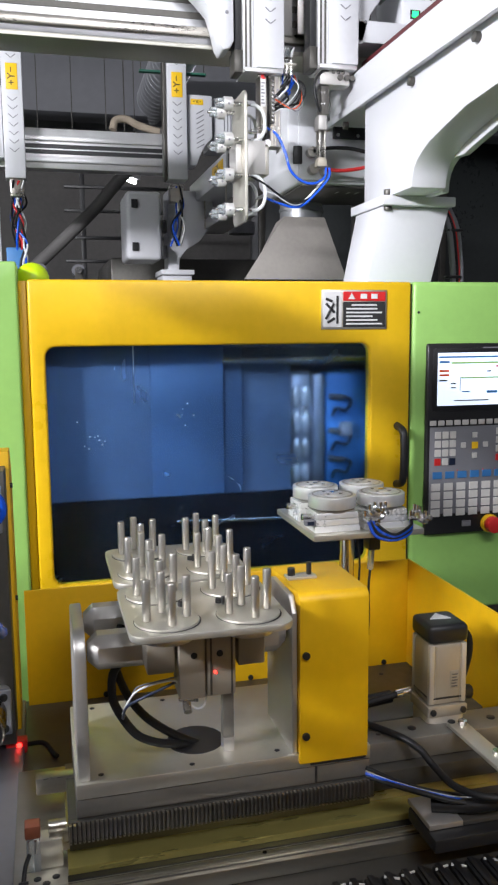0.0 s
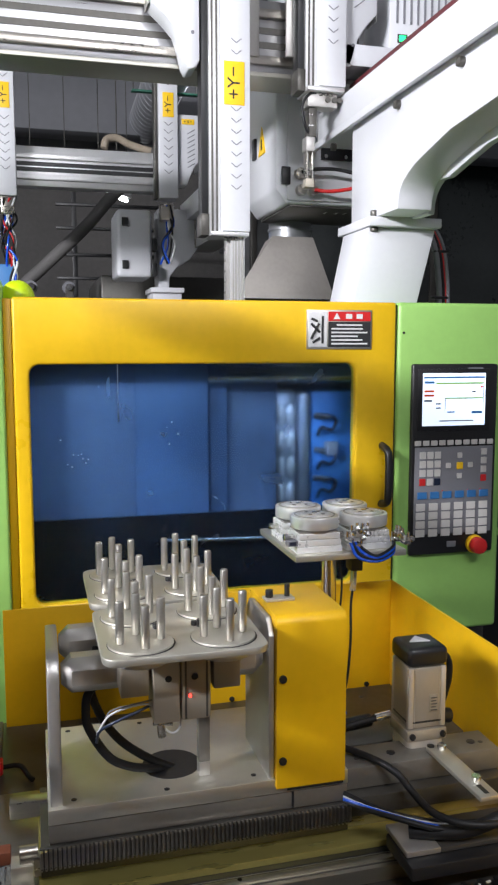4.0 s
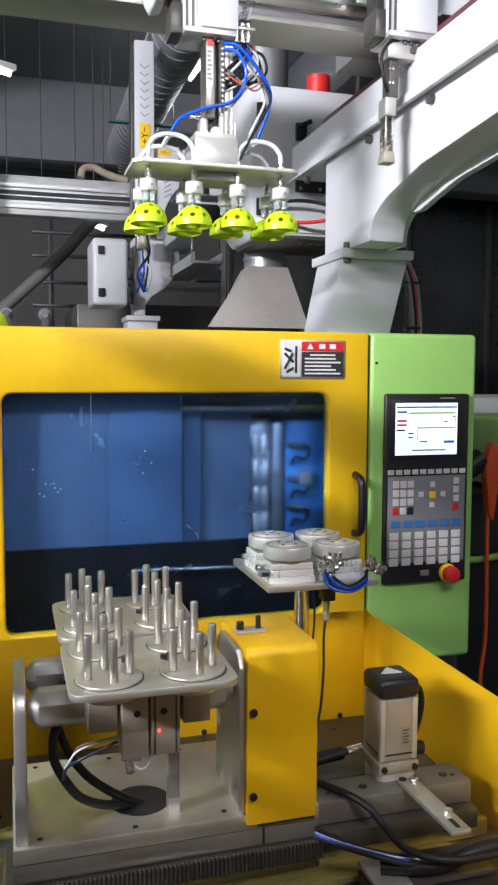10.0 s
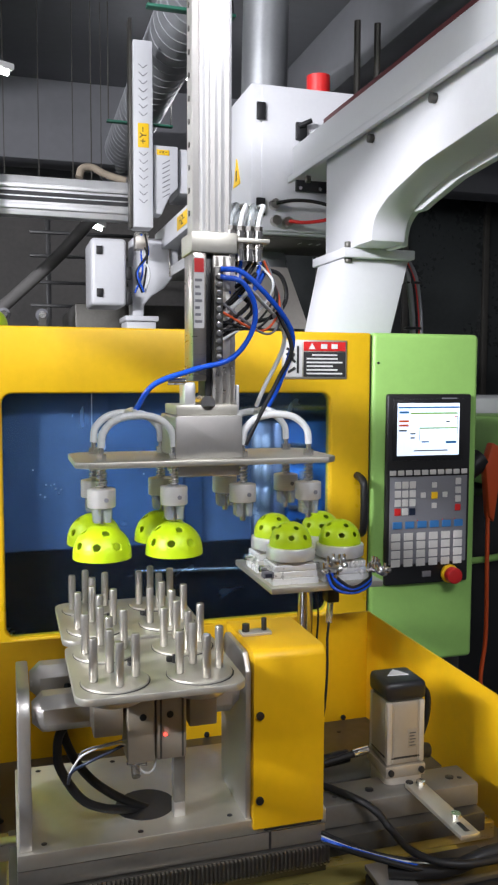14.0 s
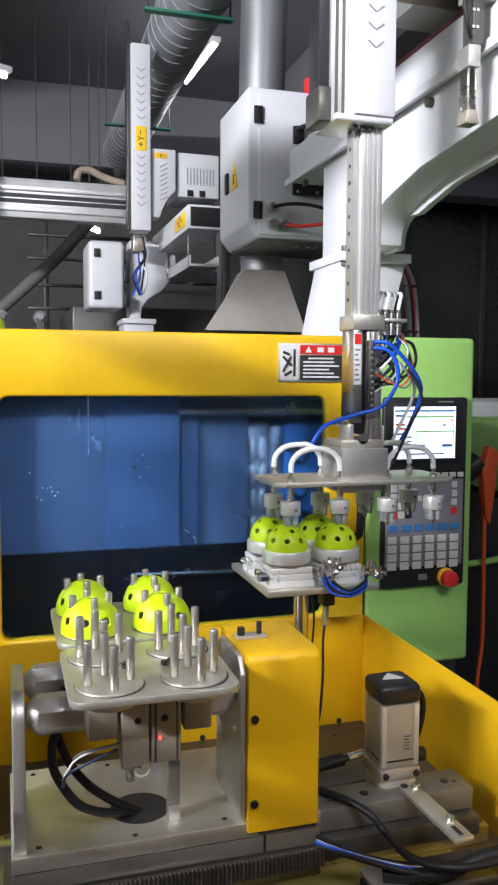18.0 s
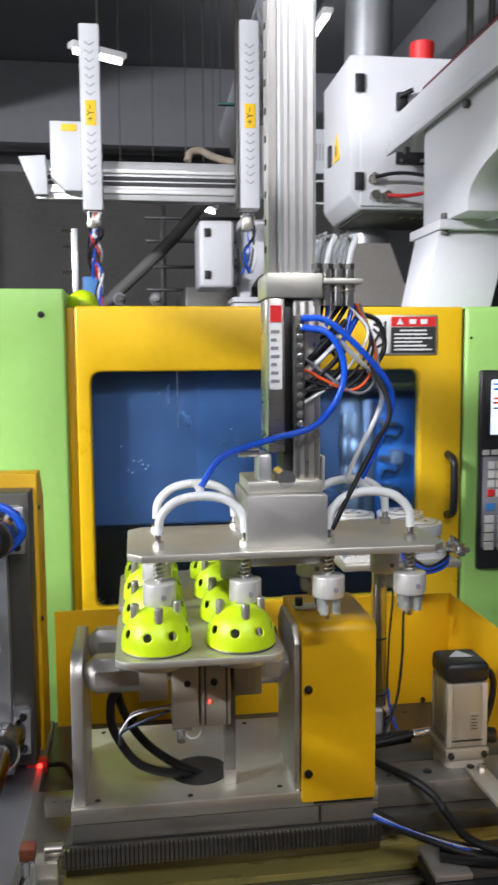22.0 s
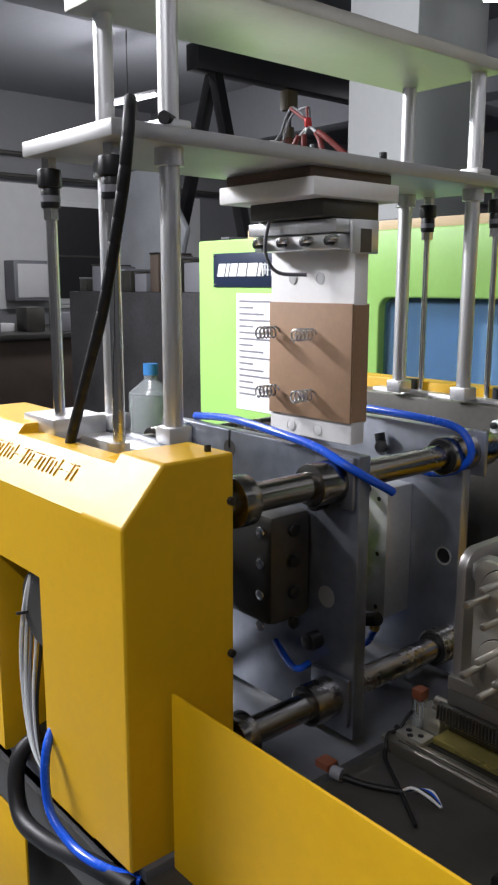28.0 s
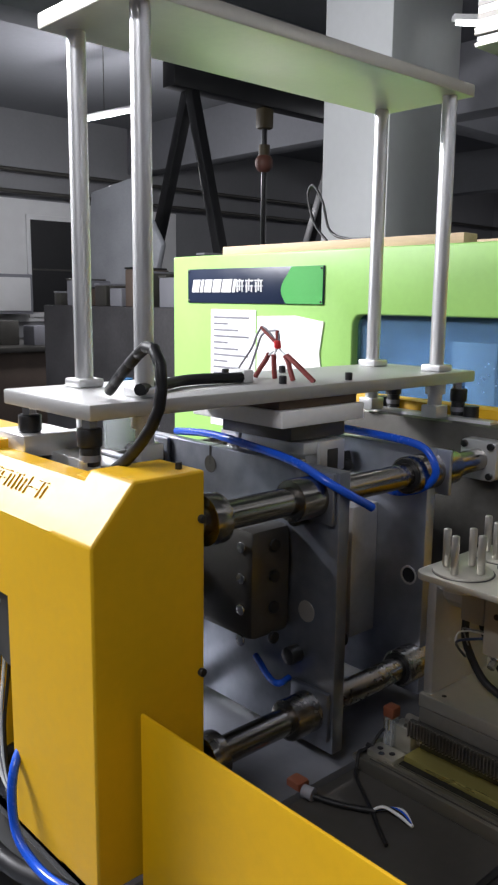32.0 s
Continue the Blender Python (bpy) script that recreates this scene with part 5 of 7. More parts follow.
def platen(sign):
    """A moving press plate; local y = 0 is its inner face, the block points to +y for sign 1."""
    t = thing("press_plate", "milled steel press plate with bearing collars and mould block", "press plate", "moving press plates")
    a, c = (-0.022, 0) if sign > 0 else (0, 0.022)
    part("plate", box(-0.49, -0.05 if sign > 0 else -0.078, a, c, 0.87, 1.275, 0.002), SHADED_STEEL if sign > 0 else STEEL_BLUE, t)
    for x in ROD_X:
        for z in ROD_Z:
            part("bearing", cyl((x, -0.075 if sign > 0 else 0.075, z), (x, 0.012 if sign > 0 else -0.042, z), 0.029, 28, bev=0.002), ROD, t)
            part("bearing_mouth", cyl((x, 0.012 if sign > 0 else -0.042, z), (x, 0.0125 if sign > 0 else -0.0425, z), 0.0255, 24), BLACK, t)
            part("bearing_flange", box(x - 0.036, x + 0.036, min(a, c) - 0.008 if sign > 0 else max(a, c), min(a, c) if sign > 0 else max(a, c) + 0.008, z - 0.036, z + 0.036, 0.003), SHADED_STEEL if sign > 0 else STEEL_BLUE, t)
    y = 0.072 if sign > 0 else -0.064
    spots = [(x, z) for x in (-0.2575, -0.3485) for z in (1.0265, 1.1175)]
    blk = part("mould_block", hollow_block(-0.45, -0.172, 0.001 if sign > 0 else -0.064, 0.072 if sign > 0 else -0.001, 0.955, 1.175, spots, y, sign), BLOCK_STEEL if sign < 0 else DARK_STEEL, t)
    for x, z in spots:
        ring = part("cavity", tube_ring(0.0385, 0.043, 0.009), CHROME, blk)
        ring.matrix_basis = pose(x, y, z, -90 * sign, 0, 0)
        part("cup", bowl(0.0383), CHROME, ring)
        part("core", cyl((0, 0, -0.03), (0, 0, -0.004), 0.011, 16, bev=0.003), CHROME, ring)
        for turn in (0, 90, 180, 270):
            part("ejector", cyl((0.018 * math.cos(radians(turn)), 0.018 * math.sin(radians(turn)), -0.034), (0.018 * math.cos(radians(turn)), 0.018 * math.sin(radians(turn)), -0.006), 0.0045, 10, bev=0.001), CHROME, ring)
    for x, z in ((-0.19, 1.155), (-0.19, 1.062), (-0.19, 0.97), (-0.312, 1.16), (-0.312, 0.966)):
        bolt(blk, (x, y, z), (0, sign, 0), 0.004, 0.001)
    for x, z in ((-0.215, 1.168), (-0.225, 0.962), (-0.43, 0.962)):
        part("guide_pin", cyl((x, y, z), (x, y + sign * 0.055, z), 0.009, 14, bev=0.001), DARK_STEEL, blk)
    part("through_hole", cyl((-0.105, a - 0.0006, 1.067), (-0.105, c + 0.0006, 1.067), 0.0155, 20), ALU_GREY if sign > 0 else BLACK, t)
    part("hole_wall", tube_ring(0.0125, 0.0155, 0.0015), ALU, t).matrix_basis = pose(-0.105, a - 0.0012 if sign < 0 else c + 0.0012, 1.067, 90, 0, 0)
    key = part("keyhole", cyl((-0.318, a - 0.0006, 1.246), (-0.318, c + 0.0006, 1.246), 0.0135, 20), DARK_STEEL, t)
    part("keyhole_slot", box(-0.32, -0.316, a - 0.0006, c + 0.0006, 1.246, 1.2752, 0), BLACK, key)
    if sign > 0:
        part("pusher", box(-0.36, -0.135, -0.10, -0.022, 1.03, 1.19, 0.012), DARK_STEEL, t)
        part("pusher_rod", cyl((XC, -0.2, 1.09), (XC, -0.1, 1.09), 0.03, 20), ALU, t)
        for z in (1.03, 1.075, 1.12, 1.165):
            bolt(t, (-0.135, -0.06, z), (1, 0, 0), 0.009, 0.006)
            bolt(t, (-0.155, -0.10, z), (0, -1, 0), 0.008, 0.004, CHROME)
        bolt(t, (-0.115, -0.022, 1.205), (0, -1, 0), 0.013, 0.022)
        bolt(t, (-0.12, -0.022, 1.0), (0, -1, 0), 0.013, 0.022)
        part("tube", hose([(-0.44, 0.005, 1.28), (-0.33, -0.01, 1.29), (-0.2, -0.03, 1.288), (-0.12, -0.034, 1.28), (-0.065, -0.034, 1.264), (-0.042, -0.012, 1.246), (-0.036, 0.02, 1.228), (-0.035, 0.028, 1.223)], 0.0062, 8), BLUE_HOSE, t)
        part("tube", hose([(-0.2, -0.03, 0.97), (-0.15, -0.05, 0.96), (-0.12, -0.06, 0.965), (-0.13, -0.03, 0.96)], 0.005, 8), BLUE_HOSE, t)
    else:
        part("tube", hose([(-0.44, 0.02, 1.285), (-0.3, -0.01, 1.29), (-0.18, -0.02, 1.29), (-0.09, -0.018, 1.284), (-0.058, -0.02, 1.266), (-0.052, -0.02, 1.24), (-0.078, -0.02, 1.216), (-0.12, -0.018, 1.203), (-0.16, -0.012, 1.203)], 0.0062, 8), BLUE_HOSE, t)
        u = part("tube", hose([(-0.35, -0.05, 0.905), (-0.31, -0.06, 0.907), (-0.28, -0.066, 0.914), (-0.262, -0.066, 0.914), (-0.252, -0.066, 0.902), (-0.23, -0.066, 0.893), (-0.207, -0.066, 0.901), (-0.19, -0.066, 0.928)], 0.0062, 8), BLUE_HOSE, t)
        part("black_fitting", cyl((-0.259, -0.074, 0.908), (-0.259, -0.05, 0.928), 0.0115, 14, bev=0.002), BLACK, u)
        part("brass_nut", cyl((-0.189, -0.066, 0.93), (-0.186, -0.066, 0.951), 0.0085, 6), BRASS, u)
        part("hose_guard", cyl((-0.236, -0.085, 0.938), (-0.165, -0.085, 0.962), 0.0115, 14, bev=0.002), RUBBER, u)
        part("standoff", cyl((-0.267, -0.064, 0.957), (-0.267, -0.085, 0.957), 0.0095, 16), WHITE_DULL, t)
        e = part("elbow", cyl((-0.238, -0.004, 1.222), (-0.222, -0.026, 1.232), 0.011, 14, bev=0.003), BLACK, t)
        part("elbow_neck", cyl((-0.23, -0.014, 1.228), (-0.236, -0.014, 1.252), 0.009, 14, bev=0.002), BLACK, e)
    return t


near_platen, far_platen = platen(1), platen(-1)


def hot_plate():
    t = thing("hot_plate", "heater board with brown insulation hung from an aluminium plate", "heating plate")
    part("carrier", box(-0.385, -0.165, 0.56, 1.36, 1.655, 1.675, 0.003), CARRIER, t)
    part("insulation", box(-0.36, -0.18, 0.88, 1.05, 1.64, 1.655, 0.001), DARK_BROWN, t)
    part("white_plate", box(-0.372, -0.168, 0.875, 1.055, 1.615, 1.64, 0.002), BOARD_WHITE, t)
    part("spacer", box(-0.34, -0.185, 0.91, 1.03, 1.59, 1.615, 0.002), DARK_STEEL, t)
    clamp = part("clamp", box(-0.365, -0.175, 0.928, 1.015, 1.569, 1.588, 0.002), ALU, t)
    part("lower_clamp", box(-0.36, -0.18, 0.937, 1.012, 1.546, 1.568, 0.002), ALU, t)
    part("side_bracket", box(-0.1748, -0.168, 0.955, 1.012, 1.54, 1.588, 0.002), ALU, t)
    part("bracket_slot", box(-0.168, -0.1672, 0.972, 0.995, 1.542, 1.575, 0), DARK_STEEL, t)
    for x in (-0.335, -0.27, -0.2):
        part("post", cyl((x, 0.935, 1.588), (x, 0.935, 1.615), 0.006, 12), DARK_STEEL, t)
    for x in (-0.345, -0.29, -0.24, -0.19):
        bolt(clamp, (x, 0.937, 1.557), (0, -1, 0), 0.0065, 0.013)
        bolt(clamp, (x + 0.008, 0.937, 1.56), (0, -1, 0), 0.0045, 0.02, CHROME)
    bd = part("heater_board", box(-0.362, -0.18, 0.975, 1.005, 1.255, 1.55, 0.002), BOARD_WHITE, t, "white heater board with brown faces")
    part("brown_face", box(-0.3615, -0.1795, 0.971, 0.975, 1.288, 1.468, 0.001), BROWN, bd)
    part("brown_face", box(-0.3615, -0.1795, 1.005, 1.009, 1.288, 1.468, 0.001), BROWN, bd)
    part("brown_edge", box(-0.18, -0.1785, 0.9752, 1.0048, 1.29, 1.466, 0), BROWN, bd)
    for x in (-0.345, -0.262):
        for z in (1.42, 1.325):
            pts = [(x + 0.009 * math.cos(a * 0.7), 0.971 - 0.0009 * a, z + 0.009 * math.sin(a * 0.7)) for a in range(46)]
            part("spring", hose(pts, 0.0016, 6, 1), CHROME, bd)
    for x in (-0.31, -0.25):
        for z in (1.505, 1.27):
            bolt(bd, (x, 0.975, z), (0, -1, 0), 0.009, 0.001, WHITE_DULL)
    for x in (-0.2, -0.344):
        for y in (0.661, 1.289):
            part("bushing", cyl((x, y, 1.635), (x, y, 1.655), 0.018, 20), ALU, t)
            part("bushing_flange", box(x - 0.02, x + 0.02, y - 0.02, y + 0.02, 1.675, 1.687, 0.003), ALU, t)
    for x, y in ((-0.208, 0.585), (-0.36, 0.585), (-0.188, 1.345), (-0.335, 1.345)):
        part("piston_rod", cyl((x, y, 1.16), (x, y, 1.60), 0.0075 if y < 1 else 0.0055, 14), CHROME, t)
        j = part("coupling", cyl((x, y, 1.592), (x, y, 1.62), 0.0125, 16, bev=0.003), BLACK, t)
        part("coupling_head", cyl((x, y, 1.618), (x, y, 1.641), 0.0155, 16, bev=0.002), BLACK, j)
        part("band", cyl((x, y, 1.6), (x, y, 1.608), 0.0132, 16), GREY, j)
        part("nut", cyl((x, y, 1.578), (x, y, 1.592), 0.0105, 6), CHROME, j)
        part("nut", cyl((x, y, 1.641), (x, y, 1.655), 0.0105, 6), CHROME, j)
    for x, y in ((-0.204, 0.91), (-0.337, 1.04), (-0.184, 1.034), (-0.345, 0.92)):
        bolt(t, (x, y, 1.675), (0, 0, 1), 0.006, 0.012)
    part("terminal", box(-0.275, -0.245, 0.87, 0.89, 1.675, 1.694, 0.002), WHITE_DULL, t)
    for k in (-1, 1):
        w = part("wire", hose([(-0.26, 0.885, 1.686), (-0.305, 0.925 + 0.012 * k, 1.69), (-0.31 + 0.006 * k, 0.95, 1.72), (-0.297 + 0.006 * k, 0.95, 1.743), (-0.276 + 0.014 * k, 0.95, 1.752 - 0.002 * k), (-0.262 + 0.008 * k, 0.95, 1.742), (-0.256, 0.95, 1.728)], 0.0018, 6), GREY, t)
        part("sleeve_tip", cyl((-0.276 + 0.018 * k, 0.95, 1.752 - 0.002 * k), (-0.257, 0.95, 1.73), 0.0032, 10), SLEEVE, w)
    knot = part("wire_knot", cyl((-0.258, 0.95, 1.735), (-0.256, 0.95, 1.722), 0.0055, 10, bev=0.002), RED, t, "red tape binding the heater wires")
    for k, (xa, xb, yb) in enumerate(((-0.276, -0.301, 0.945), (-0.265, -0.267, 0.955), (-0.24, -0.222, 0.95), (-0.236, -0.188, 0.96))):
        part("bare_wire", cyl((-0.256, 0.95, 1.724), (xa, 0.95, 1.712), 0.0014, 8), WHITE_HOSE, knot)
        part("sleeve", hose([(xa, 0.95, 1.713), ((xa * 2 + xb) / 3, 0.951, 1.703), ((xa + xb * 2) / 3, (0.95 + yb) / 2, 1.69), (xb, yb, 1.676)], 0.0042, 8), SLEEVE, knot)
    part("conduit", hose([(-0.25, 0.87, 1.683), (-0.26, 0.78, 1.684), (-0.22, 0.7, 1.684), (-0.18, 0.64, 1.686)], 0.008, 8), RUBBER, t)
    part("thin_wire", hose([(-0.30, 0.92, 1.61), (-0.305, 0.91, 1.55), (-0.29, 0.92, 1.515), (-0.25, 0.945, 1.51)], 0.003, 6), GREY, t)
    return t


hot = hot_plate()

# ---------------------------------------------------------------- take-out robot
def robot_frame():
    t = thing("manipulator_stand", "white painted robot stand with cantilever beam", "robot stand")
    part("foot", prism([(0.835, 1.50), (1.018, 1.50), (1.098, 1.82), (0.902, 1.82)], "y", 2.1, 2.285, 0.004), WHITE, t)
    part("flange", box(0.895, 1.104, 2.075, 2.31, 1.82, 1.845, 0.003), WHITE, t)
    web = [(2.27, 1.845), (1.962, 1.845), (1.959, 1.87), (1.95, 1.89), (1.934, 1.906), (1.908, 1.92), (1.87, 1.935), (1.81, 1.949), (1.7, 1.972), (1.4, 1.996), (0.6, 2.06), (0.6, 2.12), (2.27, 2.12)]
    part("web", prism(web, "x", 0.92, 1.015, 0.004), WHITE, t)
    low = [(y + 0.022, z - 0.006) if z < 1.93 else (y + 0.012, z - 0.024) for y, z in web[1:11]]
    part("web_flange", prism([(2.27, 1.845)] + low + [(0.6, 2.12), (2.27, 2.12)], "x", 1.015, 1.035, 0.003), WHITE, t)
    part("beam", box(0.905, 1.07, 0.3, 2.52, 2.12, 2.218, 0.004), WHITE, t)
    part("beam_ledge", box(0.893, 0.905, 0.3, 2.53, 2.11, 2.13, 0.002), WHITE, t)
    for y in (2.4, 1.96, 1.65, 1.3):
        bolt(t, (0.92, y, 2.095), (-1, 0, 0), 0.011, 0.014, DARK_STEEL)
    for y in (2.3,):
        bolt(t, (0.918, y - 0.2, 1.845), (0, 0, 1), 0.011, 0.018, DARK_STEEL)
        bolt(t, (0.918, y - 0.2, 1.82), (0, 0, -1), 0.011, 0.012, DARK_STEEL)
    part("rail", box(0.945, 0.985, 0.3, 2.36, 2.218, 2.262, 0.002), DARK_RED, t, "dark red belt strip")
    part("chain_tray", box(0.99, 1.07, 0.4, 2.5, 2.218, 2.245, 0.002), BLACK, t)
    for k, (m, r) in enumerate(((GREY, 0.009), (RUBBER, 0.008), (RED, 0.004), (GREY, 0.006))):
        part("cable", hose([(1.08, 2.3 + 0.01 * k, 1.86), (1.112 + 0.009 * k, 2.25, 1.87), (1.143 + 0.009 * k, 2.2, 1.80), (1.163 + 0.009 * k, 2.2, 1.70), (1.168 + 0.009 * k, 2.2, 1.6), (1.17 + 0.009 * k, 2.2, 1.3)], r, 8), m, t)
    for z in (1.77, 1.64):
        part("cable_tie", box(1.142, 1.19, 2.188, 2.212, z, z + 0.008, 0.003), BLACK, t)
    return t


robot_frame()


def cabinet():
    t = thing("control_cabinet", "white control cabinet with black hinges and warning sign", "cabinet")
    part("body", prism([(0.80, 2.01), (0.835, 1.965), (1.25, 1.965), (1.25, 2.44), (0.80, 2.44)], "y", 2.62, 2.98, 0.008), WHITE, t)
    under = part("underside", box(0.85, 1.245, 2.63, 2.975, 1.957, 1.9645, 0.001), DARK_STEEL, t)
    for x in (1.0, 1.04, 1.07):
        part("vent_slot", box(x, x + 0.006, 2.7, 2.73, 1.9562, 1.957, 0), WHITE_DULL, under)
    part("front_door", box(0.835, 1.24, 2.612, 2.62, 1.975, 2.425, 0.003), WHITE, t)
    for z in (2.05, 2.35):
        part("hinge", box(0.815, 0.845, 2.603, 2.612, z - 0.028, z + 0.028, 0.003), BLACK, t)
    part("latch", box(0.947, 0.985, 2.598, 2.612, 2.268, 2.325, 0.004), BLACK, t)
    part("latch_lever", cyl((0.955, 2.596, 2.31), (0.995, 2.585, 2.328), 0.008, 12, bev=0.002), BLACK, t)
    for x in (0.962, 1.03):
        for z in (2.115, 2.155):
            part("plate_screw", cyl((x, 2.6, z), (x, 2.595, z), 0.006, 10), CHROME, t)
    part("lock", box(0.79, 0.80, 2.85, 2.88, 2.15, 2.22, 0.002), BLACK, t)
    part("warning_sign", prism([(2.74, 2.15), (2.82, 2.15), (2.78, 2.24)], "x", 0.7965, 0.7995), LABEL_YELLOW, t)
    part("sign_mark", box(0.7955, 0.7965, 2.774, 2.786, 2.165, 2.2, 0), INK, t)
    part("gland_plate", box(0.948, 1.1, 2.60, 2.612, 2.105, 2.165, 0.003), BLACK, t)
    for x, z in ((0.874, 2.058), (0.879, 2.006), (0.919, 2.004)):
        part("gland", cyl((x, 2.612, z), (x, 2.585, z), 0.016, 14), STEEL if z > 2 else BLACK, t)
    part("cable", hose([(0.874, 2.58, 2.058), (0.93, 2.56, 2.066), (1.0, 2.54, 2.06), (1.08, 2.5, 2.03)], 0.006, 8), RUBBER, t)
    part("cable", hose([(0.919, 2.58, 2.004), (0.96, 2.56, 1.998), (1.02, 2.54, 2.004), (1.08, 2.5, 2.02)], 0.006, 8), RED, t)
    lamp = part("red_lamp", cyl((1.08, 2.75, 2.44), (1.08, 2.75, 2.53), 0.04, 20), RED, t)
    return t


cabinet()


def hood():
    t = thing("extraction_hood", "grey sheet metal extraction hood with round duct", "hood")
    b = bmesh.new()
    lo = [b.verts.new(p) for p in ((0.712, 2.85, 1.676), (1.093, 2.85, 1.676), (1.15, 3.15, 1.676), (0.79, 3.15, 1.676))]
    hi = [b.verts.new(p) for p in ((0.876, 2.915, 1.902), (1.03, 2.915, 1.902), (1.06, 3.08, 1.902), (0.895, 3.08, 1.902))]
    for i in range(4):
        b.faces.new([lo[i], lo[(i + 1) % 4], hi[(i + 1) % 4], hi[i]])
    b.faces.new(hi)
    bmesh.ops.recalc_face_normals(b, faces=b.faces)
    part("skirt", b, HOOD, t)
    part("collar", cyl((0.967, 2.995, 1.90), (0.967, 2.995, 2.0), 0.079, 28), PIPE, t)
    for z in (1.93, 1.96):
        part("bead", cyl((0.967, 2.995, z), (0.967, 2.995, z + 0.008), 0.083, 28), PIPE, t)
    part("duct", cyl((0.985, 3.1, 2.0), (1.02, 3.1, CEIL), 0.088, 28), PIPE, t)


hood()

# crossbeam, arms and gripper move together; local origins are given with the rows below
beam = thing("gantry_beam", "aluminium robot crossbeam with linear rails", "robot beam")
part("profile", box(-0.9, 1.02, 0.07, 0.15, 2.30, 2.50, 0.003), BEAM_ALU, beam)
for z in (2.33, 2.46):
    part("rail", box(-0.9, 1.0, 0.055, 0.07, z - 0.012, z + 0.012, 0.002), STEEL, beam)
for z in (2.375, 2.415):
    part("groove", box(-0.9, 1.0, 0.068, 0.0715, z - 0.009, z + 0.009, 0), DARK_STEEL, beam)
part("tray", box(-0.9, 1.0, 0.06, 0.2, 2.285, 2.298, 0.002), ALU_PLATE, beam)
part("carriage", box(0.88, 1.1, -0.05, 0.35, 2.30, 2.36, 0.004), WHITE, beam)
part("drive_box", box(1.06, 1.3, -0.02, 0.22, 2.31, 2.60, 0.006), WHITE, beam)
for i in range(9):
    part("vent", box(1.08 + i * 0.022, 1.086 + i * 0.022, -0.022, -0.02, 2.44, 2.52, 0), GREY, beam)
for z in (2.345, 2.385):
    part("switch", box(1.085, 1.115, -0.023, -0.02, z, z + 0.025, 0.001), BLACK, beam)
    part("switch_lamp", box(1.09, 1.11, -0.0245, -0.023, z + 0.004, z + 0.021, 0), LED_GREEN, beam)


def arm_cover(side):
    """White telescopic arm cover; its origin is the middle of its lower end."""
    t = thing("vertical_manipulator", "white manipulator arm cover with chevron marks", "robot arm", "robot arms")
    part("cover", box(-0.034, 0.046, -0.055, 0.045, 0, 0.95, 0.004), WHITE, t)
    part("end_plate", box(-0.066, 0.044, -0.05, 0.05, -0.012, 0, 0.002), ALU, t)
    part("side_rail", box(-0.066, -0.0345, -0.03, 0.03, 0, 0.95, 0.002), ALU, t)
    for x in (-0.057, -0.044):
        part("rail_groove", box(x - 0.003, x + 0.003, -0.0306, -0.0298, 0.0, 0.95, 0), DARK_STEEL, t)
    part("cable_strip", box(-0.086, -0.0665, -0.02, 0.03, 0.04, 0.95, 0.002), BLACK, t)
    part("strip_end", box(-0.09, -0.0655, -0.03, 0.035, -0.01, 0.05, 0.003), DARK_STEEL, t)
    for i in range(14):
        z = 0.12 + i * 0.03
        for s in (-1, 1):
            c = part("chevron", box(-0.009, 0.009, -0.0562, -0.055, -0.0012, 0.0012, 0), GREY, t)
            c.matrix_basis = pose(0.006 + s * 0.0075, 0, z, 0, s * -38, 0)
    for x in (-0.02, -0.005, 0.01):
        bolt(t, (x, -0.03, -0.012), (0, 0, -1), 0.005, 0.008, DARK_STEEL)
    return t


def arm_carriage(side):
    """The white housing that carries an arm on the beam; its origin is as the arm's at its highest."""
    t = thing("arm_carriage", "white housing that carries the manipulator arm on the beam", "housing", "arm housings")
    if side > 0:
        edge = [(0.05, 0.06), (0.068, 0.06), (0.08, 0.092), (0.091, 0.14), (0.12, 0.18), (0.148, 0.21), (0.15, 0.55), (0.05, 0.55)]
    else:
        edge = [(-0.0905, 0.05), (-0.1, 0.03), (-0.121, 0.023), (-0.132, 0.042), (-0.142, 0.084), (-0.155, 0.125), (-0.185, 0.158), (-0.222, 0.19), (-0.225, 0.55), (-0.0905, 0.55)]
    part("housing", prism(edge, "y", -0.03, 0.055, 0.005), WHITE, t)
    part("edge_plate", box(0.152, 0.156, -0.01, 0.055, 0.2, 0.55, 0.001) if side > 0 else box(-0.229, -0.2255, -0.01, 0.055, 0.19, 0.55, 0.001), ALU_GREY, t)
    c = 0.095 if side > 0 else -0.14
    for i in range(7):
        m = part("vent_mark", box(-0.022, 0.022, -0.0315, -0.03, -0.0014, 0.0014, 0), GREY, t)
        m.matrix_basis = pose(c, 0, 0.235 + i * 0.026, 0, -38 * side, 0)
    bolt(t, (0.075 * side if side > 0 else -0.11, -0.03, 0.12), (0, -1, 0), 0.005, 0.002, GREY)
    part("back_plate", box(-0.1, 0.1, 0.0455, 0.056, 0.1, 0.45, 0.002), ALU_GREY, t)
    return t


main_arm = arm_cover(-1)
main_carriage = arm_carriage(-1)
lb = part("axis_label", box(-0.029, 0.029, -0.0572, -0.0552, 0.34, 0.455, 0.0005), LABEL_YELLOW, main_arm)
text(lb, "+Y\u2212", 0.05, pose(0, -0.0575, 0.398, 90, 0, 0) @ pose(0, 0, 0, 0, 0, 90), INK)

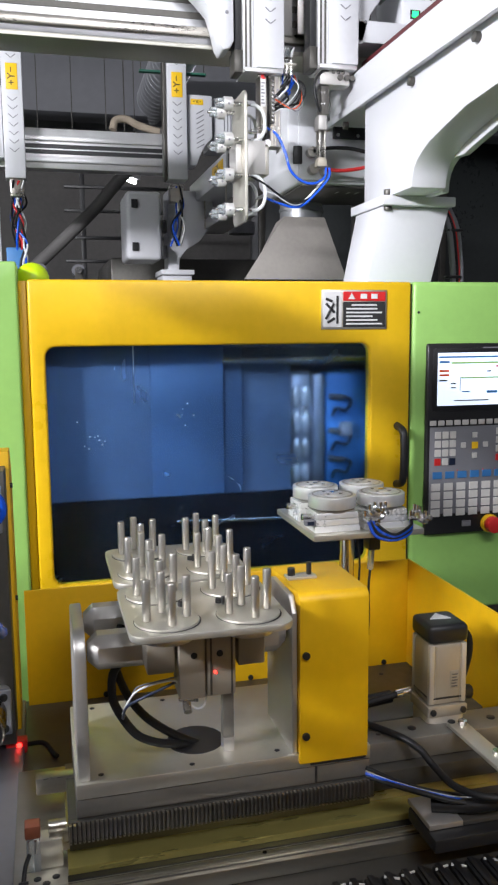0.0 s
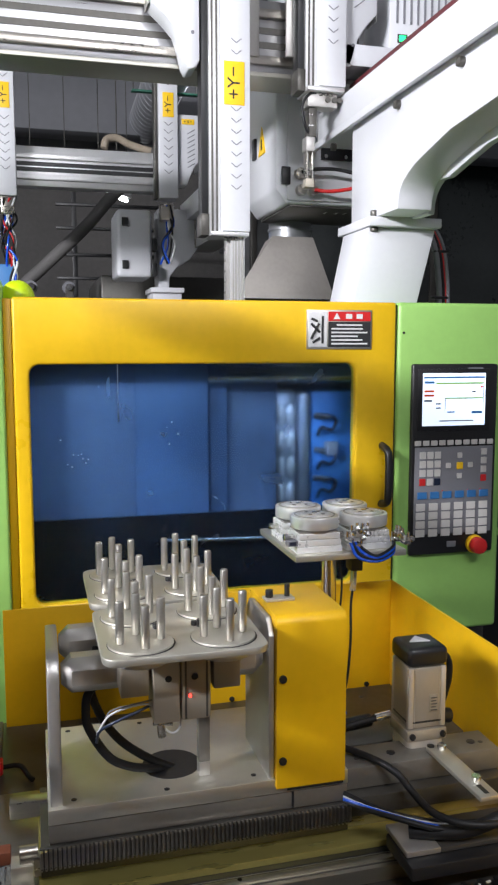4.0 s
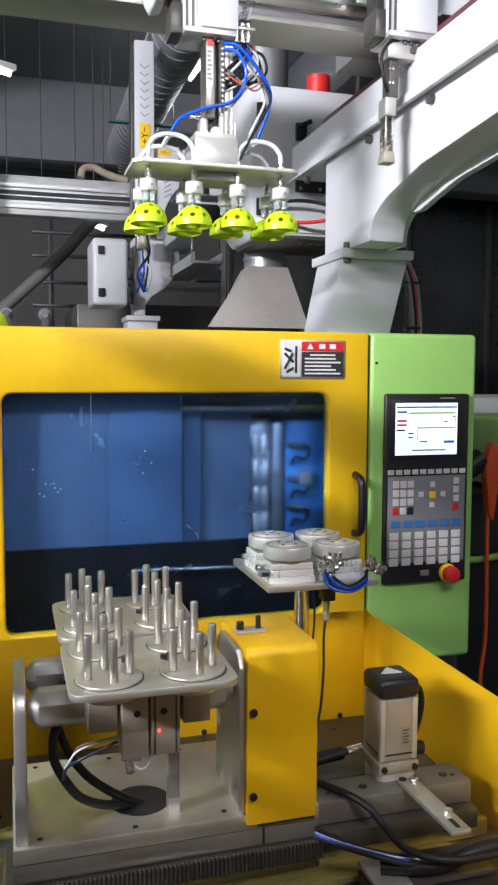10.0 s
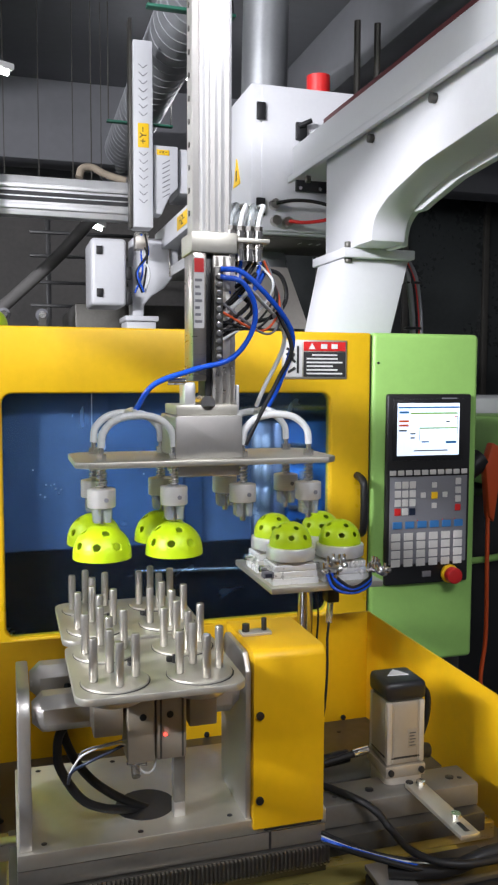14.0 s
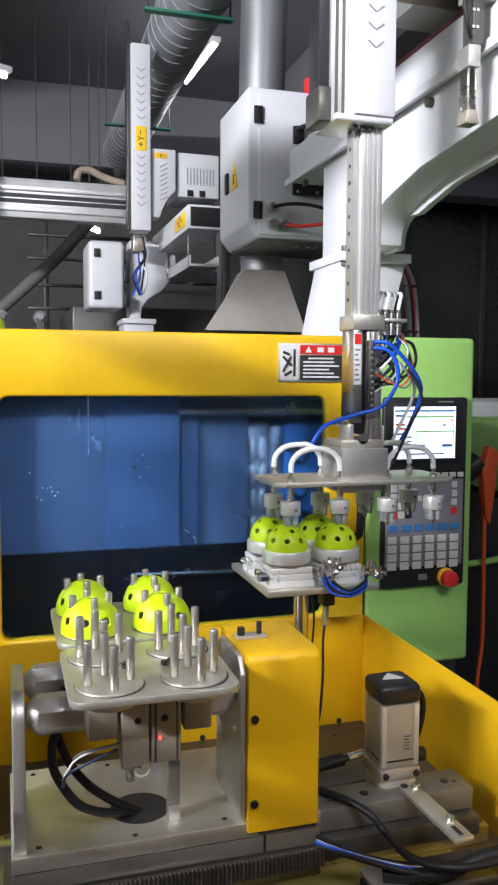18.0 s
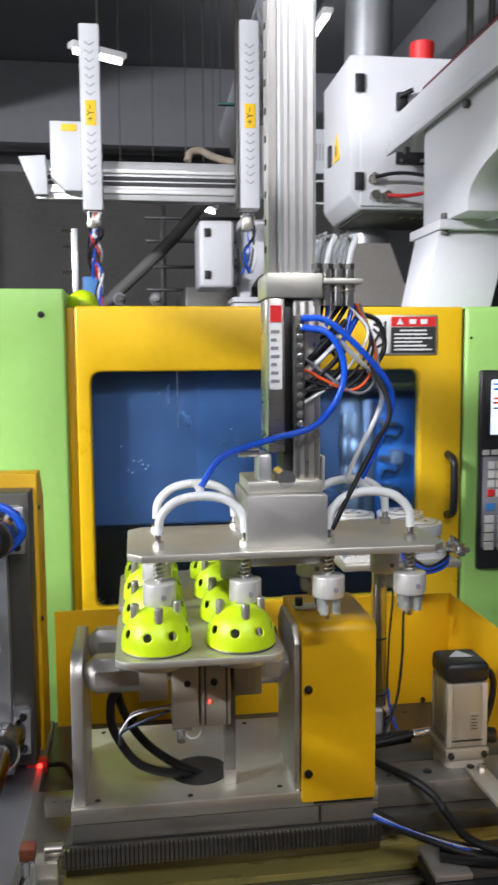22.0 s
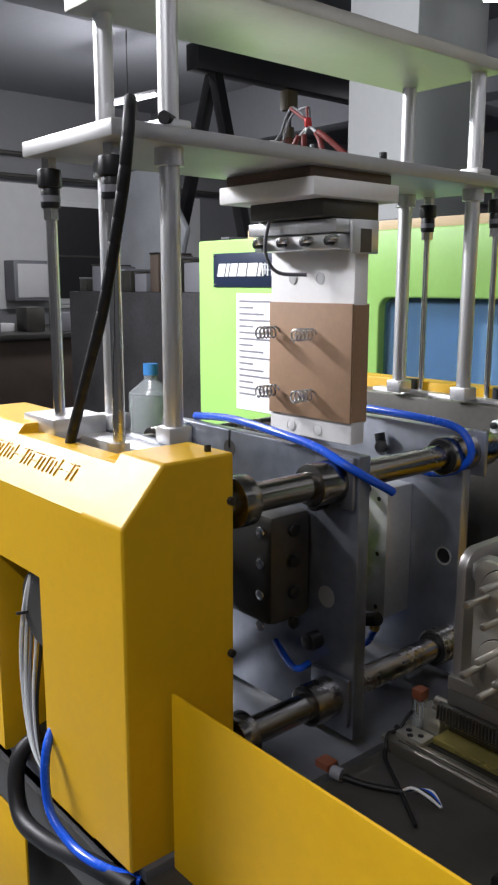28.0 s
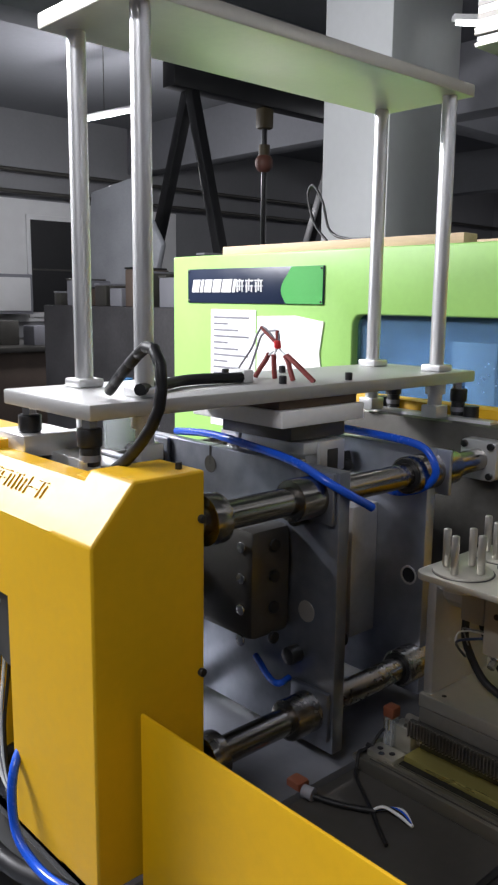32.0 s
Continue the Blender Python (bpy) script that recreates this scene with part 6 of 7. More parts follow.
slide = thing("arm_slide", "grooved aluminium arm profile with valve tool head", "robot arm")
part("profile", box(-0.004, 0.037, -0.026, 0.02, 0.23, 1.25, 0.002), ALU, slide)
for x, w in ((0.003, 0.002), (0.0105, 0.003), (0.02, 0.002), (0.03, 0.003)):
    part("groove", box(x - w, x + w, -0.0266, -0.0258, 0.23, 1.25, 0), DARK_STEEL if w > 0.003 else ALU_GREY, slide)
part("side_strip", box(-0.014, -0.0045, -0.014, 0.018, 0.23, 1.25, 0.001), ALU_GREY, slide)
for i in range(34):
    bolt(slide, (-0.014, 0.003, 0.26 + i * 0.03), (-1, 0, 0), 0.004, 0.0015, DARK_STEEL, "rail_screw")
part("clamp", box(-0.02, 0.043, -0.034, 0.03, 0.204, 0.231, 0.002), ALU_PLATE, slide)
part("tool_left", box(-0.018, 0.001, -0.032, 0.02, 0.035, 0.204, 0.002), STEEL, slide)
tl = part("tool_label", box(-0.0165, -0.0025, -0.0332, -0.032, 0.105, 0.198, 0), WHITE_DULL, slide, "white label with red heading")
part("label_heading", box(-0.0158, -0.0032, -0.034, -0.0332, 0.178, 0.196, 0), RED, tl)
for i in range(7):
    part("writing_bar", box(-0.015, -0.0055 - 0.0015 * (i % 3), -0.0339, -0.0332, 0.112 + i * 0.009, 0.1155 + i * 0.009, 0), GREY, tl)
part("tool_gap", box(0.0012, 0.0105, -0.022, 0.02, 0.015, 0.203, 0.001), BLACK, slide)
part("tool_right", box(0.0107, 0.042, -0.028, 0.02, 0.0, 0.203, 0.002), ALU_GREY, slide)
for x in (0.016, 0.026, 0.037):
    part("tool_rail", box(x - 0.002, x + 0.002, -0.030, -0.028, 0.0, 0.2, 0), STEEL, slide)
part("valve_rail", box(0.009, 0.021, -0.042, -0.0305, 0.06, 0.185, 0.001), DARK_STEEL, slide)
for i in range(11):
    bolt(slide, (0.015, -0.042, 0.067 + i * 0.0105), (0, -1, 0), 0.004, 0.004, CHROME, "fitting")
for i in range(4):
    for j in range(2):
        x, y = 0.037 + i * 0.0125, -0.024 + j * 0.026
        f = part("quick_coupling", cyl((x, y, 0.196), (x, y, 0.236), 0.0058, 12), CHROME, slide)
        part("coupling_ring", cyl((x, y, 0.212), (x, y, 0.219), 0.0068, 12), STEEL, f)
        part("coupling_collar", cyl((x, y, 0.236), (x, y, 0.242), 0.0062, 6), DARK_STEEL, f)
        part("tube_end", hose([(x, y, 0.242), (x + 0.003, y, 0.258), (x + 0.011, y + 0.012, 0.272), (x + 0.012, y + 0.04, 0.276)], 0.0036, 8), WHITE_HOSE if (i + j) % 2 else CLEAR, f)
part("coupling_plate", box(0.0432, 0.088, -0.034, 0.018, 0.2195, 0.2255, 0.001), ALU_PLATE, slide)
random.seed(4)
for i in range(7):
    a = random.uniform(-0.02, 0.02)
    part("wire", hose([(0.04 + 0.007 * i, -0.01, 0.196), (0.055 + a, -0.02, 0.16), (0.075 + a, -0.02 + a, 0.13 + 0.01 * i), (0.04 + a, -0.03, 0.1 + 0.008 * i), (0.02, -0.02, 0.09 + 0.012 * i)], 0.003, 6), (RUBBER, RUBBER, BLUE_HOSE, WHITE_HOSE)[i % 4], slide)
part("wire", hose([(0.086, -0.01, 0.19), (0.112, -0.01, 0.18), (0.12, -0.01, 0.15), (0.1, -0.02, 0.125), (0.07, -0.02, 0.115)], 0.003, 6), RUBBER, slide)
part("hinge_lug", box(-0.03, -0.014, -0.034, 0.0, -0.008, 0.034, 0.004), ALU, slide)
part("flow_valve", cyl((-0.052, -0.03, 0.035), (-0.028, -0.03, 0.035), 0.005, 12), CHROME, slide)
part("flow_valve", cyl((-0.042, -0.03, 0.03), (-0.042, -0.03, 0.044), 0.004, 12), CHROME, slide)
for i in range(5):
    part("wire", hose([(0.075 + 0.004 * i, -0.01, 0.2), (0.098 + 0.003 * i, -0.02, 0.165 - 0.008 * i), (0.06 + 0.006 * i, -0.032, 0.115 - 0.004 * i), (0.022, -0.036, 0.09 + 0.012 * i)], 0.0018, 6), (WHITE_HOSE, RUBBER, RUBBER, ORANGE, GREY)[i], slide)
part("hinge_lug", box(0.0422, 0.0455, -0.035, 0.02, -0.008, 0.03, 0.001), ALU, slide)
part("hinge_pin", cyl((0.001, -0.04, 0.006), (0.001, 0.0, 0.006), 0.01, 16), CHROME, slide)

gripper = thing("suction_gripper", "aluminium gripper plate with eight white suction heads", "gripper")
part("plate", prism([(-0.175, -0.06), (-0.16, -0.075), (0.16, -0.075), (0.175, -0.06), (0.175, 0.06), (0.16, 0.075), (-0.16, 0.075), (-0.175, 0.06)], "z", -0.074, -0.066, 0.0008), ALU_PLATE, gripper)
part("block", prism(round_rect(-0.046, 0.044, -0.066, -0.01, 0.003), "y", -0.055, 0.05, 0.001), ALU_GREY, gripper)
part("block_top", box(-0.042, 0.042, -0.04, 0.04, -0.01, 0.004, 0.002), ALU_PLATE, gripper)
part("lower_block", box(-0.04, 0.05, -0.04, 0.04, -0.092, -0.074, 0.003), ALU_GREY, gripper)
HEADS = [(x, y) for x in (-0.141, -0.047, 0.047, 0.141) for y in (-0.047, 0.047)]
head = None
for hx, hy in HEADS:
    if head is None:
        head = part("suction_head", cyl((0, 0, -0.126), (0, 0, -0.102), 0.018, 20, bev=0.0015), HEAD_WHITE, gripper)
        part("stem", cyl((0, 0, -0.102), (0, 0, -0.048), 0.0035, 10), CHROME, head)
        part("spring", hose([(0.006 * math.cos(a * 0.8), 0.006 * math.sin(a * 0.8), -0.101 + 0.0006 * a) for a in range(46)], 0.0012, 5, 1), CHROME, head)
        part("nut", cyl((0, 0, -0.066), (0, 0, -0.058), 0.007, 6), CHROME, head)
        part("screw", cyl((0.004, -0.0175, -0.115), (0.004, -0.0188, -0.115), 0.003, 8), GREY, head)
        part("nozzle", cyl((0, 0, -0.152), (0, 0, -0.128), 0.0035, 10, r2=0.006), CHROME, head)
        for a in range(4):
            q = Vector((0.0095 * math.cos(radians(45 + 90 * a)), 0.0095 * math.sin(radians(45 + 90 * a)), 0))
            part("suction_cup", cyl(q + Vector((0, 0, -0.145)), q + Vector((0, 0, -0.126)), 0.0048, 10, r2=0.006), CLEAR, head)
        head.matrix_basis = pose(hx, hy, 0)
    else:
        o = again(head, gripper, pose(hx, hy, 0))
        for ch in list(head.children):
            again(ch, o, ch.matrix_basis.copy())
for x0, x1 in ((-0.141, -0.047), (0.047, 0.141)):
    for y in (-0.047, 0.047):
        part("tube", hose([(x0, y, -0.05), (x0 + 0.003, y, -0.03), (x0 + 0.02, y, -0.014), ((x0 + x1) / 2, y, -0.009), (x1 - 0.02, y, -0.014), (x1 - 0.003, y, -0.03), (x1, y, -0.05)], 0.005, 8), WHITE_HOSE, gripper)
    part("tube", hose([((x0 + x1) / 2, -0.047, -0.009), ((x0 + x1) / 2, 0.0, -0.005), ((x0 + x1) / 2, 0.047, -0.009)], 0.005, 8), WHITE_HOSE, gripper)
part("blue_tube", hose([(-0.094, -0.02, -0.006), (-0.07, -0.03, 0.03), (-0.02, -0.045, 0.05), (0.03, -0.05, 0.065), (0.058, -0.05, 0.1), (0.062, -0.05, 0.135), (0.045, -0.05, 0.165), (0.017, -0.044, 0.172)], 0.0037, 8), BLUE_HOSE, gripper)
part("blue_tube", hose([(0.094, 0.0, -0.006), (0.11, -0.01, 0.03), (0.125, -0.02, 0.08), (0.118, -0.03, 0.11), (0.085, -0.045, 0.145), (0.045, -0.05, 0.178), (0.017, -0.044, 0.182)], 0.0037, 8), BLUE_HOSE, gripper)
part("grey_tube", hose([(0.08, 0.0, 0.0), (0.09, -0.01, 0.03), (0.115, -0.01, 0.08), (0.11, -0.02, 0.11), (0.07, -0.03, 0.15), (0.04, -0.03, 0.175)], 0.003, 8), WHITE_HOSE, gripper)
part("black_tube", hose([(0.05, -0.05, -0.05), (0.07, -0.05, -0.01), (0.1, -0.04, 0.04), (0.118, -0.04, 0.08), (0.1, -0.03, 0.13)], 0.003, 8), RUBBER, gripper)

runner_arm = arm_cover(1)
runner_carriage = arm_carriage(1)
part("clip_bracket", box(-0.06, 0.03, -0.03, 0.02, -0.05, -0.012, 0.003), ALU_GREY, runner_arm)
part("clip_body", box(-0.052, -0.028, -0.02, 0.015, -0.13, -0.05, 0.003), DARK_STEEL, runner_arm)
for i in range(4):
    part("clip_screw", cyl((-0.047 + 0.008 * (i % 2) - 0.004, -0.02, -0.07 - 0.03 * (i // 2)), (-0.047 + 0.008 * (i % 2) - 0.004, -0.0225, -0.07 - 0.03 * (i // 2)), 0.003, 8), CHROME, runner_arm)
part("clip_jaw", box(-0.06, -0.034, -0.022, 0.017, -0.17, -0.13, 0.003), ALU_GREY, runner_arm)
for x in (-0.057, -0.041):
    part("clip_finger", box(x, x + 0.005, -0.015, 0.012, -0.245, -0.17, 0.001), STEEL, runner_arm)
part("clip_tip", prism([(-0.058, -0.245), (-0.035, -0.245), (-0.032, -0.27), (-0.062, -0.27)], "y", -0.018, 0.013, 0.002), BEIGE, runner_arm)
part("clip_wire", hose([(-0.01, -0.02, -0.02), (-0.05, -0.03, -0.015), (-0.075, -0.03, -0.05), (-0.068, -0.03, -0.1), (-0.055, -0.02, -0.12)], 0.004, 6), RUBBER, runner_arm)
for x in (0.0, 0.02, 0.035):
    part("arm_screw", cyl((x, -0.03, -0.03), (x, -0.036, -0.03), 0.008, 10), DARK_STEEL, runner_arm)

# ---------------------------------------------------------------- the hall behind
def far_robot():
    """A second robot over the machine behind."""
    t = thing("far_robot", "white robot with two vertical arms over the next machine", "robot")
    y = 4.0
    part("crossbeam", box(-0.33, 0.72, y + 0.05, y + 0.13, 2.25, 2.43, 0.003), ALU, t)
    for z in (2.29, 2.385):
        part("rail", box(-0.33, 0.72, y + 0.035, y + 0.05, z - 0.012, z + 0.012, 0.001), ALU, t)
    for z in (2.325, 2.35):
        part("groove", box(-0.33, 0.72, y + 0.044, y + 0.0505, z - 0.009, z + 0.009, 0), BLACK, t)
    part("beam_end", prism([(-0.40, 2.43), (-0.28, 2.44), (-0.27, 2.26), (-0.33, 2.26)], "y", y + 0.0, y + 0.16, 0.005), WHITE, t)
    for x0, x1, z0, z1, lab in ((0.622, 0.713, 2.20, 3.05, 2.62), (-0.108, -0.018, 2.18, 3.0, 2.61)):
        a = part("arm", box(x0, x1, y - 0.08, y + 0.03, z0, z1, 0.006), WHITE, t)
        part("axis_label", box(x0 + 0.02, x1 - 0.02, y - 0.083, y - 0.08, lab - 0.055, lab + 0.055, 0.001), LABEL_YELLOW, a)
        text(a, "+Y\u2212", 0.045, pose((x0 + x1) / 2, y - 0.0835, lab, 90, 0, 0) @ pose(0, 0, 0, 0, 0, 90), INK)
        for i in range(18):
            z = z0 + 0.12 + i * 0.036
            if abs(z - lab) < 0.07:
                continue
            for s in (-1, 1):
                c = part("chevron", box(-0.013, 0.013, -0.0015, 0, -0.0015, 0.0015, 0), GREY, a)
                c.matrix_basis = pose((x0 + x1) / 2 + s * 0.0105, y - 0.0805, z, 0, s * -40, 0)
    part("arm_rail", box(0.605, 0.62, y - 0.06, y, 2.2, 3.15, 0.002), DARK_STEEL, t)
    br = part("bracket", prism([(0.72, 2.27), (0.76, 2.27), (0.775, 2.31), (0.80, 2.36), (0.838, 2.40), (0.838, 2.59), (0.72, 2.59)], "y", y - 0.05, y + 0.05, 0.006), WHITE, t)
    part("axis_label", box(0.735, 0.795, y - 0.054, y - 0.05, 2.545, 2.57, 0.001), LABEL_YELLOW, br)
    text(br, "+X\u2212", 0.022, pose(0.765, y - 0.0545, 2.557, 90, 0, 0), INK)
    for i in range(8):
        m = part("vent_mark", box(-0.02, 0.02, -0.052, -0.05, -0.002, 0.002, 0), GREY, br)
        m.matrix_basis = pose(0.78, y, 2.36 + i * 0.022, 0, -30, 0)
    br = part("bracket", prism([(-0.25, 2.33), (-0.19, 2.27), (-0.11, 2.27), (-0.11, 2.58), (-0.25, 2.58)], "y", y - 0.05, y + 0.05, 0.006), WHITE, t)
    part("axis_label", box(-0.2, -0.13, y - 0.054, y - 0.05, 2.535, 2.565, 0.001), LABEL_YELLOW, br)
    part("drive_box", box(0.85, 1.06, y - 0.02, y + 0.25, 2.38, 2.59, 0.01), WHITE, t)
    for i in range(9):
        part("vent", box(0.9 + i * 0.016, 0.904 + i * 0.016, y - 0.022, y - 0.02, 2.44, 2.52, 0), GREY, t)
    for x in (0.9, 0.96):
        part("switch", box(x, x + 0.03, y - 0.024, y - 0.02, 2.385, 2.415, 0.001), BLACK, t)
    bm = part("beam", box(0.787, 0.935, 3.45, 4.3, 2.135, 2.235, 0.004), WHITE, t)
    part("beam_opening", box(0.797, 0.925, 3.447, 3.45, 2.145, 2.225, 0), BLACK, bm)
    part("axis_label", box(0.784, 0.787, 3.5, 3.72, 2.155, 2.215, 0.001), LABEL_YELLOW, bm)
    text(bm, "+Z\u2212", 0.06, pose(0.7835, 3.61, 2.185, 90, 0, -90), INK)
    tr = part("cable_tray", box(0.83, 0.96, 3.6, 4.3, 2.0, 2.012, 0.002), ALU, t)
    for x in (0.83, 0.957):
        part("tray_side", box(x, x + 0.003, 3.6, 4.3, 2.012, 2.05, 0.001), ALU, tr)
    for y1 in (3.62, 4.1):
        part("tray_hanger", box(0.825, 0.829, y1, y1 + 0.02, 2.0, 2.14, 0.001), STEEL, tr)
    y = 4.0
    part("stand", prism([(0.642, 1.70), (0.69, 1.70), (0.70, 1.856), (0.735, 1.90), (0.802, 1.943), (0.855, 2.01), (0.873, 2.072), (0.87, 2.185), (0.642, 2.185), (0.642, 1.98)], "y", y + 0.12, y + 0.26, 0.008), WHITE, t)
    part("stand_flange", box(0.60, 0.765, y + 0.08, y + 0.3, 1.775, 1.80, 0.004), WHITE, t)
    part("foot", box(0.61, 0.755, y + 0.1, y + 0.3, 1.45, 1.775, 0.004), WHITE, t)
    part("exhaust_can", cyl((1.16, 4.7, 2.05), (1.16, 4.7, 2.115), 0.075, 20), GREY, t)
    cb = part("control_box", box(0.43, 0.60, y + 0.02, y + 0.3, 1.84, 2.16, 0.02, 3), WHITE, t)
    for z in (1.9, 2.1):
        part("hinge", box(0.455, 0.485, y + 0.01, y + 0.02, z - 0.02, z + 0.02, 0.002), BLACK, cb)
    for z in (2.0, 1.88):
        part("gland", box(0.60, 0.625, y + 0.03, y + 0.09, z - 0.03, z + 0.03, 0.003), BLACK, cb)
    # tool with wires under the arm
    part("tool_bar", box(-0.165, -0.14, y - 0.05, y - 0.03, 1.7, 2.1, 0.002), ALU, t)
    for z in (1.78, 1.9, 2.02, 2.09):
        part("tool_pin", cyl((-0.21, y - 0.04, z), (-0.165, y - 0.04, z), 0.006, 8), CHROME, t)
    random.seed(9)
    for x0 in (-0.06, 0.66):
        for i in range(12 if x0 < 0 else 5):
            p = [(x0 + random.uniform(-0.03, 0.04), y - 0.05 + random.uniform(-0.03, 0.03), 2.17 - k * 0.09) for k in range(6 if x0 < 0 else 4)]
            part("wire", hose(p, 0.005, 6, 5), (BLUE_HOSE, RUBBER, BLUE_HOSE, WHITE_HOSE, RUBBER, RED)[i % 6], t)
        part("wrist", box(x0 - 0.03, x0 + 0.03, y - 0.07, y, 2.1, 2.18, 0.004), STEEL, t)
    part("mould_tool", box(-0.12, -0.03, y - 0.06, y + 0.0, 1.72, 1.88, 0.004), MOULD_BLUE, t)
    return t


far_robot()


def far_machine():
    t = thing("far_machine", "dark moulding machine standing behind in shadow", "machine")
    part("body", box(-1.5, 1.6, 3.7, 4.9, 0, 1.6, 0.01), DARK_STEEL, t)
    part("rear_part", box(0.4, 1.6, 4.6, 5.6, 1.6, 1.9, 0.01), DARK_STEEL, t)
    for x in (0.03, 0.24, 0.437):
        k = part("knob", cyl((x, 4.95, 1.85), (x, 4.88, 1.85), 0.036, 14), GREY, t)
        part("knob_hub", cyl((x, 4.88, 1.85), (x, 4.84, 1.85), 0.02, 10), CHROME, k)
        part("stem", box(x - 0.02, x + 0.02, 4.86, 4.9, 1.5, 1.85, 0), DARK_STEEL, k)
    return t


far_machine()


def duct():
    t = thing("spiral_duct", "grey spiral air duct hung under the ceiling", "duct")
    a, c = Vector((0.80, 2.4, 3.07)), Vector((0.984, 7.6, 3.325))
    part("tube", cyl(a, c, 0.14, 32), DUCT_GREY, t)
    n = (c - a).normalized()
    for i in range(46):
        p = a + n * (0.03 + i * 0.112)
        s = part("seam", cyl(p, p + n * 0.005, 0.1425, 28), DUCT_SEAM, t)
    for x0, x1, y, z in ((0.592, 0.955, 3.37, 2.955), (0.653, 1.06, 5.18, 3.045)):
        st = part("strap", box(x0, x1, y - 0.02, y + 0.02, z, z + 0.012, 0.002), DUCT_GREEN, t)
        for x in (x0 + 0.01, x1 - 0.01):
            part("strap_rod", cyl((x, y, z), (x, y, CEIL), 0.004, 6), DARK_STEEL, st)
    return t


DUCT_GREY = mat("duct_sheet", (0.36, 0.37, 0.39), 0.45, 0.35, 0.1, 6, 0.03, 40)
DUCT_SEAM = mat("duct_seam", (0.45, 0.46, 0.48), 0.45, 0.35, 0.1, 6, 0.03, 40)
DUCT_GREEN = mat("green_strap", (0.02, 0.14, 0.09), 0.5, 0.0, 0.1, 8, 0.03, 40)
duct()
DULL_PIPE = mat("dull_pipe", (0.13, 0.125, 0.12), 0.7, 0, 0.2, 6)
t = thing("water_pipe", "dark pipes and cable racks on the back wall", "pipe")
part("pipe", hose([(-0.6, 5.0, 1.55), (-0.1, 5.0, 1.8), (0.03, 5.0, 1.906), (0.157, 5.0, 2.024), (0.351, 5.0, 2.211), (0.515, 5.0, 2.399), (0.8, 5.05, 2.7), (0.9, 5.1, 3.2)], 0.036, 12), DULL_PIPE, t)
for z in (1.95, 2.1, 2.27, 2.42):
    part("rack", box(0.2, 0.95, 5.55, 5.58, z, z + 0.02, 0.002), BLACK, t)
part("upright", box(0.3, 0.33, 5.56, 5.6, 1.4, 2.7, 0.002), BLACK, t)
for x, z in ((0.25, 2.9), (0.45, 2.8), (0.05, 3.0), (0.62, 2.9), (1.6, 2.9)):
    part("hanger", cyl((x, 5.2, z - 0.3), (x, 5.2, CEIL), 0.003, 6), DARK_STEEL, t)
for x in (1.6, 1.7):
    part("bar", cyl((x, 3.6, 2.75), (x, 3.6, 3.12), 0.016, 8), DARK_STEEL, t)
solid("cloth_roll", hose([(0.385, 4.08, 2.445), (0.40, 4.09, 2.49), (0.45, 4.1, 2.5), (0.5, 4.1, 2.478), (0.56, 4.1, 2.46), (0.61, 4.1, 2.45)], 0.018, 8), CLOTH, "brown rolled cloth on the far robot beam", "cloth")
solid("dark_window", box(2.0, 5.9, 7.37, 7.4, 0.9, 3.3, 0.004), NIGHT_PANE, "dark night window in the back wall", "window", kind="structure")
for x in (2.0, 2.9, 3.8, 4.7):
    solid("window_mullion", box(x - 0.03, x + 0.03, 7.33, 7.37, 0.9, 3.3, 0.004), DARK_STEEL, "dark window mullion", "window", kind="structure")
DARK_LINING = mat("dark_lining", (0.09, 0.085, 0.08), 0.7, 0, 0.3, 2, 0.1, 20)
solid("wall_lining", box(-1.2, 1.9, 7.36, 7.4, 0, 3.1, 0), DARK_LINING, "dark lower lining of the back wall", "wall", kind="structure")


def crane():
    t = thing("gantry_crane", "black steel gantry crane with chain hoist", "crane")
    for y in (4.0, 5.7):
        for x0 in (-5.5, -3.45):
            b = part("leg", box(-0.04, 0.04, -0.04, 0.04, 0, 3.22 if x0 < -5 else 3.13, 0.004), BLACK, t)
            d = Vector((-4.33, y, 3.05)) - Vector((x0, y, 0))
            b.matrix_basis = Matrix.Translation((x0, y, 0)) @ d.to_track_quat("Z", "Y").to_matrix().to_4x4()
        part("foot_bar", box(-5.6, -3.35, y - 0.06, y + 0.06, 0, 0.1, 0.004), BLACK, t)
    part("girder", box(-4.4, -4.26, 3.8, 5.9, 3.0, 3.18, 0.006), BLACK, t)
    h = part("hoist", box(-4.38, -4.28, 4.69, 4.81, 2.84, 3.0, 0.02), HOIST, t, "dirty dark chain hoist")
    b = ball(0.075, 20)
    bmesh.ops.translate(b, vec=(-4.33, 4.75, 2.58), verts=b.verts)
    part("hook_block", b, DIM_ORANGE, h)
    part("hook_neck", cyl((-4.33, 4.75, 2.64), (-4.33, 4.75, 2.72), 0.045, 14), HOIST, h)
    part("chain", cyl((-4.33, 4.75, 0.9), (-4.33, 4.75, 2.84), 0.022, 8), BLACK, h)
    return t


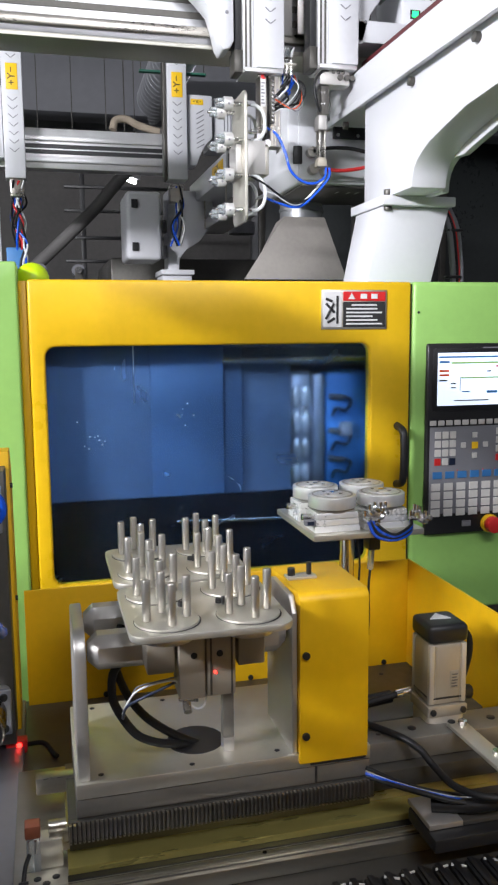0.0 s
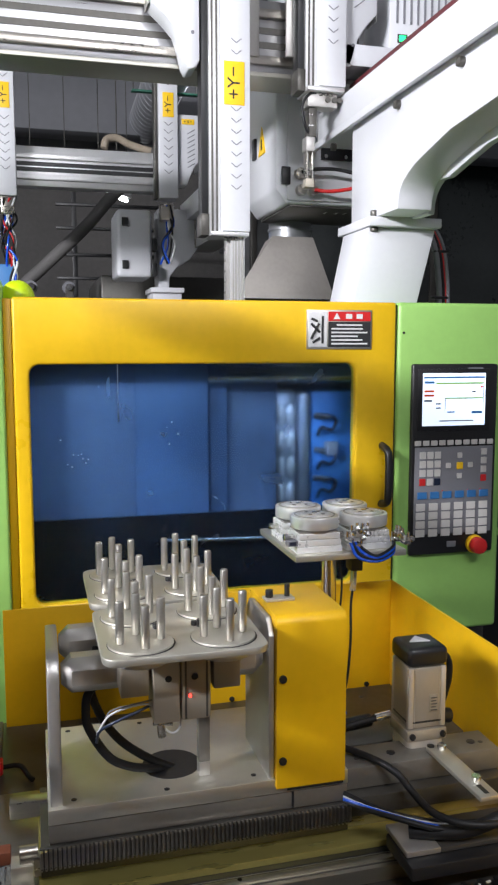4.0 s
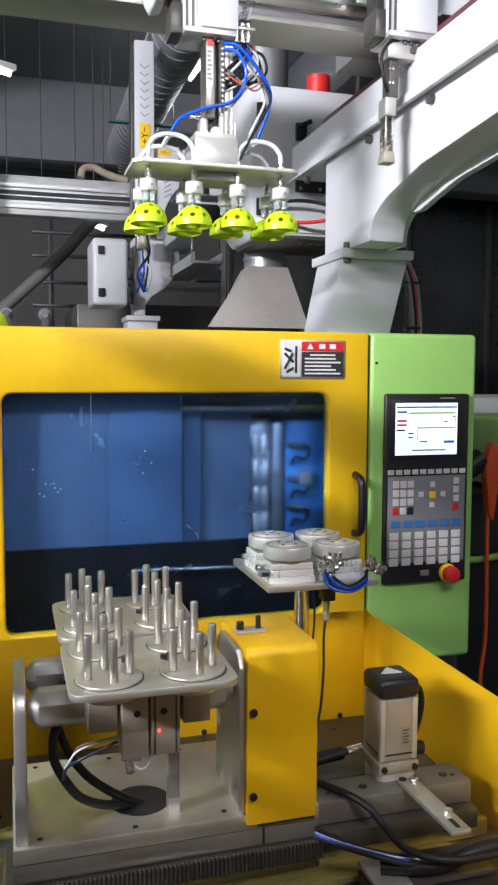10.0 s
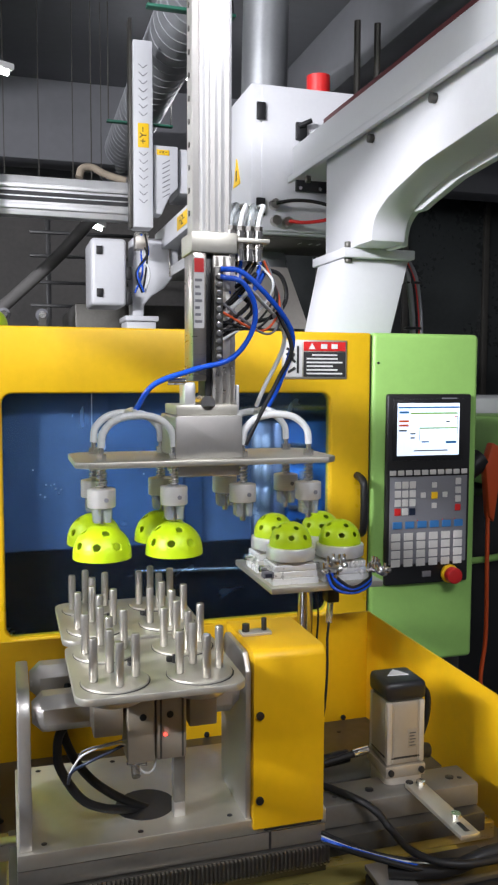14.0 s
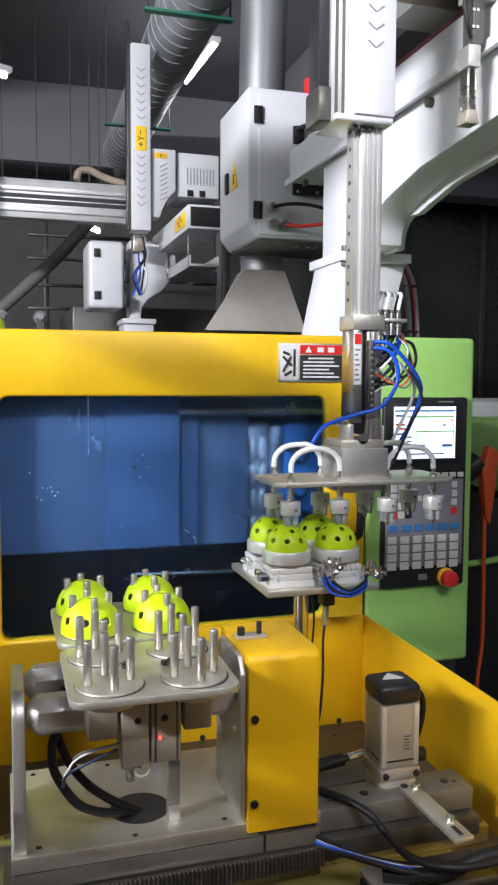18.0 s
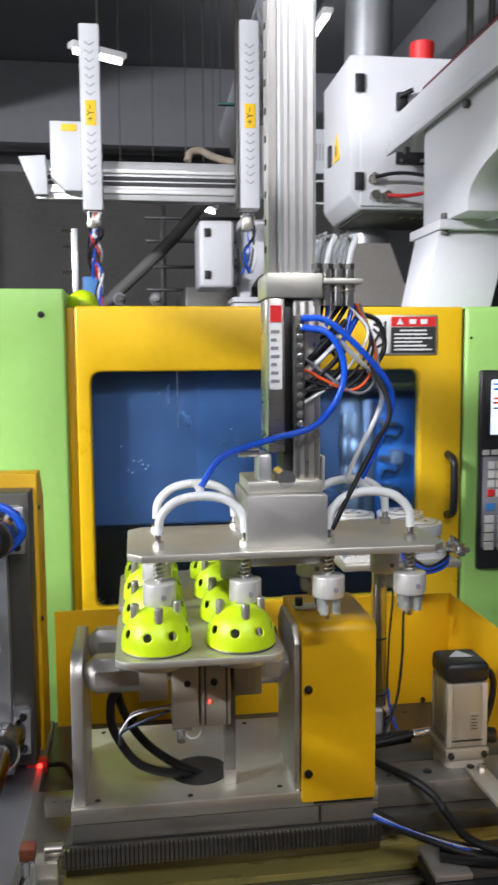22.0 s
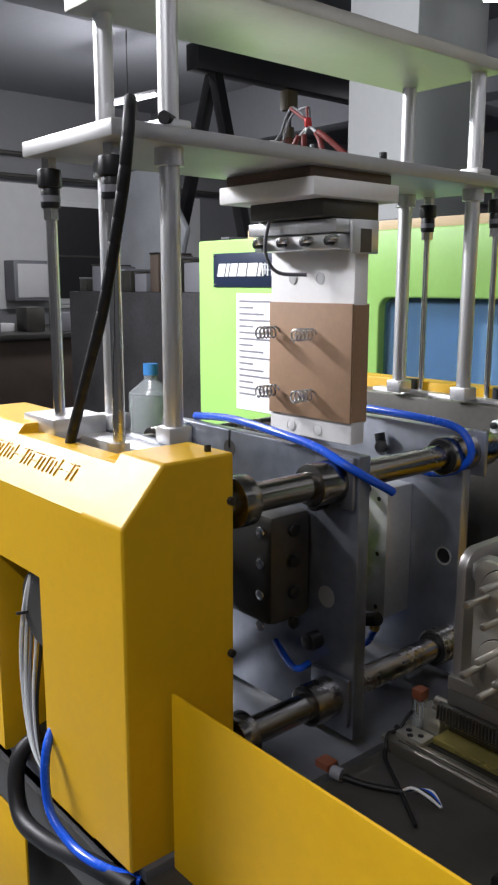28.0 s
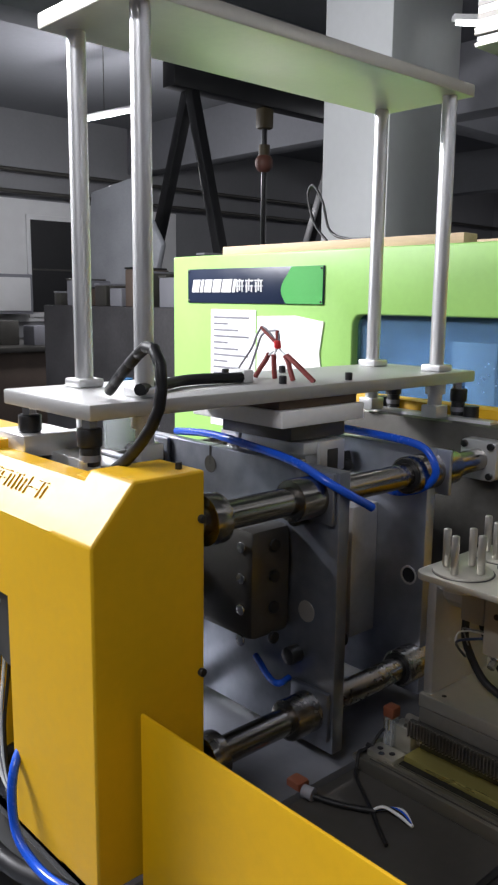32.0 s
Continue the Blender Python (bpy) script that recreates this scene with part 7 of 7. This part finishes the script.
crane()
w = thing("window_1", "dark barred window in the white side wall", "window", kind="structure")
part("window_frame", box(-8.99, -8.94, 5.05, 6.95, 1.25, 2.52, 0.006), WHITE_DULL, w)
for y0, y1 in ((5.1, 6.3), (6.36, 6.9)):
    part("pane", box(-8.938, -8.93, y0, y1, 1.32, 2.46, 0), BLACK, w)
part("bar", box(-8.93, -8.91, 5.1, 6.3, 1.84, 1.86, 0.003), DARK_STEEL, w)
solid("wall_band", box(-8.99, -8.97, -5, 7.4, 1.2, 2.7, 0), WHITE_DULL, "white painted band of the side wall", "wall", kind="structure")
for z in (2.75, 3.0):
    solid("wall_pipe", cyl((-8.7, -3, z), (-8.7, 15.8, z), 0.025, 10), DARK_STEEL, "dark pipe along the wall", "pipe", kind="structure")
b = thing("switch_box", "grey electric switch box on the wall", "switch box")
part("body", box(-8.972, -8.7, 4.4, 4.98, 1.3, 1.78, 0.01), GREY, b)
part("door", box(-8.7, -8.68, 4.44, 4.94, 1.34, 1.74, 0.005), WHITE_DULL, b)
b = thing("work_bench", "dark brown work bench with clutter", "bench")
part("top", box(-8.4, -6.6, 3.0, 5.6, 0.98, 1.03, 0.005), DARK_STEEL, b)
part("panel", box(-8.35, -6.65, 3.05, 5.55, 0.0, 0.98, 0.005), DARK_WOOD, b)
random.seed(12)
for i in range(9):
    x, y = random.uniform(-7.4, -6.8), 3.2 + i * 0.26
    h = random.uniform(0.08, 0.28)
    o = thing("bench_box", "grey box lying on the work bench", "box", "bench clutter")
    part("body", box(x, x + random.uniform(0.1, 0.3), y, y + 0.2, 1.03, 1.03 + h, 0.01), (GREY, WHITE_DULL, DARK_STEEL)[i % 3], o)
b = thing("water_bottle", "clear blue water bottle standing on a crate", "bottle")
part("crate", box(-2.6, -2.2, 1.9, 2.3, 0, 0.84, 0.01), DARK_STEEL, b)
part("body", cyl((-2.4, 2.1, 0.84), (-2.4, 2.1, 1.02), 0.1, 24, bev=0.01), CLEAR, b)
part("shoulder", cyl((-2.4, 2.1, 1.02), (-2.4, 2.1, 1.08), 0.1, 24, r2=0.03), CLEAR, b)
part("neck", cyl((-2.4, 2.1, 1.08), (-2.4, 2.1, 1.10), 0.03, 16), CLEAR, b)
part("cap", cyl((-2.4, 2.1, 1.10), (-2.4, 2.1, 1.15), 0.034, 16), MOULD_BLUE, b)
SHELF_DARK = mat("dark_shelf_boards", (0.045, 0.043, 0.045), 0.7, 0, 0.5, 4, 0.1, 30)
b = thing("dark_shelf", "dark shelf rack with plastic sheet in shadow", "shelf")
part("body", box(-4.6, -2.7, 2.9, 3.6, 0, 1.45, 0.01), SHELF_DARK, b)
part("sheet", prism([(-4.7, 1.45), (-3.9, 1.45), (-3.75, 1.85), (-4.1, 2.3), (-4.6, 2.25)], "y", 3.3, 3.35, 0.02), SHEET, b)

# beside the operator panel
b = thing("grey_cabinet", "grey electrical cabinet beside the machine", "cabinet")
part("body", box(1.5, 2.6, 2.95, 3.5, 0, 1.42, 0.01), WALL_LIGHT, b)
part("green_crate", box(1.75, 2.3, 2.5, 2.9, 1.1, 1.36, 0.01), GREEN, b)
part("dark_part", box(1.55, 2.4, 2.6, 2.94, 0, 1.08, 0.01), BLACK, b)
b = thing("orange_blower", "orange air gun hanging with a coiled orange hose", "air gun")
part("body", prism([(1.635, 1.2), (1.66, 1.28), (1.7, 1.26), (1.69, 1.12), (1.675, 1.0), (1.655, 1.02)], "y", 2.48, 2.52, 0.008), ORANGE, b)
part("hose", hose([(1.66, 2.5, 1.05), (1.655, 2.49, 0.9), (1.665, 2.5, 0.6), (1.65, 2.5, 0.4), (1.7, 2.5, 0.1)], 0.0075, 10), ORANGE, b)
part("grip", cyl((1.58, 2.52, 1.18), (1.64, 2.52, 1.22), 0.04, 14), BLACK, b)
part("hook", cyl((1.66, 2.56, 1.2), (1.66, 2.96, 1.2), 0.01, 8), DARK_STEEL, b)
part("green_cable", hose([(1.5, 2.55, 0.88), (1.6, 2.53, 0.86), (1.75, 2.53, 0.87), (1.9, 2.55, 0.9)], 0.012, 8), GREEN, b)

b.location.x = -0.03

solid("spare_ball", ball(0.0365), LIME, "lime green plastic ball lying on the machine top", "ball").matrix_basis = pose(0.0, 1.93, 1.612)

# clutter on the dark shelf
random.seed(31)
for i in range(10):
    x, h = -4.5 + i * 0.175, random.uniform(0.08, 0.3)
    o = thing("shelf_box", "dark box standing on the shelf rack", "box", "shelf clutter")
    part("body", box(x, x + random.uniform(0.08, 0.15), 2.93, 3.2, 1.45, 1.45 + h, 0.008), (DARK_STEEL, GREY, DARK_WOOD)[i % 3], o)
    part("lid", box(x - 0.003, x + 0.07, 2.928, 3.2, 1.45 + h, 1.462 + h, 0.003), (GREY, DARK_STEEL, BLACK)[i % 3], o)


# ---------------------------------------------------------------- what moves
# the gripper's hinge: seconds, x, y, z, turn about y
GRIP = [
    (0.0, 0.65, 2.36, 2.01, 90), (1.5, 0.65, 2.36, 2.01, 90), (2.0, 0.65, 2.36, 1.63, 90), (2.5, 0.63, 2.36, 1.2, 90), (3.0, 0.585, 2.36, 1.19, 90), (3.5, 0.585, 2.36, 1.19, 90),
    (5.0, 0.60, 2.36, 1.19, 90), (5.5, 0.645, 2.36, 1.30, 90), (6.0, 0.645, 2.36, 1.94, 90), (6.5, 0.645, 2.36, 2.01, 90), (7.0, 0.577, 2.36, 2.01, 90), (7.5, 0.43, 2.36, 2.005, 90),
    (7.8, 0.435, 2.36, 2.005, 46), (8.0, 0.436, 2.36, 2.012, 29), (8.3, 0.444, 2.36, 2.005, 0), (8.5, 0.444, 2.357, 2.003, 0), (9.0, 0.459, 2.06, 2.004, 0), (9.5, 0.459, 1.773, 2.001, 0), (10.0, 0.456, 1.758, 2.001, 0),
    (10.5, 0.466, 1.545, 2.003, 0), (11.0, 0.470, 1.455, 1.99, 0), (11.5, 0.465, 1.44, 1.3905, 0), (12.0, 0.465, 1.44, 1.3895, 0), (12.1, 0.465, 1.44, 1.3895, 0), (12.5, 0.467, 1.44, 1.457, 0),
    (13.0, 0.469, 1.2, 1.454, 0), (13.5, 0.356, 1.161, 1.459, 0), (14.0, 0.284, 1.14, 1.46, 0), (14.5, 0.2775, 1.128, 1.368, 0), (15.0, 0.2775, 1.128, 1.368, 0), (15.6, 0.2775, 1.13, 1.463, 0), (16.0, 0.36, 1.3, 1.47, 0),
    (16.5, 0.472, 1.42, 1.475, 0), (17.0, 0.658, 1.44, 1.469, 0), (17.5, 0.655, 1.44, 1.3895, 0), (18.0, 0.655, 1.44, 1.3895, 0), (18.5, 0.612, 1.43, 1.488, 0), (19.0, 0.336, 1.43, 1.492, 0),
    (19.5, 0.282, 1.365, 1.49, 0), (20.0, 0.281, 1.0, 1.496, 0), (20.5, 0.2755, 0.956, 1.409, 0), (21.0, 0.276, 0.948, 1.351, 0), (22.0, 0.277, 0.948, 1.351, 0), (22.1, 0.278, 0.948, 1.374, 0), (22.2, 0.279, 0.948, 1.453, 0), (22.3, 0.279, 0.95, 1.595, 0), (22.4, 0.281, 0.955, 1.771, 0), (22.5, 0.282, 0.965, 1.892, 0),
    (22.7, 0.286, 1.05, 2.01, 0), (23.5, 0.25, 1.1, 2.03, 0), (23.9, 0.185, 1.38, 2.005, 0), (24.2, 0.16, 1.47, 2.005, 0), (26.0, 0.65, 2.36, 2.01, 45), (32.0, 0.65, 2.36, 2.01, 90),
]
# slide of the fixture along x, fold of its plates, and how far they push out
SLIDE = [(0.0, 0.0), (23.4, 0.0), (23.7, -0.008), (24.0, -0.064), (24.5, -0.28), (24.8, -0.412), (25.0, -0.465), (25.5, -0.479), (26.1, -0.480), (26.5, -0.428), (27.0, -0.25), (27.6, -0.05), (28.0, 0.0), (32.0, 0.0)]
FOLD = [(0.0, 0, 0), (22.65, 0, 0), (22.8, 6, 0), (22.9, 18, 0), (23.0, 34, 0), (23.1, 48, 0), (23.2, 58, 0), (23.3, 65, 0), (23.4, 70, 0), (23.5, 75, 0), (23.6, 81, 0), (23.7, 86, 0), (23.85, 90, 0), (24.7, 90, 0), (25.2, 90, 1), (26.2, 90, 1), (26.9, 90, 0), (28.0, 90, 0), (28.5, 28, 0), (28.7, 0, 0), (32.0, 0, 0)]
CLOSE = [(0.0, 0), (26.5, 0), (27.2, 0), (28.0, 0.115), (28.5, 0.115), (28.7, 0.075), (29.0, 0.028), (29.4, 0), (30.7, 0), (31.0, 0.027), (31.3, 0.075), (31.5, 0.103), (32.0, 0.132)]
DROP = [(0.0, 0), (29.65, 0), (29.8, -0.035), (29.9, -0.077), (30.0, -0.123), (30.1, -0.17), (30.3, -0.25), (30.5, -0.295), (30.7, -0.297), (32.0, -0.297)]


# the small arm along the beam and its height
RUNNER = [(0.0, 0.86, 2.23), (8.3, 0.86, 2.23), (9.0, 0.895, 2.245), (10.0, 0.9, 2.245), (11.0, 0.912, 2.245), (22.7, 0.912, 2.245), (26.0, 0.86, 2.23), (32.0, 0.86, 2.23)]
# lower end of the arm cover for the hinge height
ARM_END = [(1.19, 1.825), (1.39, 1.965), (1.45, 2.02), (1.49, 2.05), (2.01, 2.212)]
CONDUIT_UP = [(-0.33, 0.585, 1.262), (-0.29, 0.556, 1.275), (-0.229, 0.55, 1.372), (-0.178, 0.55, 1.467), (-0.151, 0.55, 1.535), (-0.127, 0.55, 1.604), (-0.117, 0.551, 1.655), (-0.131, 0.563, 1.685), (-0.165, 0.585, 1.691), (-0.205, 0.613, 1.685)]
CONDUIT_DOWN = [(-0.33, 0.585, 1.27), (-0.294, 0.58, 1.281), (-0.24, 0.58, 1.284), (-0.182, 0.58, 1.289), (-0.135, 0.58, 1.309), (-0.092, 0.58, 1.342), (-0.068, 0.583, 1.373), (-0.06, 0.585, 1.401), (-0.068, 0.588, 1.434), (-0.092, 0.593, 1.448), (-0.123, 0.6, 1.438), (-0.166, 0.605, 1.412), (-0.205, 0.613, 1.388)]


def between(rows, t, k):
    for a, c in zip(rows, rows[1:]):
        if a[0] <= t <= c[0]:
            u = (t - a[0]) / (c[0] - a[0])
            return a[k] + (c[k] - a[k]) * u
    return rows[-1][k]




def fold_pose(i, t):
    y, z = PIV[i]
    a, e = between(FOLD, t, 1), between(FOLD, t, 2)
    off = -0.08 * e if i == 0 else 0.049 * e
    return pose(between(SLIDE, t, 1), y + off, z, a if i == 0 else -a, 0, 0)


def grip_at(x, y, z, a):
    """The gripper turns about a pin beside its middle."""
    return pose(x - 0.019, y, z - 0.019, 0, a, 0) @ pose(0.019, 0, 0.019)


def grip_pose(t):
    return grip_at(*(between(GRIP, t, k) for k in (1, 2, 3, 4)))


def half_rows(n):
    """Half n: 0 to 3 sit under the gripper's left heads, 4 to 7 under its right heads."""
    hx, hy = HEADS[n]
    held = pose(hx, hy, -0.186)
    rest = sorted({r[0] for r in GRIP} | {r[0] for r in SLIDE} | {r[0] for r in FOLD} | {r[0] for r in CLOSE})
    rows = []
    left = n < 4
    sx, sy = hx + 0.094 if left else hx - 0.094, hy
    plate = 1 if left else 0
    py = (RY if left else FY) - PIV[plate][0]
    on_plate = pose(PX + SP * (1 if sx > 0 else -1), py + SP * (1 if sy > 0 else -1), PZ + 0.008 - PIV[plate][1])
    disc = pose(0.555 + 0.047 * (1 if sx > 0 else -1), 1.442 + 0.047 * (1 if sy > 0 else -1), 1.2085)
    for t in rest:
        if t < 5:
            m = grip_pose(5.0) @ held
        elif left:
            m = grip_pose(t) @ held if t <= 14.5 else None
        else:
            other = pose(hx - 0.188, hy, -0.186)
            m = grip_pose(t) @ held if t < 12 else disc if t <= 18.0 else grip_pose(t) @ other if t < 21 else None
        if m is None:
            if t <= 25.8:
                m = fold_pose(plate, t) @ on_plate
            else:
                e = fold_pose(plate, 25.8) @ on_plate
                d = between(CLOSE, t, 1)
                e.translation.y = 0.836 + d if plate == 0 else 1.158 - d
                m = e
        rows.append((t, m))
    return rows


def along(points, n):
    """Even steps along the curve through the points."""
    c = curve_points(points, 10)
    run = [0.0]
    for a, b in zip(c, c[1:]):
        run.append(run[-1] + (b - a).length)
    out = []
    for i in range(n + 1):
        want = run[-1] * i / n
        k = max(j for j in range(len(c)) if run[j] <= want + 1e-9)
        k = min(k, len(c) - 2)
        out.append(c[k] + (c[k + 1] - c[k]) * ((want - run[k]) / (run[k + 1] - run[k])))
    return out


LINKS = 22
UP_STEPS, DOWN_STEPS = along(CONDUIT_UP, LINKS), along(CONDUIT_DOWN, LINKS)


def link_pose(k, f):
    a, b = (UP_STEPS[i].lerp(DOWN_STEPS[i], f) for i in (k, k + 1))
    return Matrix.Translation((a + b) / 2) @ (b - a).to_track_quat("Z", "Y").to_matrix().to_4x4()


conduit = thing("cable_conduit", "black corrugated cable conduit bending between press and hot plate", "conduit")
links = []
for k in range(LINKS):
    ln = part("link", cyl((0, 0, -0.016), (0, 0, 0.016), 0.0068, 12, bev=0.003), RUBBER, conduit)
    links.append(ln)


def motions():
    walk(beam, [(t, pose(0, y, 0)) for t, x, y, z, a in GRIP])
    walk(main_arm, [(t, pose(x, y, between(ARM_END, z, 1))) for t, x, y, z, a in GRIP])
    walk(main_carriage, [(t, pose(x, y, 2.235)) for t, x, y, z, a in GRIP])
    walk(runner_carriage, [(t, pose(between(RUNNER, t, 1), y - 0.02, 2.235)) for t, x, y, z, a in GRIP])
    walk(slide, [(t, pose(x, y, z)) for t, x, y, z, a in GRIP])
    walk(gripper, [(t, grip_at(x, y, z, a)) for t, x, y, z, a in GRIP])
    walk(runner_arm, [(t, pose(between(RUNNER, t, 1), y - 0.02, between(RUNNER, t, 2))) for t, x, y, z, a in GRIP])
    walk(fixture, [(t, pose(s, 0, 0)) for t, s in SLIDE])
    times = sorted({r[0] for r in SLIDE} | {r[0] for r in FOLD})
    walk(front_plate, [(t, fold_pose(0, t)) for t in times])
    walk(rear_plate, [(t, fold_pose(1, t)) for t in times])
    walk(near_platen, [(t, pose(0, 0.757 + c, 0)) for t, c in CLOSE])
    walk(far_platen, [(t, pose(0, 1.237 - c, 0)) for t, c in CLOSE])
    walk(hot, [(t, pose(0, 0, d)) for t, d in DROP])
    for k, o in enumerate(links):
        walk(o, [(t, link_pose(k, -d / 0.297)) for t, d in DROP])
    for n, o in enumerate(halves):
        walk(o, half_rows(n))


motions()
